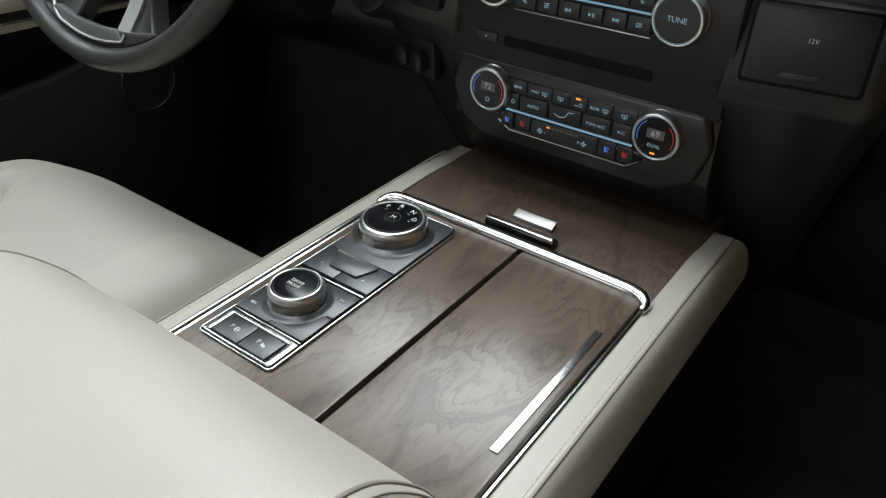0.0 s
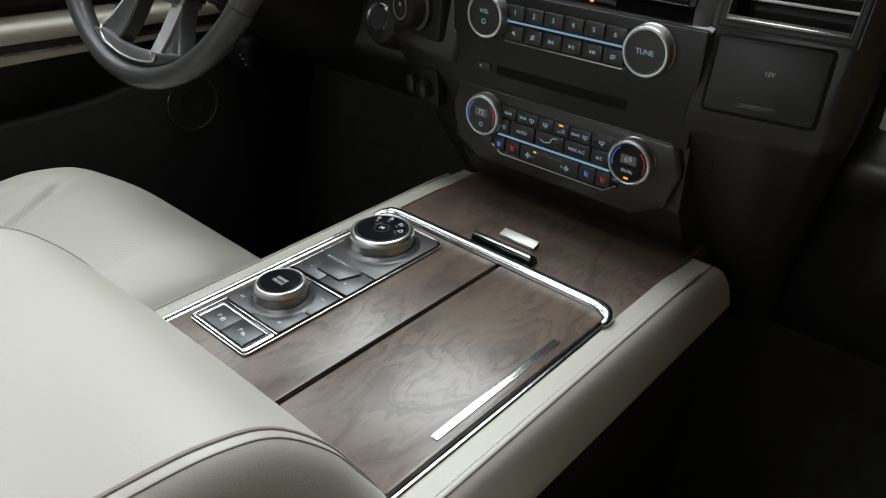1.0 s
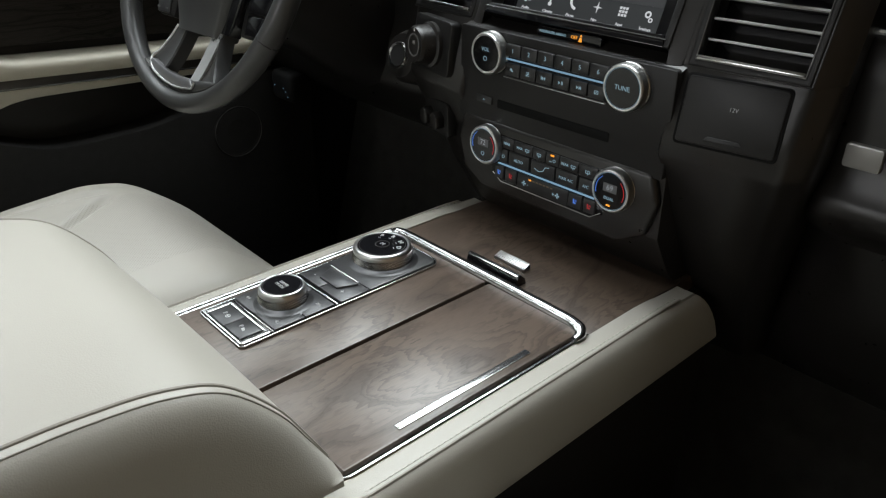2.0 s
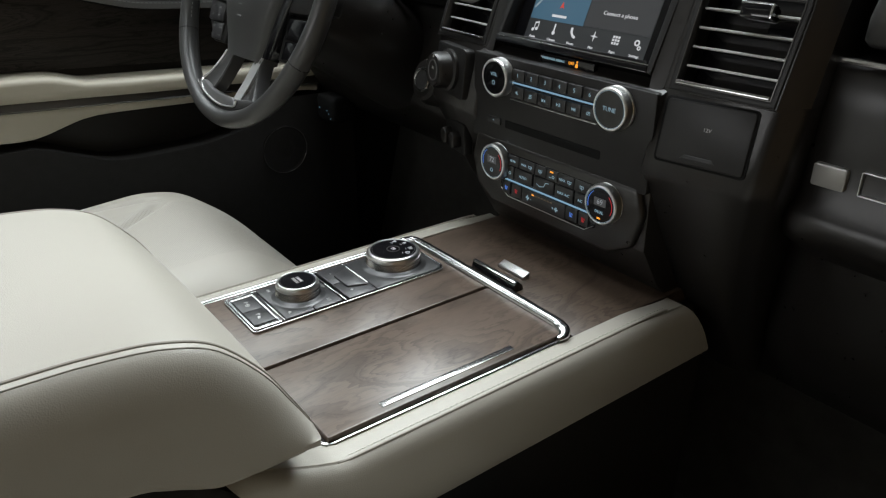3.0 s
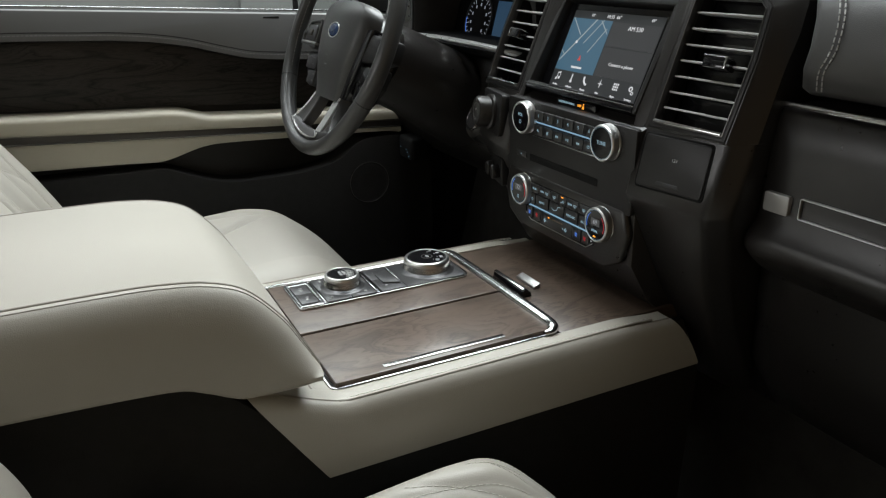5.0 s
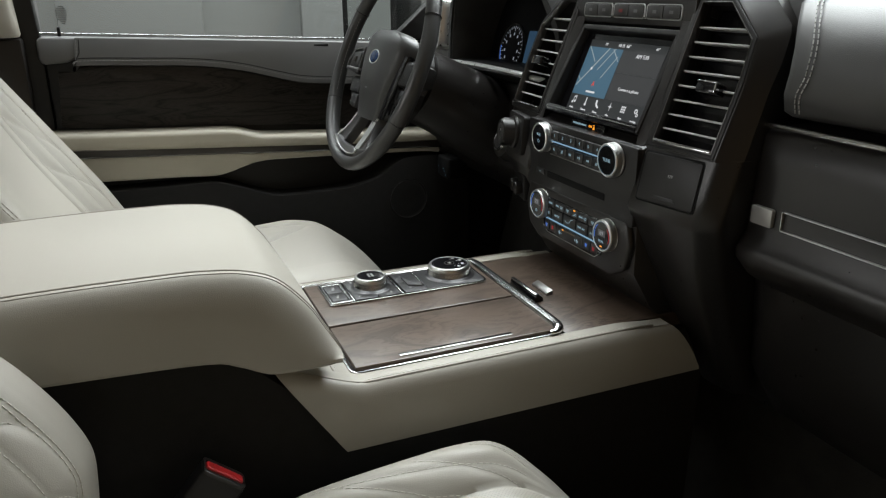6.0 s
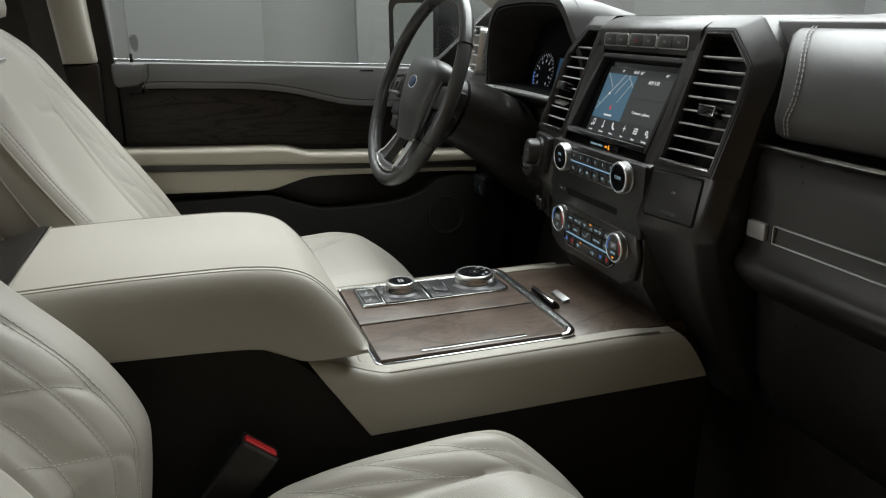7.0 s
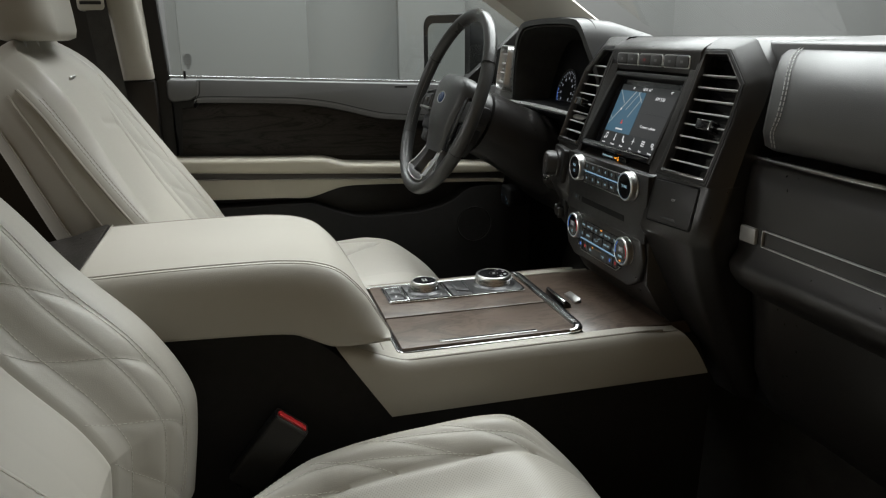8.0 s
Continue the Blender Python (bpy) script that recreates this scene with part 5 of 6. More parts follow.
inn = [[Vector((-0.44 + (p.x + 0.44) * 0.955, p.y, p.z - 0.012)) for p in r] for r in shift]
part("cluster_hood", arch(shift, inn), LEATHER_DARKENED_MORE, dash, "black leather-wrapped hood over the instruments", sharp=50)
inn2 = [[Vector((-0.44 + (p.x + 0.44) * 0.945, p.y + 0.004, p.z - 0.015)) for p in r] for r in shift]
inn3 = [[Vector((-0.44 + (p.x + 0.44) * 0.935, p.y + 0.004, p.z - 0.018)) for p in r] for r in shift]
part("hood_lining", arch(inn2[:4], inn3[:4]), CARPET, dash, "dull black hood lining", sharp=50)
part("hood_seam", tube([p + Vector((0, 0.03, 0.001)) for p in shift[0][9:34]], 0.001, 6), PLASTIC_HARD, dash)
part("cluster_face", prism([(0.268, 0.775), (0.310, 0.945), (0.322, 0.945), (0.285, 0.775)], -0.650, -0.240, "x"), MATTE_BLACK, dash, "dull black instrument face")
part("cluster_lip", prism([(0.17, 0.79), (0.19, 0.800), (0.31, 0.800), (0.31, 0.78), (0.18, 0.775)], -0.65, -0.222, "x", 0.004), MATTE_BLACK, dash)
part("lip_trim", tube(spline([(-0.64, 0.165, 0.795), (-0.50, 0.158, 0.80), (-0.36, 0.158, 0.80), (-0.25, 0.170, 0.795), (-0.225, 0.20, 0.785)], 6), 0.0075, 10, flat=0.7), SATIN_SPOKE, dash, "satin trim under the cluster")
CM = panel(-0.448, 0.2775, 0.826, 14)
for u in (-0.098, 0.098):
    k = part("gauge", lathe([(0.050, 0), (0.050, 0.003), (0.0525, 0.003), (0.0525, 0), (0.050, 0)], CM @ at(u, 0), 48), SATIN_TRIM, dash, "round dial with white marks")
    tk = bmesh.new()
    for j in range(25):
        a = 225 - j * 11.25
        ln = 0.010 if j % 3 == 0 else 0.005
        box(0.047 - ln, 0.047, -0.0007, 0.0007, 0.001, 0.0016, m=CM @ at(u, 0) @ pose(0, 0, 0, 0, 0, a), bm=tk)
    part("dial_marks", tk, DIAL_GLOW, k)
    for j in range(9):
        a = radians(225 - j * 33.75)
        part("dial_bar", box(-0.002, 0.002, -0.003, 0.003, 0.001, 0.0016, m=CM @ at(u + 0.030 * math.cos(a), 0.030 * math.sin(a))), DIAL_GLOW, k)
    part("blue_arc", tube([CM @ at(u, 0) @ Vector((0.0495 * math.cos(radians(a)), 0.0495 * math.sin(radians(a)), 0.001)) for a in range(176, 226, 8)], 0.0006, 5), LED_DEEP2, k)
part("cluster_screen", box(-0.032, 0.032, -0.035, 0.04, 0.0, 0.002, m=CM), MAP_DIM, dash, "dim blue cluster display")
# end vent on the driver's side
EM = panel(-0.735, 0.185, 0.872, 8, -8)
k = part("end_vent", ring_frame(rounded(-0.045, 0.05, -0.055, 0.06, 0.018), rounded(-0.040, 0.045, -0.050, 0.055, 0.015), -0.03, 0.012, w=0.002, m=EM), SATIN_SPOKE, dash, "satin metal rimmed end vent")
for j in range(4):
    part("slat", box(-0.040, 0.045, -0.036 + j * 0.024, -0.032 + j * 0.024, -0.025, 0.004, m=EM), SATIN_SLAT, k)
part("duct", box(-0.042, 0.047, -0.052, 0.057, -0.03, -0.026, m=EM), PLASTIC_HARD, k)
# start button
STM = panel(-0.290, 0.128, 0.676, 15, 0)
part("button_pod", lathe([(0.040, -0.06), (0.036, -0.01), (0.030, 0.002), (0.022, 0.004), (0, 0.004)], STM, 32), PLASTIC, dash, "rounded black pod")
k = part("start_button", lathe([(0.0145, 0), (0.0145, 0.007), (0.0175, 0.008), (0.019, 0.005), (0.019, 0), (0.0145, 0)], STM @ at(0, 0, 0.002), 32), CHROME, dash, "round start button with a chrome ring")
part("cap", lathe([(0, 0.006), (0.0143, 0.0055), (0.0143, 0), (0, 0)], STM @ at(0, 0, 0.003), 32), GUNMETAL, k)

# ---------------------------------------------------------------- steering wheel
wheel = thing("steering_wheel", (-0.43, -0.06, 0.818), "black leather steering wheel with satin metal lower spoke", "steering wheel")
WM = panel(-0.450, -0.0625, 0.816, 22, 2.5)
RR, TR = 0.2020, 0.0142
nrm = (WM.to_3x3() @ Vector((0, 0, 1))).normalized()
rings = []
for i in range(97):
    a = 2 * math.pi * i / 96
    fat = TR * (1.0 + 0.10 * math.exp(-((math.degrees(a) % 360 - 215) / 22) ** 2) + 0.10 * math.exp(-((math.degrees(a) % 360 - 325) / 22) ** 2))
    rad = Vector((math.cos(a), math.sin(a), 0))
    rings.append([WM @ (rad * (RR + fat * 0.92 * math.cos(b)) + Vector((0, 0, fat * math.sin(b)))) for b in [2 * math.pi * j / 18 for j in range(18)]])
rimb = loft(rings, caps=False)
bmesh.ops.remove_doubles(rimb, verts=rimb.verts, dist=1e-5)
rim_ob = part("rim", rimb, WHEEL_LEATHER, wheel, "black smooth leather rim", sharp=60)
for a in (28, 152, 208, 332):
    rad = Vector((math.cos(radians(a)), math.sin(radians(a)), 0))
    ringp = [WM @ (rad * (RR + TR * 1.02 * 0.95 * math.cos(b)) + Vector((0, 0, TR * 1.04 * math.sin(b)))) for b in [2 * math.pi * j / 24 for j in range(24)]]
    part("seam", tube(ringp, 0.0012, 6, closed=True, up=nrm), PLASTIC_HARD, rim_ob)
for a0, a1 in ((155, 207), (333, 385)):
    line = [WM @ Vector(((RR - TR * 0.93) * math.cos(radians(a)), (RR - TR * 0.93) * math.sin(radians(a)), 0.003)) for a in range(a0, a1, 2)]
    part("stitching", stitches(line, 0.004, 0.003, 0.0007), DIM_THREAD, rim_ob)


PAD_WIDTH = [(-0.109, 0.052), (-0.085, 0.059), (-0.06, 0.067), (-0.03, 0.078), (0.0, 0.088), (0.03, 0.094), (0.048, 0.088), (0.058, 0.074), (0.064, 0.050)]


def pad_row(v, back):
    """One level of the centre pad: a bowed front that leans back towards the foot, and a flat rear."""
    hw = interp(PAD_WIDTH, v)
    base = -0.002 - 0.009 * smoothstep(-0.03, -0.11, v)
    swell = 0.014 - 0.006 * smoothstep(-0.01, -0.10, v) - 0.010 * max(0, (v - 0.03) / 0.034) ** 2
    row = []
    for i in range(25):
        f = -1 + i / 12
        row.append(WM @ Vector((hw * f, v, base + swell * (1 - abs(f) ** 2.6) - 0.012 * max(0, (abs(f) - 0.9) / 0.1) ** 2)))
    return row + [WM @ Vector((hw * f, v, base - back)) for f in (1.0, 0.5, -0.5, -1.0)]


levels = [0.064, 0.0625, 0.060, 0.055, 0.048, 0.038, 0.026, 0.014, 0.0, -0.015, -0.03, -0.045, -0.06, -0.075, -0.09, -0.102, -0.107, -0.109]
hub = part("airbag_pad", loft([pad_row(v, 0.030 if 0 < i < len(levels) - 1 else 0.026) for i, v in enumerate(levels)]), HUB_LEATHER, wheel, "black grained centre pad", sharp=50)
part("oval_badge", lathe([(0, 0.0035), (0.0135, 0.003), (0.0165, 0.0015), (0.0165, -0.006), (0, -0.006)], WM @ at(0, 0.008, 0.0096) @ Matrix.Diagonal((1.35, 0.80, 1, 1)), 32), BADGE, hub, "oval blue badge with a bright rim")
part("badge_rim", tube([WM @ Vector((0.0222 * math.cos(a), 0.008 + 0.0132 * math.sin(a), 0.0114)) for a in [2 * math.pi * i / 36 for i in range(36)]], 0.0013, 6, closed=True, up=nrm), SATIN, hub)
for u, v, w in ((-0.002, -0.036, 0.0098), (-0.002, -0.052, 0.0075)):
    part("horn_mark", box(-0.005, 0.005, -0.0009, 0.0009, 0, 0.0008, m=WM @ at(u, v, w)), PRINT_DIM, hub)
for s in (1, -1):
    # arm to the rim, switch pod and key strip
    arm_ = part("side_spoke", prism([(s * 0.070, 0.020), (s * 0.12, 0.016), (s * 0.186, 0.014), (s * 0.187, -0.022), (s * 0.15, -0.030), (s * 0.070, -0.034)], -0.040, -0.010, w=0.006, m=WM), PLASTIC_HARD, wheel, "black side spoke")
    low = 0.0 if s < 0 else -0.018
    pod_out = [(s * 0.095, 0.026), (s * 0.148, 0.020), (s * 0.172, -0.004), (s * 0.172, -0.026), (s * 0.095, -0.030)]
    pod_in = [(s * 0.100, 0.021), (s * 0.145, 0.0155), (s * 0.166, -0.006), (s * 0.166, -0.0205), (s * 0.100, -0.0235)]
    # Right-hand bezel and keys turn black: the shade there is put into the colour.
    part("pod_bezel", ring_frame(pod_out, pod_in, -0.020, low, w=0.0012, m=WM), SPOKE_DARK if s < 0 else GLOSS_BLACK, arm_, "thumb switch bezel, satin on the left, blackened for shade on the right")
    part("pod_face", prism(pod_in, -0.020, low - 0.004, w=0.001, m=WM), BTN_DARK, arm_)
    part("cursor_pad", prism(rounded(-0.022, 0.022, -0.015, 0.015, 0.006), 0, 0.006, w=0.002, m=WM @ at(s * 0.130, -0.003, low - 0.006)), GUNMETAL, arm_)
    part("cursor_key", prism(rounded(-0.0075, 0.0075, -0.006, 0.006, 0.002), 0, 0.0095, w=0.001, m=WM @ at(s * 0.130, -0.003, low - 0.006)), SATIN_TRIM, arm_)
    part("bright_edge", box(-0.036, 0.036, -0.0022, 0.0022, 0, 0.0075, 0.001, m=WM @ at(s * 0.130, -0.0215, low - 0.006)), SATIN, arm_)
    bed = [(s * 0.084, -0.034), (s * 0.160, -0.034), (s * 0.156, -0.066), (s * 0.128, -0.098), (s * 0.086, -0.098)]
    part("key_bed", prism(bed, -0.044, -0.020, w=0.003, m=WM), PLASTIC_HARD, arm_)
    for v0, v1, uo in ((-0.037, -0.067, 0.152), (-0.069, -0.095, 0.136)):
        q = WM @ at(0, 0, -0.019 + 0.10 * (v0 + 0.037))
        kb = part("spoke_key", prism([(s * 0.098, v0), (s * uo, v0), (s * (uo - 0.004), v1), (s * 0.098, v1)], -0.004, 0.005, w=0.0022, m=q), GUNMETAL if s < 0 else GLOSS_BLACK, arm_, "switch key, dark grey on the left, blackened for shade on the right")
        for du in (-0.012, 0.012) if s < 0 else ():
            part("symbol", box(-0.005, 0.005, -0.0014, 0.0014, 0.0048, 0.0054, m=q @ at(s * (0.098 + uo) / 2 + du, (v0 + v1) / 2 + 0.006)), PRINT_DIM, kb)
            part("symbol", box(-0.004, 0.004, -0.0011, 0.0011, 0.0048, 0.0054, m=q @ at(s * (0.098 + uo) / 2 + du, (v0 + v1) / 2 - 0.006)), PRINT_DIM, kb)
    # lower spoke: rises from behind the pad to the rim
    rows_ = []
    for v, ui, uo, w in ((-0.085, 0.032, 0.058, -0.018), (-0.105, 0.033, 0.055, -0.0145), (-0.125, 0.034, 0.062, -0.010), (-0.145, 0.036, 0.073, -0.005), (-0.160, 0.038, 0.084, 0.000), (-0.172, 0.042, 0.094, 0.0035)):
        sec = [(ui, w - 0.020), (ui, w - 0.002), (ui + 0.002, w), (ui * 0.6 + uo * 0.4, w - 0.0035), (uo - 0.004, w - 0.001), (uo - 0.001, w + 0.0012), (uo + 0.001, w - 0.001), (uo + 0.001, w - 0.020)]
        rows_.append([WM @ Vector((s * u, v, ww)) for u, ww in sec])
    part("lower_spoke", loft(rows_), SPOKE_DARK, wheel, "satin metal lower spoke", sharp=40)
    if s > 0:
        # Lighter metal on one spoke only: its bright reflection is put into the colour.
        part("glint_strip", loft([[WM @ Vector((u, v, ww)) for u, ww in ((ui, w - 0.016), (ui, w + 0.002), (ui + 0.018, w + 0.0005), (ui + 0.018, w - 0.016))] for v, ui, w in ((-0.100, 0.038, -0.015), (-0.125, 0.036, -0.010), (-0.145, 0.035, -0.005), (-0.168, 0.033, 0.002))]), SATIN_SPOKE, wheel, "satin metal strip, lighter on this spoke only to imitate its reflection")
# gloss cover along the pad, above the bright strip
cover = [[WM @ Vector((u, v, ww)) for u, ww in ((ui, w - 0.016), (ui, w + 0.001), (ui + 0.003, w + 0.0025), (ui + 0.017, w + 0.0015), (ui + 0.019, w - 0.001), (ui + 0.019, w - 0.016))] for v, ui, w in ((-0.101, 0.0385, -0.0150), (-0.085, 0.0615, -0.0125), (-0.060, 0.0700, -0.0100), (-0.030, 0.0810, -0.0085), (0.000, 0.0905, -0.0085), (0.022, 0.0950, -0.0095))]
cover[0] = [p + WM.to_3x3() @ Vector((0.014, 0, 0)) for p in cover[0]]
part("gloss_cover", loft(cover), GLOSS_BLACK, wheel, "gloss black strip beside the centre pad", sharp=40)
# plate that joins the lower spokes along the rim
RI = RR - TR * 0.80
lo_edge = [(RI * math.sin(radians(a)), -RI * math.cos(radians(a))) for a in range(-30, 31, 5)]
up_edge = [(0.094, -0.160), (0.060, -0.165), (0.036, -0.1685), (0.0, -0.1705), (-0.036, -0.1685), (-0.060, -0.165), (-0.094, -0.160)]
scoop = [((RI - 0.007) * math.sin(radians(a)), -(RI - 0.007) * math.cos(radians(a))) for a in range(-26, 15, 5)]
part("lower_scoop", prism(scoop + [(0.034, -0.167), (0.0, -0.1690), (-0.036, -0.1665), (-0.074, -0.158)], -0.004, 0.0062, w=0.0015, m=WM), SCOOP, wheel, "satin grey scoop between the lower spokes")
edge_ = [(-0.0555, -0.105, -0.0125), (-0.0625, -0.125, -0.008), (-0.0735, -0.145, -0.003), (-0.081, -0.157, 0.003)] + [(u, v, 0.0064) for u, v in scoop[1:]] + [(0.047, -0.170, 0.006)]
part("bright_edge", tube([WM @ p for p in spline(edge_, 3)], 0.0015, 8, up=nrm), SATIN_SPOKE, wheel, "bright satin line round the lower spokes")
part("lower_bezel", prism(lo_edge + up_edge, -0.016, 0.0045, w=0.003, m=WM), SPOKE_DARK, wheel, "satin plate joining the lower spokes")
part("lower_trim", tube([WM @ Vector((u, v + 0.003, 0.0045)) for u, v in lo_edge], 0.0011, 6, up=nrm), SATIN_TRIM, wheel, "fine bright line along the rim")
# column shroud and stalk
col = []
for w, r, dv in ((-0.02, 0.062, 0), (-0.03, 0.070, 0), (-0.085, 0.072, 0.0), (-0.088, 0.066, 0.0), (-0.091, 0.075, 0.0), (-0.15, 0.078, -0.004), (-0.22, 0.085, -0.012), (-0.30, 0.09, -0.02)):
    col.append([WM @ Vector((r * 1.05 * math.cos(a), (r * 0.80 if math.sin(a) > 0 else r * 1.15) * math.sin(a) + dv, w)) for a in [2 * math.pi * j / 32 for j in range(32)]])
solid("steering_column", loft(col), PLASTIC, "black moulded steering column shroud", "steering column")
stalk = thing("indicator_stalk", (-0.52, 0.03, 0.80), "slim black indicator stalk behind the steering wheel", "stalk")
part("arm", tube([WM @ Vector((-0.06, 0.01, -0.075)), WM @ Vector((-0.12, 0.018, -0.07)), WM @ Vector((-0.175, 0.03, -0.062))], [0.006, 0.007, 0.0095], 10), PLASTIC_HARD, stalk)
part("tip", tube([WM @ Vector((-0.175, 0.03, -0.062)), WM @ Vector((-0.20, 0.036, -0.058))], [0.0095, 0.008], 10), GUNMETAL, stalk)

# ---------------------------------------------------------------- driver's door
door = thing("door_1", (-0.86, -0.25, 0.1), "closed driver's door with cream armrest and black wood trim", "door", kind="structure")


def slope(y):
    """The waist line falls gently towards the front."""
    return -0.045 * (y + 0.65)


def door_strip(pts, x0, x1, w=0.004, seg=2):
    return prism([(y, z) for y, z in pts], x0, x1, "x", w, seg, angle=20)


def curve2(pts, n=5):
    return [(p.x, p.y) for p in spline([(a, b, 0) for a, b in pts], n)]


part("inner_skin", door_strip([(-0.66, -0.03), (0.30, -0.03), (0.36, 0.40), (0.36, 0.80), (-0.67, 0.85)], -0.90, -0.835, 0.01), PLASTIC_HARD, door, "black moulded door card")
up_low = curve2([(-0.612, 0.79), (-0.60, 0.801), (-0.467, 0.797), (-0.39, 0.7935), (-0.323, 0.787), (-0.26, 0.776), (-0.19, 0.758), (-0.127, 0.745), (-0.02, 0.738), (0.10, 0.734), (0.34, 0.73)])
up = [(0.34, 0.815), (-0.03, 0.832), (-0.604, 0.858), (-0.609, 0.822), (-0.606, 0.808)] + up_low[1:]
def puff(bm):
    """Leans the pad's face so that its lower edge stands out from the door."""
    for v in bm.verts:
        if v.co.x > -0.85:
            v.co.x += 0.30 * max(0, 0.862 + slope(v.co.y) - v.co.z)
    return bm


part("rear_cap", puff(door_strip([(-0.590, 0.8575), (-0.668, 0.861), (-0.677, 0.853), (-0.676, 0.815), (-0.668, 0.805), (-0.625, 0.808), (-0.590, 0.822)], -0.875, -0.8235, 0.008, 3)), BLACK_LEATHER, door, "dark soft end of the door pad")
pad_d = part("leather_upper", puff(door_strip(up, -0.875, -0.822, 0.008, 3)), BLACK_LEATHER, door, "dark grey leather upper door pad with stitched edge")
part("stitching", stitches([(-0.8215 + 0.30 * max(0, 0.862 + slope(y) - z), y, z) for y, z in [(-0.602, 0.853), (-0.604, 0.825)] + [(y, z + 0.010) for y, z in up_low[1:]]], 0.005, 0.0025, 0.0008), DIM_THREAD, pad_d, "grey thread")
part("seam", tube([(-0.8222 + 0.30 * max(0, 0.862 + slope(y) - z), y, z) for y, z in [(-0.597, 0.853), (-0.599, 0.827)] + [(y + 0.002, z + 0.015) for y, z in up_low[1:]]], 0.0011, 6), PLASTIC_HARD, pad_d)
part("window_rail", tube([(-0.845, -0.672, 0.8655), (-0.845, -0.03, 0.8375), (-0.845, 0.36, 0.820)], 0.0035, 8), CHROME, door, "bright rail under the window glass")
part("lock_pin", lathe([(0, 0.008), (0.0030, 0.007), (0.0035, -0.012), (0, -0.012)], pose(-0.836, -0.632, 0.872), 12), PLASTIC_HARD, door, "small black lock pin")
part("vent_slot", box(-0.846, -0.8185, -0.10, -0.065, 0.822, 0.829, 0.001), PLASTIC_HARD, door)
wd = [(-0.655, 0.672)] + [(0.34, 0.62), (0.34, 0.727)] + list(reversed([(y, z - 0.004) for y, z in up_low[1:]])) + [(-0.645, 0.787)]
part("wood_band", door_strip(wd, -0.87, -0.824, 0.003), WOOD_BLACK, door, "black-stained wood band with open grain")
# armrest
arm_top = curve2([(-0.72, 0.672), (-0.55, 0.664), (-0.40, 0.6585), (-0.315, 0.655), (-0.285, 0.650), (-0.255, 0.641), (-0.23, 0.6375), (-0.10, 0.631), (0.10, 0.622), (0.20, 0.617)], 4)
arm = [(y, z) for y, z in arm_top] + [(0.20, 0.590), (-0.10, 0.603), (-0.72, 0.636)]
rest = part("armrest", prism([(y, z - 0.003) for y, z in arm], -0.86, -0.764, "x", 0.010, 3, angle=40), CREAM_LIFTED, door, "cream padded door armrest")
strip_t = [(-0.72, 0.6365), (0.20, 0.5905), (0.20, 0.573), (-0.72, 0.619)]
part("metal_strip", door_strip(strip_t, -0.86, -0.769, 0.001), DOOR_STRIP, door, "dark grey inlay strip")
for a, b in ((0.6362, 0.5902), (0.6192, 0.5732)):
    part("bright_line", tube([(-0.7685, -0.72, a), (-0.7685, 0.20, b)], 0.0017, 6), CHROME, door)
low_e = curve2([(-0.72, 0.562), (-0.557, 0.556), (-0.42, 0.5515), (-0.36, 0.548), (-0.325, 0.553), (-0.285, 0.565), (-0.254, 0.572), (-0.20, 0.574), (0.02, 0.5675), (0.155, 0.562), (0.20, 0.556)], 4)
low = list(low_e) + [(0.20, 0.572), (-0.72, 0.6182)]
part("lower_cream", prism(low, -0.86, -0.775, "x", 0.006, 2, angle=40), CREAM_LIFTED, door, "cream lower armrest panel")
# map pocket below
pk = curve2([(-0.66, 0.535), (-0.40, 0.535), (-0.34, 0.532), (-0.27, 0.505), (-0.21, 0.488), (-0.10, 0.487), (-0.03, 0.492), (0.04, 0.51), (0.10, 0.55), (0.20, 0.552)], 4)
part("lower_card", prism(list(pk) + [(0.28, 0.50), (0.28, -0.02), (-0.66, -0.02)], -0.86, -0.772, "x", 0.003, 2, angle=40), FELT, door, "black moulded lower door card with pocket")
part("speaker_grille", lathe([(0, 0.004), (0.044, 0.003), (0.0475, 0.0045), (0.050, 0.0045), (0.052, 0.0)], pose(-0.7755, 0.110, 0.446, 0, 90, 0), 48), FELT, door, "round black speaker grille")
part("speaker_ring", tube([(-0.7675, 0.110 + 0.049 * math.cos(a), 0.446 + 0.049 * math.sin(a)) for a in [2 * math.pi * i / 48 for i in range(48)]], 0.0008, 6, closed=True, up=(1, 0, 0)), SATIN_TRIM, door, "thin chrome speaker ring")
# glass
pane = part("window_glass", box(-0.858, -0.854, -0.665, 0.40, 0.80, 1.32), GLASS, door, "clear side window glass")
pane.visible_shadow = False
em = bmesh.new()
for i, wd_ in enumerate((0.004, 0.006, 0.011, 0.009, 0.013, 0.012, 0.013, 0.010, 0.006)):
    box(-0.8535, -0.8531, -0.621 - wd_, -0.621 + wd_ * 0.7, 0.884 + i * 0.0042, 0.8862 + i * 0.0042, bm=em)
part("glass_mark", em, MARK, pane, "faint etched maker's mark")
fr_ = door_strip([(-0.668, -0.02), (-0.712, -0.02), (-0.735, 0.86), (-0.80, 1.36), (-0.70, 1.36), (-0.668, 0.86)], -0.885, -0.832, 0.006)
part("window_frame", fr_, PLASTIC_HARD, door, "black rear window frame")
# pillars
bp = []
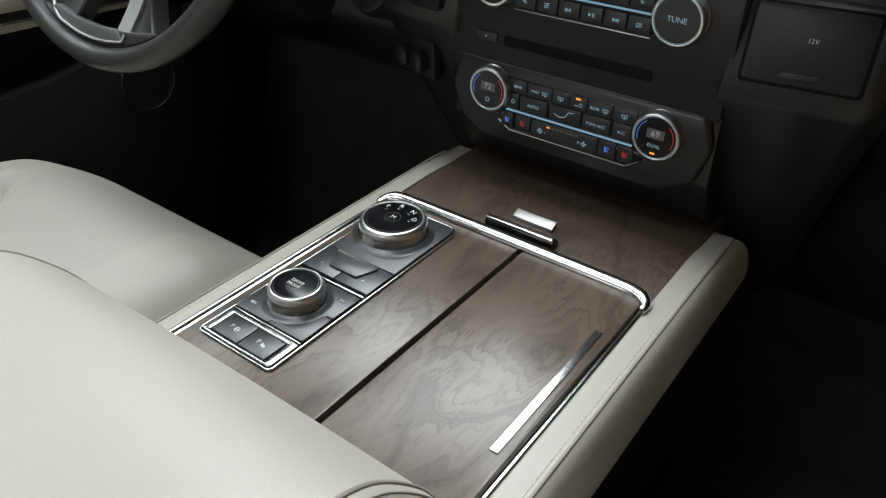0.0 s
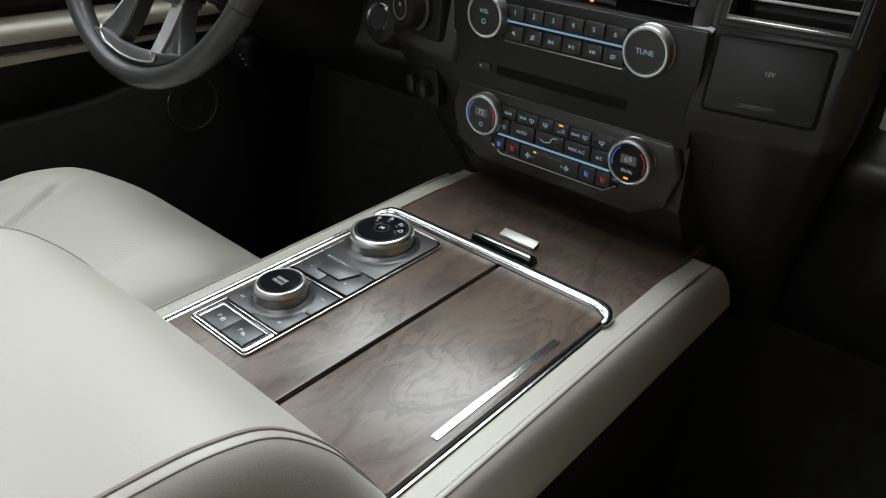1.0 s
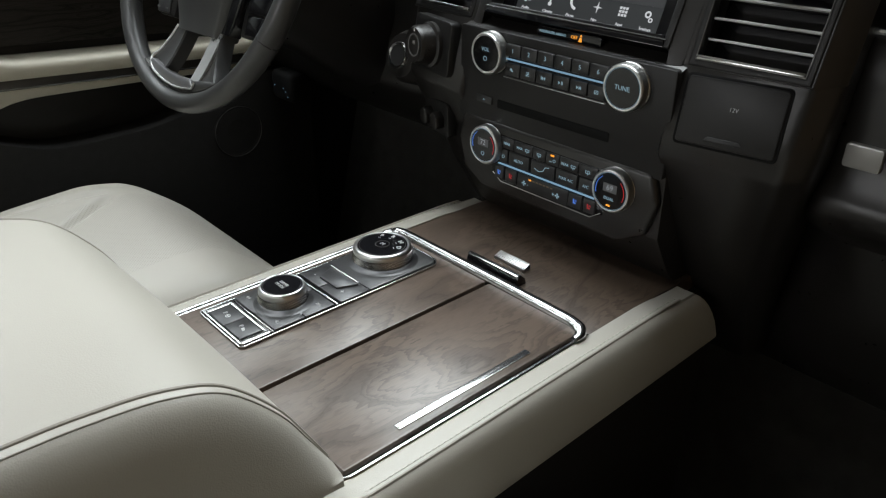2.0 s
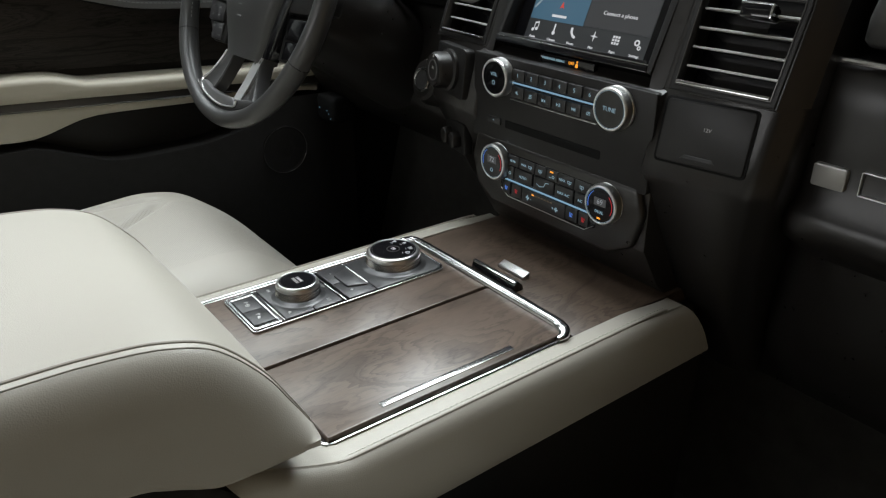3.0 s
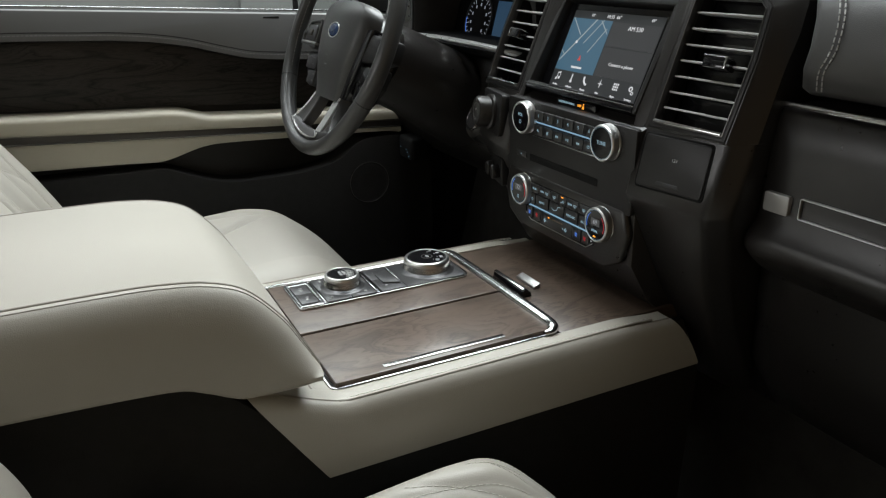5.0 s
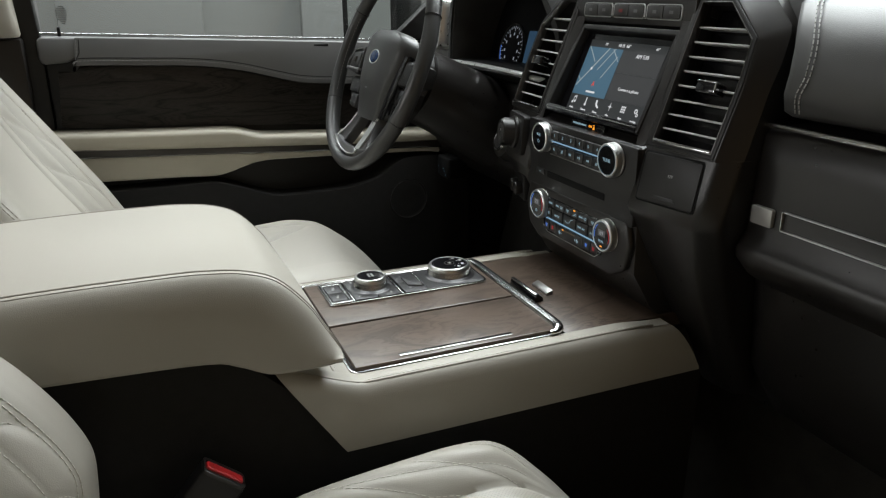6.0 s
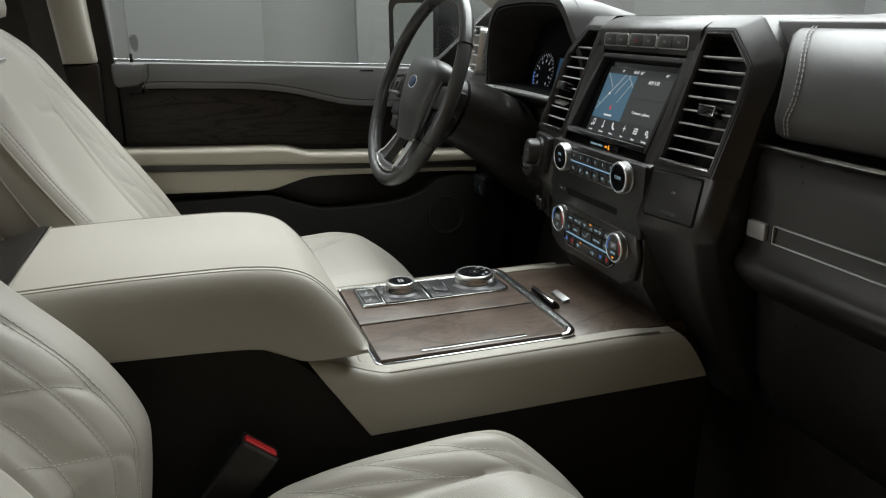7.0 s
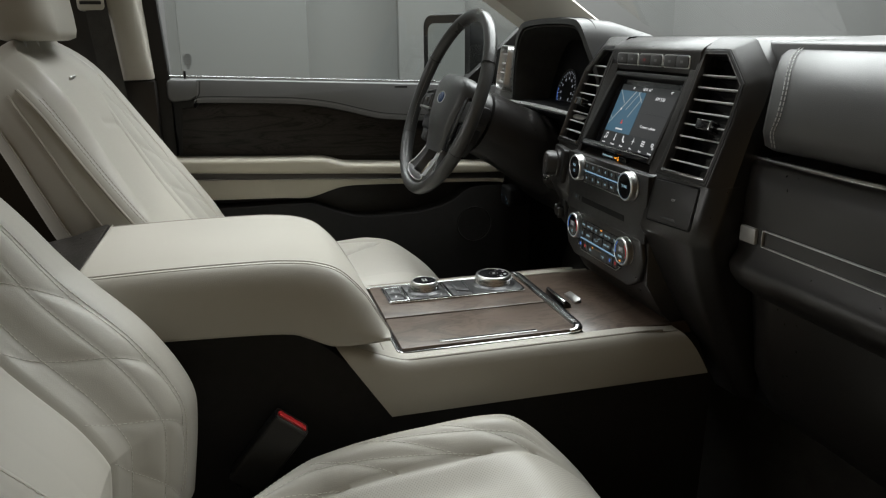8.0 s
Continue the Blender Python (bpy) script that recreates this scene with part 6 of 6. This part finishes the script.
for z in (0.862, 0.868, 0.90, 1.0, 1.1, 1.2, 1.36):
    f, g = (z - 0.86) * 0.10, 0.004 if z < 0.865 else 0.0
    bp.append([(p.x, p.y, z) for p in spline([(-0.855, -0.705, 0), (-0.812, -0.700 - f - g, 0), (-0.790, -0.706 - f - g, 0), (-0.778 - g, -0.730 - f, 0), (-0.776 - g, -0.752 - f, 0), (-0.786, -0.772 - f, 0), (-0.855, -0.80 - f, 0)], 4)])
solid("b_pillar_trim", loft(bp), CREAM_VINYL, "cream moulded upper pillar trim behind the driver's door", "pillar", "structure")
belt = thing("seat_belt", (-0.76, -0.80, 0.30), "black woven seat belt hanging beside the pillar", "seat belt")
webbing = [(-0.765, -0.815, 1.30), (-0.752, -0.806, 1.05), (-0.745, -0.792, 0.90), (-0.74, -0.772, 0.70), (-0.74, -0.765, 0.45)]
part("webbing", tube(spline(webbing, 5), 0.024, 8, flat=0.06, up=(1, 0, 0)), CARPET, belt, "black woven webbing")
guide = part("guide", box(-0.79, -0.745, -0.845, -0.785, 1.02, 1.055, 0.010, 3), CREAM_VINYL, belt, "cream moulded belt guide")
part("slot", box(-0.748, -0.7435, -0.838, -0.792, 1.034, 1.042, 0.002), PLASTIC_HARD, guide)
solid("b_pillar_lower", box(-0.86, -0.79, -0.81, -0.70, 0.0, 0.860, 0.006), PLASTIC, "dark lower pillar trim", "pillar", "structure")
ap = []
for t in (0, 0.25, 0.5, 0.75, 1.0):
    c = Vector((-0.775 + 0.07 * t, 0.47 - 0.62 * t, 0.935 + 0.40 * t))
    ap.append([c + Vector(v) for v in ((-0.05, 0.055, 0.0), (0.012, 0.06, 0.015), (0.042, 0.03, 0.02), (0.045, -0.03, -0.01), (0.02, -0.075, -0.045), (-0.05, -0.08, -0.05))])
solid("a_pillar_trim", loft(ap), CREAM_VINYL, "cream moulded windscreen pillar trim", "pillar", "structure")
# door mirror outside
mir = thing("door_mirror", (-1.06, 0.135, 0.78), "black framed exterior door mirror", "mirror")
MM = panel(-1.06, 0.118, 0.895, 0, 25)
part("housing", loft([[MM @ Vector((u * k, v * k, w)) for u, v in rounded(-0.105, 0.115, -0.115, 0.125, 0.035)] for k, w in ((0.97, 0.012), (1.0, 0.0), (1.02, -0.03), (0.9, -0.09), (0.6, -0.12))]), MATTE_BLACK, mir, "black mirror housing")
part("mirror_glass", prism(rounded(-0.080, 0.090, -0.088, 0.098, 0.026), 0.006, 0.0130, m=MM), MIRROR, mir, "mirror glass")
part("foot", box(-0.96, -0.86, 0.13, 0.19, 0.80, 0.85, 0.012), PLASTIC_HARD, mir, "black mirror foot")
part("quarter_trim", prism([(0.10, 0.835), (0.36, 0.825), (0.36, 0.93), (0.28, 0.99)], -0.87, -0.835, "x", 0.004), PLASTIC_HARD, mir)
# windscreen
wsb = bmesh.new()
rows = []
for k in range(2):
    zz, yy = ((0.915, 0.84), (1.38, 0.0))[k]
    rows.append([Vector((x, yy - 0.10 * (x / 0.8) ** 2 * (1 - 0.4 * k), zz)) for x in [(-0.80 + 0.1 * i) * (1 - 0.08 * k) for i in range(17)]])
vs = [[wsb.verts.new(p) for p in r] for r in rows]
for i in range(16):
    wsb.faces.new((vs[0][i], vs[0][i + 1], vs[1][i + 1], vs[1][i]))
ret = bmesh.ops.solidify(wsb, geom=wsb.faces[:], thickness=0.005)
ws = solid("windscreen", wsb, GLASS, "clear curved windscreen glass", "window", "structure")
ws.visible_shadow = False

# ---------------------------------------------------------------- seats


def groove(d, w):
    """A smooth furrow: 1 at its middle, 0 beyond w."""
    return math.exp(-(d / w) ** 2)


def furrows(ds):
    """Depth of pillowed stitching for distances from the seams."""
    d = min(ds)
    return -0.0014 * groove(d, 0.0032) - 0.0028 * groove(d, 0.014)


BACK_A = (0.150, 0.116)
BACK_B = (0.835, 0.724, 0.632, 0.530, 0.425)


def back_quilt(u, z):
    """Two seams along the bolster and slanting ones across it."""
    return furrows([abs(u - a) for a in BACK_A] + [abs(z - (b - 1.25 * (u - 0.1425))) / 1.6 for b in BACK_B])


KA, PA, KB, PB = 2.6, 0.10, 7.5, 0.20


def cushion_quilt(y, b):
    """Crossed slanting seams at y, b out from the inner seam."""
    p, q = (-y - KA * b - 0.137) / PA, (-y - KB * b - 0.20) / PB
    return furrows((abs(p - round(p)) * PA / math.hypot(1, KA), abs(q - round(q)) * PB / math.hypot(1, KB)))


# half sections across the backrest: depth behind the bolster's ridge
SECTION_DEEP = [(0, 0.092), (0.085, 0.088), (0.12, 0.064), (0.15, 0.032), (0.18, 0.014), (0.215, 0.003), (0.232, 0.006), (0.245, 0.045)]
SECTION_MILD = [(0, 0.046), (0.085, 0.044), (0.12, 0.034), (0.15, 0.018), (0.18, 0.008), (0.215, 0.002), (0.232, 0.006), (0.245, 0.045)]
SECTION_FLAT = [(0, 0.046), (0.10, 0.045), (0.20, 0.045), (0.232, 0.050), (0.245, 0.068)]


def part_grid(name, P, mats, idx, parent, label, uv=None, close=True):
    """A skin from a grid of points (rows of closed rings), with a material number per cell and real-size UVs."""
    b = bmesh.new()
    vs = [[b.verts.new(p) for p in r] for r in P]
    lay = b.loops.layers.uv.new("uv")
    n = len(P[0])
    for j in range(len(P) - 1):
        for i in range(n if close else n - 1):
            k = (i + 1) % n
            f = b.faces.new((vs[j][i], vs[j][k], vs[j + 1][k], vs[j + 1][i]))
            f.material_index = idx(i, j)
            if uv:
                for lp, (ii, jj) in zip(f.loops, ((i, j), (i + 1, j), (i + 1, j + 1), (i, j + 1))):
                    lp[lay].uv = uv(ii, jj)
    if close:
        b.faces.new(vs[0])
        b.faces.new(vs[-1])
    return part(name, b, None, parent, label, 60, mats)


def seat(cx, ridge, label, sections, lift=0.0, driver=False):
    """sections: half sections of the backrest on the outer and on the inner side of the driver's place, by the sign of x."""
    st = thing("front_seat", (cx, -0.35, 0.02), label, "seat", "front seats")
    # cushion
    HW = 0.236
    NX, NY = 130, 130
    prof = [(-0.66, 0.345), (-0.494, 0.358), (-0.381, 0.380), (-0.27, 0.391), (-0.20, 0.394), (-0.15, 0.386), (-0.10, 0.355), (-0.05, 0.310), (-0.01, 0.255), (0.006, 0.205)]
    ps = spline([(y, z, 0) for y, z in prof], 10)
    SEAM = 0.150
    crease = (Vector((-0.127, -0.206)), Vector((-0.073, -0.290)))
    P = []
    for j in range(NY + 1):
        y = -0.66 + 0.666 * j / NY
        ye = y + (0.015 * smoothstep(-0.24, -0.12, y) if driver else 0.0)
        zc = interp([(p.x, p.y) for p in ps], ye) + lift + (0.030 if driver else 0.0)
        hw = HW - 0.10 * smoothstep(-0.44, -0.60, y)
        row = []
        for i in range(NX + 1):
            x = (-HW + 2 * HW * i / NX) * hw / HW
            a = abs(x) * HW / hw
            if driver:
                z = zc - (0.030 * max(0, (a - 0.15) / (HW - 0.15)) ** 2.2 if x < 0 else 0.075 * max(0, (a - 0.12) / (HW - 0.12)) ** 3)
                p, q = crease
                f = max(-0.3, min(1.4, (Vector((x, y)) - p).dot(q - p) / (q - p).length_squared))
                d = (Vector((x, y)) - p.lerp(q, f)).length
                z -= 0.0115 * groove(d, 0.008) * smoothstep(-0.2, 0.25, f)
                z -= 0.0070 * groove((x + 0.142 - 0.18 * (y + 0.206)), 0.006) * smoothstep(-0.19, -0.23, y) * smoothstep(-0.36, -0.30, y)
                z += 0.006 * smoothstep(-0.11, -0.16, x) * smoothstep(-0.17, -0.24, y)
            else:
                bol = 0.030 * smoothstep(0.138, 0.195, a) * smoothstep(-0.02, -0.18, y)
                z = zc - 0.026 * smoothstep(0.165, 0.09, a) * smoothstep(-0.12, -0.26, y) + bol - 0.055 * max(0, (a - 0.196) / (HW - 0.196)) ** 2.4
                if a > SEAM:
                    z += cushion_quilt(y, a - SEAM) * smoothstep(0.212, 0.190, a) * smoothstep(-0.06, -0.13, y)
                z -= 0.0050 * groove(a - SEAM, 0.005) * smoothstep(0.0, -0.10, y)
            row.append(Vector((cx + x, y, z)))
        zb = 0.20 + lift
        P.append(row + [Vector((cx + hw + 0.002, y, (row[-1].z + zb) / 2)), Vector((cx + hw - 0.004, y, zb)), Vector((cx - hw + 0.004, y, zb)), Vector((cx - hw - 0.002, y, (row[0].z + zb) / 2))])
    limit = 0.12 if driver else SEAM
    seam_i = [i for i in range(NX) if abs(-HW + 2 * HW * (i + 0.5) / NX) < limit]
    lo_i, hi_i = seam_i[0], seam_i[-1]
    cu = part_grid("cushion", P, [CREAM, CREAM_PERF], lambda i, j: 1 if lo_i <= i <= hi_i else 0, st, "cream leather cushion with quilted sides and perforated middle", lambda i, j: (i * 2 * HW / NX, j * 0.666 / NY))

    def on_skin(fi, fj, lift_):
        i0, j0 = int(fi), int(fj)
        u, v = fi - i0, fj - j0
        return P[j0][i0] * (1 - u) * (1 - v) + P[j0][i0 + 1] * u * (1 - v) + P[j0 + 1][i0] * (1 - u) * v + P[j0 + 1][i0 + 1] * u * v + lift_

    for s in (1, -1) if not driver else ():
        for kk, pit, off in ((KA, PA, 0.137), (KB, PB, 0.20)):
            for k in range(-4, 6):
                line = []
                for q in range(0, 60):
                    b = 0.002 + q * 0.001
                    y = -(k * pit + off + kk * b)
                    if -0.62 < y < -0.12 and SEAM + b < 0.203:
                        line.append(on_skin((s * (SEAM + b) + HW) / (2 * HW) * NX, (y + 0.66) / 0.666 * NY, Vector((0, 0, 0.0003))))
                if len(line) > 4:
                    part("quilting_seam", stitches(line, 0.005, 0.003, 0.0005), QUILT_THREAD, cu)
        part("stitching", stitches([on_skin((s * 0.206 + HW) / (2 * HW) * NX, j, Vector((0, 0, 0.0003))) for j in range(14, NY - 20)], 0.005, 0.003, 0.0005), THREAD, cu)
    part("base", box(cx - 0.20, cx + 0.20, -0.62, -0.08, 0.02, 0.22, 0.02), PLASTIC_HARD, st, "black seat base")
    side = 1 if cx < 0 else -1
    part("valance", box(cx + side * 0.215 - 0.012, cx + side * 0.215 + 0.012, -0.60, -0.10, 0.10, 0.24, 0.006), PLASTIC, st)
    # backrest: rows up the back, ridge is the line of the bolsters in (z, y)
    NS, NU = 130, 150
    W0 = 0.245
    zs = [0.36 + (0.965 - 0.36) * k / NS for k in range(NS + 1)]
    P = []
    rs = spline([(z, y, 0) for z, y in ridge], 12)
    yr = [next((p.y + (q.y - p.y) * (z - p.x) / (q.x - p.x) for p, q in zip(rs, rs[1:]) if q.x >= z - 1e-9 and q.x > p.x), rs[-1].y) for z in zs]
    for _ in range(6):
        yr = [yr[0]] + [(a + 2 * b + c) / 4 for a, b, c in zip(yr, yr[1:], yr[2:])] + [yr[-1]]
    halves = {k: [(p.x, p.y) for p in spline([(a, d, 0) for a, d in sec], 8)] for k, sec in sections.items()}
    for k, z in enumerate(zs):
        ty = (yr[min(k + 1, NS)] - yr[max(k - 1, 0)]) / (zs[min(k + 1, NS)] - zs[max(k - 1, 0)])
        t = Vector((0, ty, 1)).normalized()
        nm = Vector((0, t.z, -t.y))
        top = max(0, (z - 0.86) / 0.105)
        wid = W0 - 0.035 * smoothstep(0.70, 0.965, z) - 0.05 * max(0, top) ** 3
        fade = 1 - 0.62 * smoothstep(0.62, 0.93, z)
        row = []
        for i in range(NU + 1):
            f = -1 + 2 * i / NU
            u = abs(f) * W0
            sgn = 1 if f > 0 else -1
            d = interp(halves[sgn], u)
            w = -(d * fade if u < 0.2 else d * fade + (d - 0.004) * (1 - fade) * smoothstep(0.2, 0.235, u)) - 0.025 * top ** 2.2
            if sections[sgn] is not SECTION_FLAT:
                if u > 0.09:
                    w += back_quilt(u, z) * smoothstep(0.094, 0.116, u) * smoothstep(0.184, 0.174, u) * smoothstep(0.87, 0.82, z)
                w -= 0.006 * groove(u - 0.088, 0.0045) * smoothstep(0.84, 0.80, z) + 0.0016 * groove(u - 0.181, 0.005)
                w -= 0.0035 * groove(z - 0.812 + 0.10 * u, 0.006) * smoothstep(0.09, 0.08, u)
            else:
                w -= 0.0020 * groove(u - 0.2335, 0.003) + 0.0035 * groove(z - 0.812 - 0.12 * u, 0.006) * smoothstep(0.06, 0.03, u)
            row.append(Vector((cx + f * wid, yr[k], z)) + nm * w)
        th = (0.21 if driver else 0.15) - 0.05 * smoothstep(0.6, 0.96, z)
        back = [Vector((cx + wid * f, yr[k], z)) + nm * (-th * h) for f, h in ((1.015, 0.55), (1.025, 0.66), (1.015, 0.82), (0.97, 0.93), (0.85, 1.0), (-0.85, 1.0), (-0.97, 0.93), (-1.015, 0.82), (-1.025, 0.66), (-1.015, 0.55))]
        P.append(row + back)
    # rounded shoulder
    lastc = sum((p for p in P[-1]), Vector()) / len(P[-1])
    for f, up_ in ((0.93, 0.012), (0.80, 0.020), (0.55, 0.025)):
        P.append([lastc + (p - lastc) * f + Vector((0, -0.35 * up_, up_)) for p in P[NS]])
    bk = part_grid("backrest", P, [CREAM], lambda i, j: 0, st, "cream leather backrest with diamond-quilted bolsters", lambda i, j: (i * 2 * W0 / NU, j * 0.665 / NS))
    for i, r in ((0, 0.0026), (NU, 0.0026), (NU + 1, 0.0020), (NU + 10, 0.0020), (NU + 3, 0.0016)):
        part("piping", tube([P[k][i % len(P[0])] + Vector(((0.0012 if P[k][i % len(P[0])].x > cx else -0.0012), 0.0008, 0)) for k in range(4, NS - 8, 2)], r, 7), CREAM_PIPE, bk, "taupe piping along the bolster")
    front = Vector((0, 0.0004, 0.0003))

    def rows_at(u, sgn, z0, z1):
        return [on_skin((1 + sgn * u / W0) / 2 * NU, k, front) for k in range(int((z0 - 0.36) / 0.605 * NS), int((z1 - 0.36) / 0.605 * NS))]

    for sgn, sec in sections.items():
        for u in (0.2312, 0.2362) if sec is SECTION_FLAT else (0.1785, 0.1835):
            part("stitching", stitches(rows_at(u, sgn, 0.39, 0.90), 0.005, 0.003, 0.0006), PIPING if sec is SECTION_FLAT else THREAD, bk)
        if sec is SECTION_FLAT:
            continue
        for u in BACK_A:
            part("quilting_seam", stitches(rows_at(u, sgn, 0.39, 0.83), 0.004, 0.003, 0.0005), QUILT_THREAD, bk)
        for b in BACK_B:
            line = [(u, b - 1.25 * (u - 0.1425)) for u in [0.093 + 0.002 * q for q in range(42)]]
            line = [on_skin((1 + sgn * u / W0) / 2 * NU, (z - 0.36) / 0.605 * NS, front) for u, z in line if 0.37 < z < 0.86]
            if len(line) > 4:
                part("quilting_seam", stitches(line, 0.004, 0.003, 0.0005), QUILT_THREAD, bk)
    # head restraint
    hy = yr[-1] - 0.012
    rings = []
    for f, z in ((0.55, 0.957), (0.86, 0.962), (0.97, 0.977), (1.0, 1.01), (1.0, 1.09), (0.96, 1.13), (0.82, 1.152), (0.5, 1.16)):
        rings.append([Vector((cx + p[0] * f, hy - 0.012 - (z - 0.957) * 0.12 + p[1] * (0.5 + 0.5 * f), z)) for p in rounded(-0.135, 0.135, -0.055, 0.055, 0.040, 6)])
    hr = part("headrest", loft(rings), CREAM, st, "cream leather headrest", 60)
    for x in (-0.05, 0.05):
        part("post", tube([(cx + x, hy - 0.03, 0.93), (cx + x, hy - 0.03, 1.0)], 0.006, 10), SATIN, hr)
    if driver:
        p = P[int((0.893 - 0.36) / 0.605 * NS)][NU // 2 + 10]
        part("seat_badge", prism(rounded(-0.024, 0.024, -0.010, 0.010, 0.003), 0, 0.004, w=0.001, m=panel(p.x, p.y, p.z, 33) @ at(0, 0, 0.006)), SATIN, st, "small dark metal badge on the backrest")
    return st


CREAM_PIPE = mat("taupe_leather_piping", (0.30, 0.275, 0.23), 0.5, bump=0.15, scale=900)
seat(-0.455, [(0.36, -0.50), (0.46, -0.525), (0.559, -0.575), (0.618, -0.612), (0.723, -0.684), (0.863, -0.777), (0.965, -0.845)], "cream leather driver's seat with quilted bolsters and badge", {-1: SECTION_MILD, 1: SECTION_FLAT}, 0.040, True)
seat(0.455, [(0.36, -0.612), (0.468, -0.598), (0.527, -0.602), (0.611, -0.648), (0.699, -0.726), (0.771, -0.776), (0.863, -0.848), (0.965, -0.922)], "cream leather passenger seat with diamond-quilted bolsters", {-1: SECTION_DEEP, 1: SECTION_DEEP})

# ---------------------------------------------------------------- belt buckle
buckle = thing("seat_belt_buckle", (0.205, -0.50, 0.12), "black seat belt buckle with a red release button", "seat belt buckle")
KM = pose(0.222, -0.475, 0.4405) @ pose(0, 0, 0, -39, 0, -4)
part("body", prism(rounded(-0.015, 0.015, -0.027, 0.027, 0.006), -0.115, -0.001, w=0.004, m=KM), PLASTIC_HARD, buckle, "black buckle body")
part("release_button", prism(rounded(-0.0075, 0.0075, -0.0235, 0.0235, 0.004), -0.004, 0.003, w=0.003, m=KM), RED, buckle, "glossy red release button")
part("bezel", ring_frame(rounded(-0.0145, 0.0145, -0.0265, 0.0265, 0.006), rounded(-0.0085, 0.0085, -0.0245, 0.0245, 0.004), -0.004, 0.0012, w=0.0008, m=KM), PLASTIC, buckle)
part("stem", tube([KM @ Vector((0, 0, -0.11)), (0.215, -0.53, 0.24), (0.205, -0.55, 0.05)], [0.016, 0.015, 0.014], 10), PLASTIC_HARD, buckle, "black flexible stem")
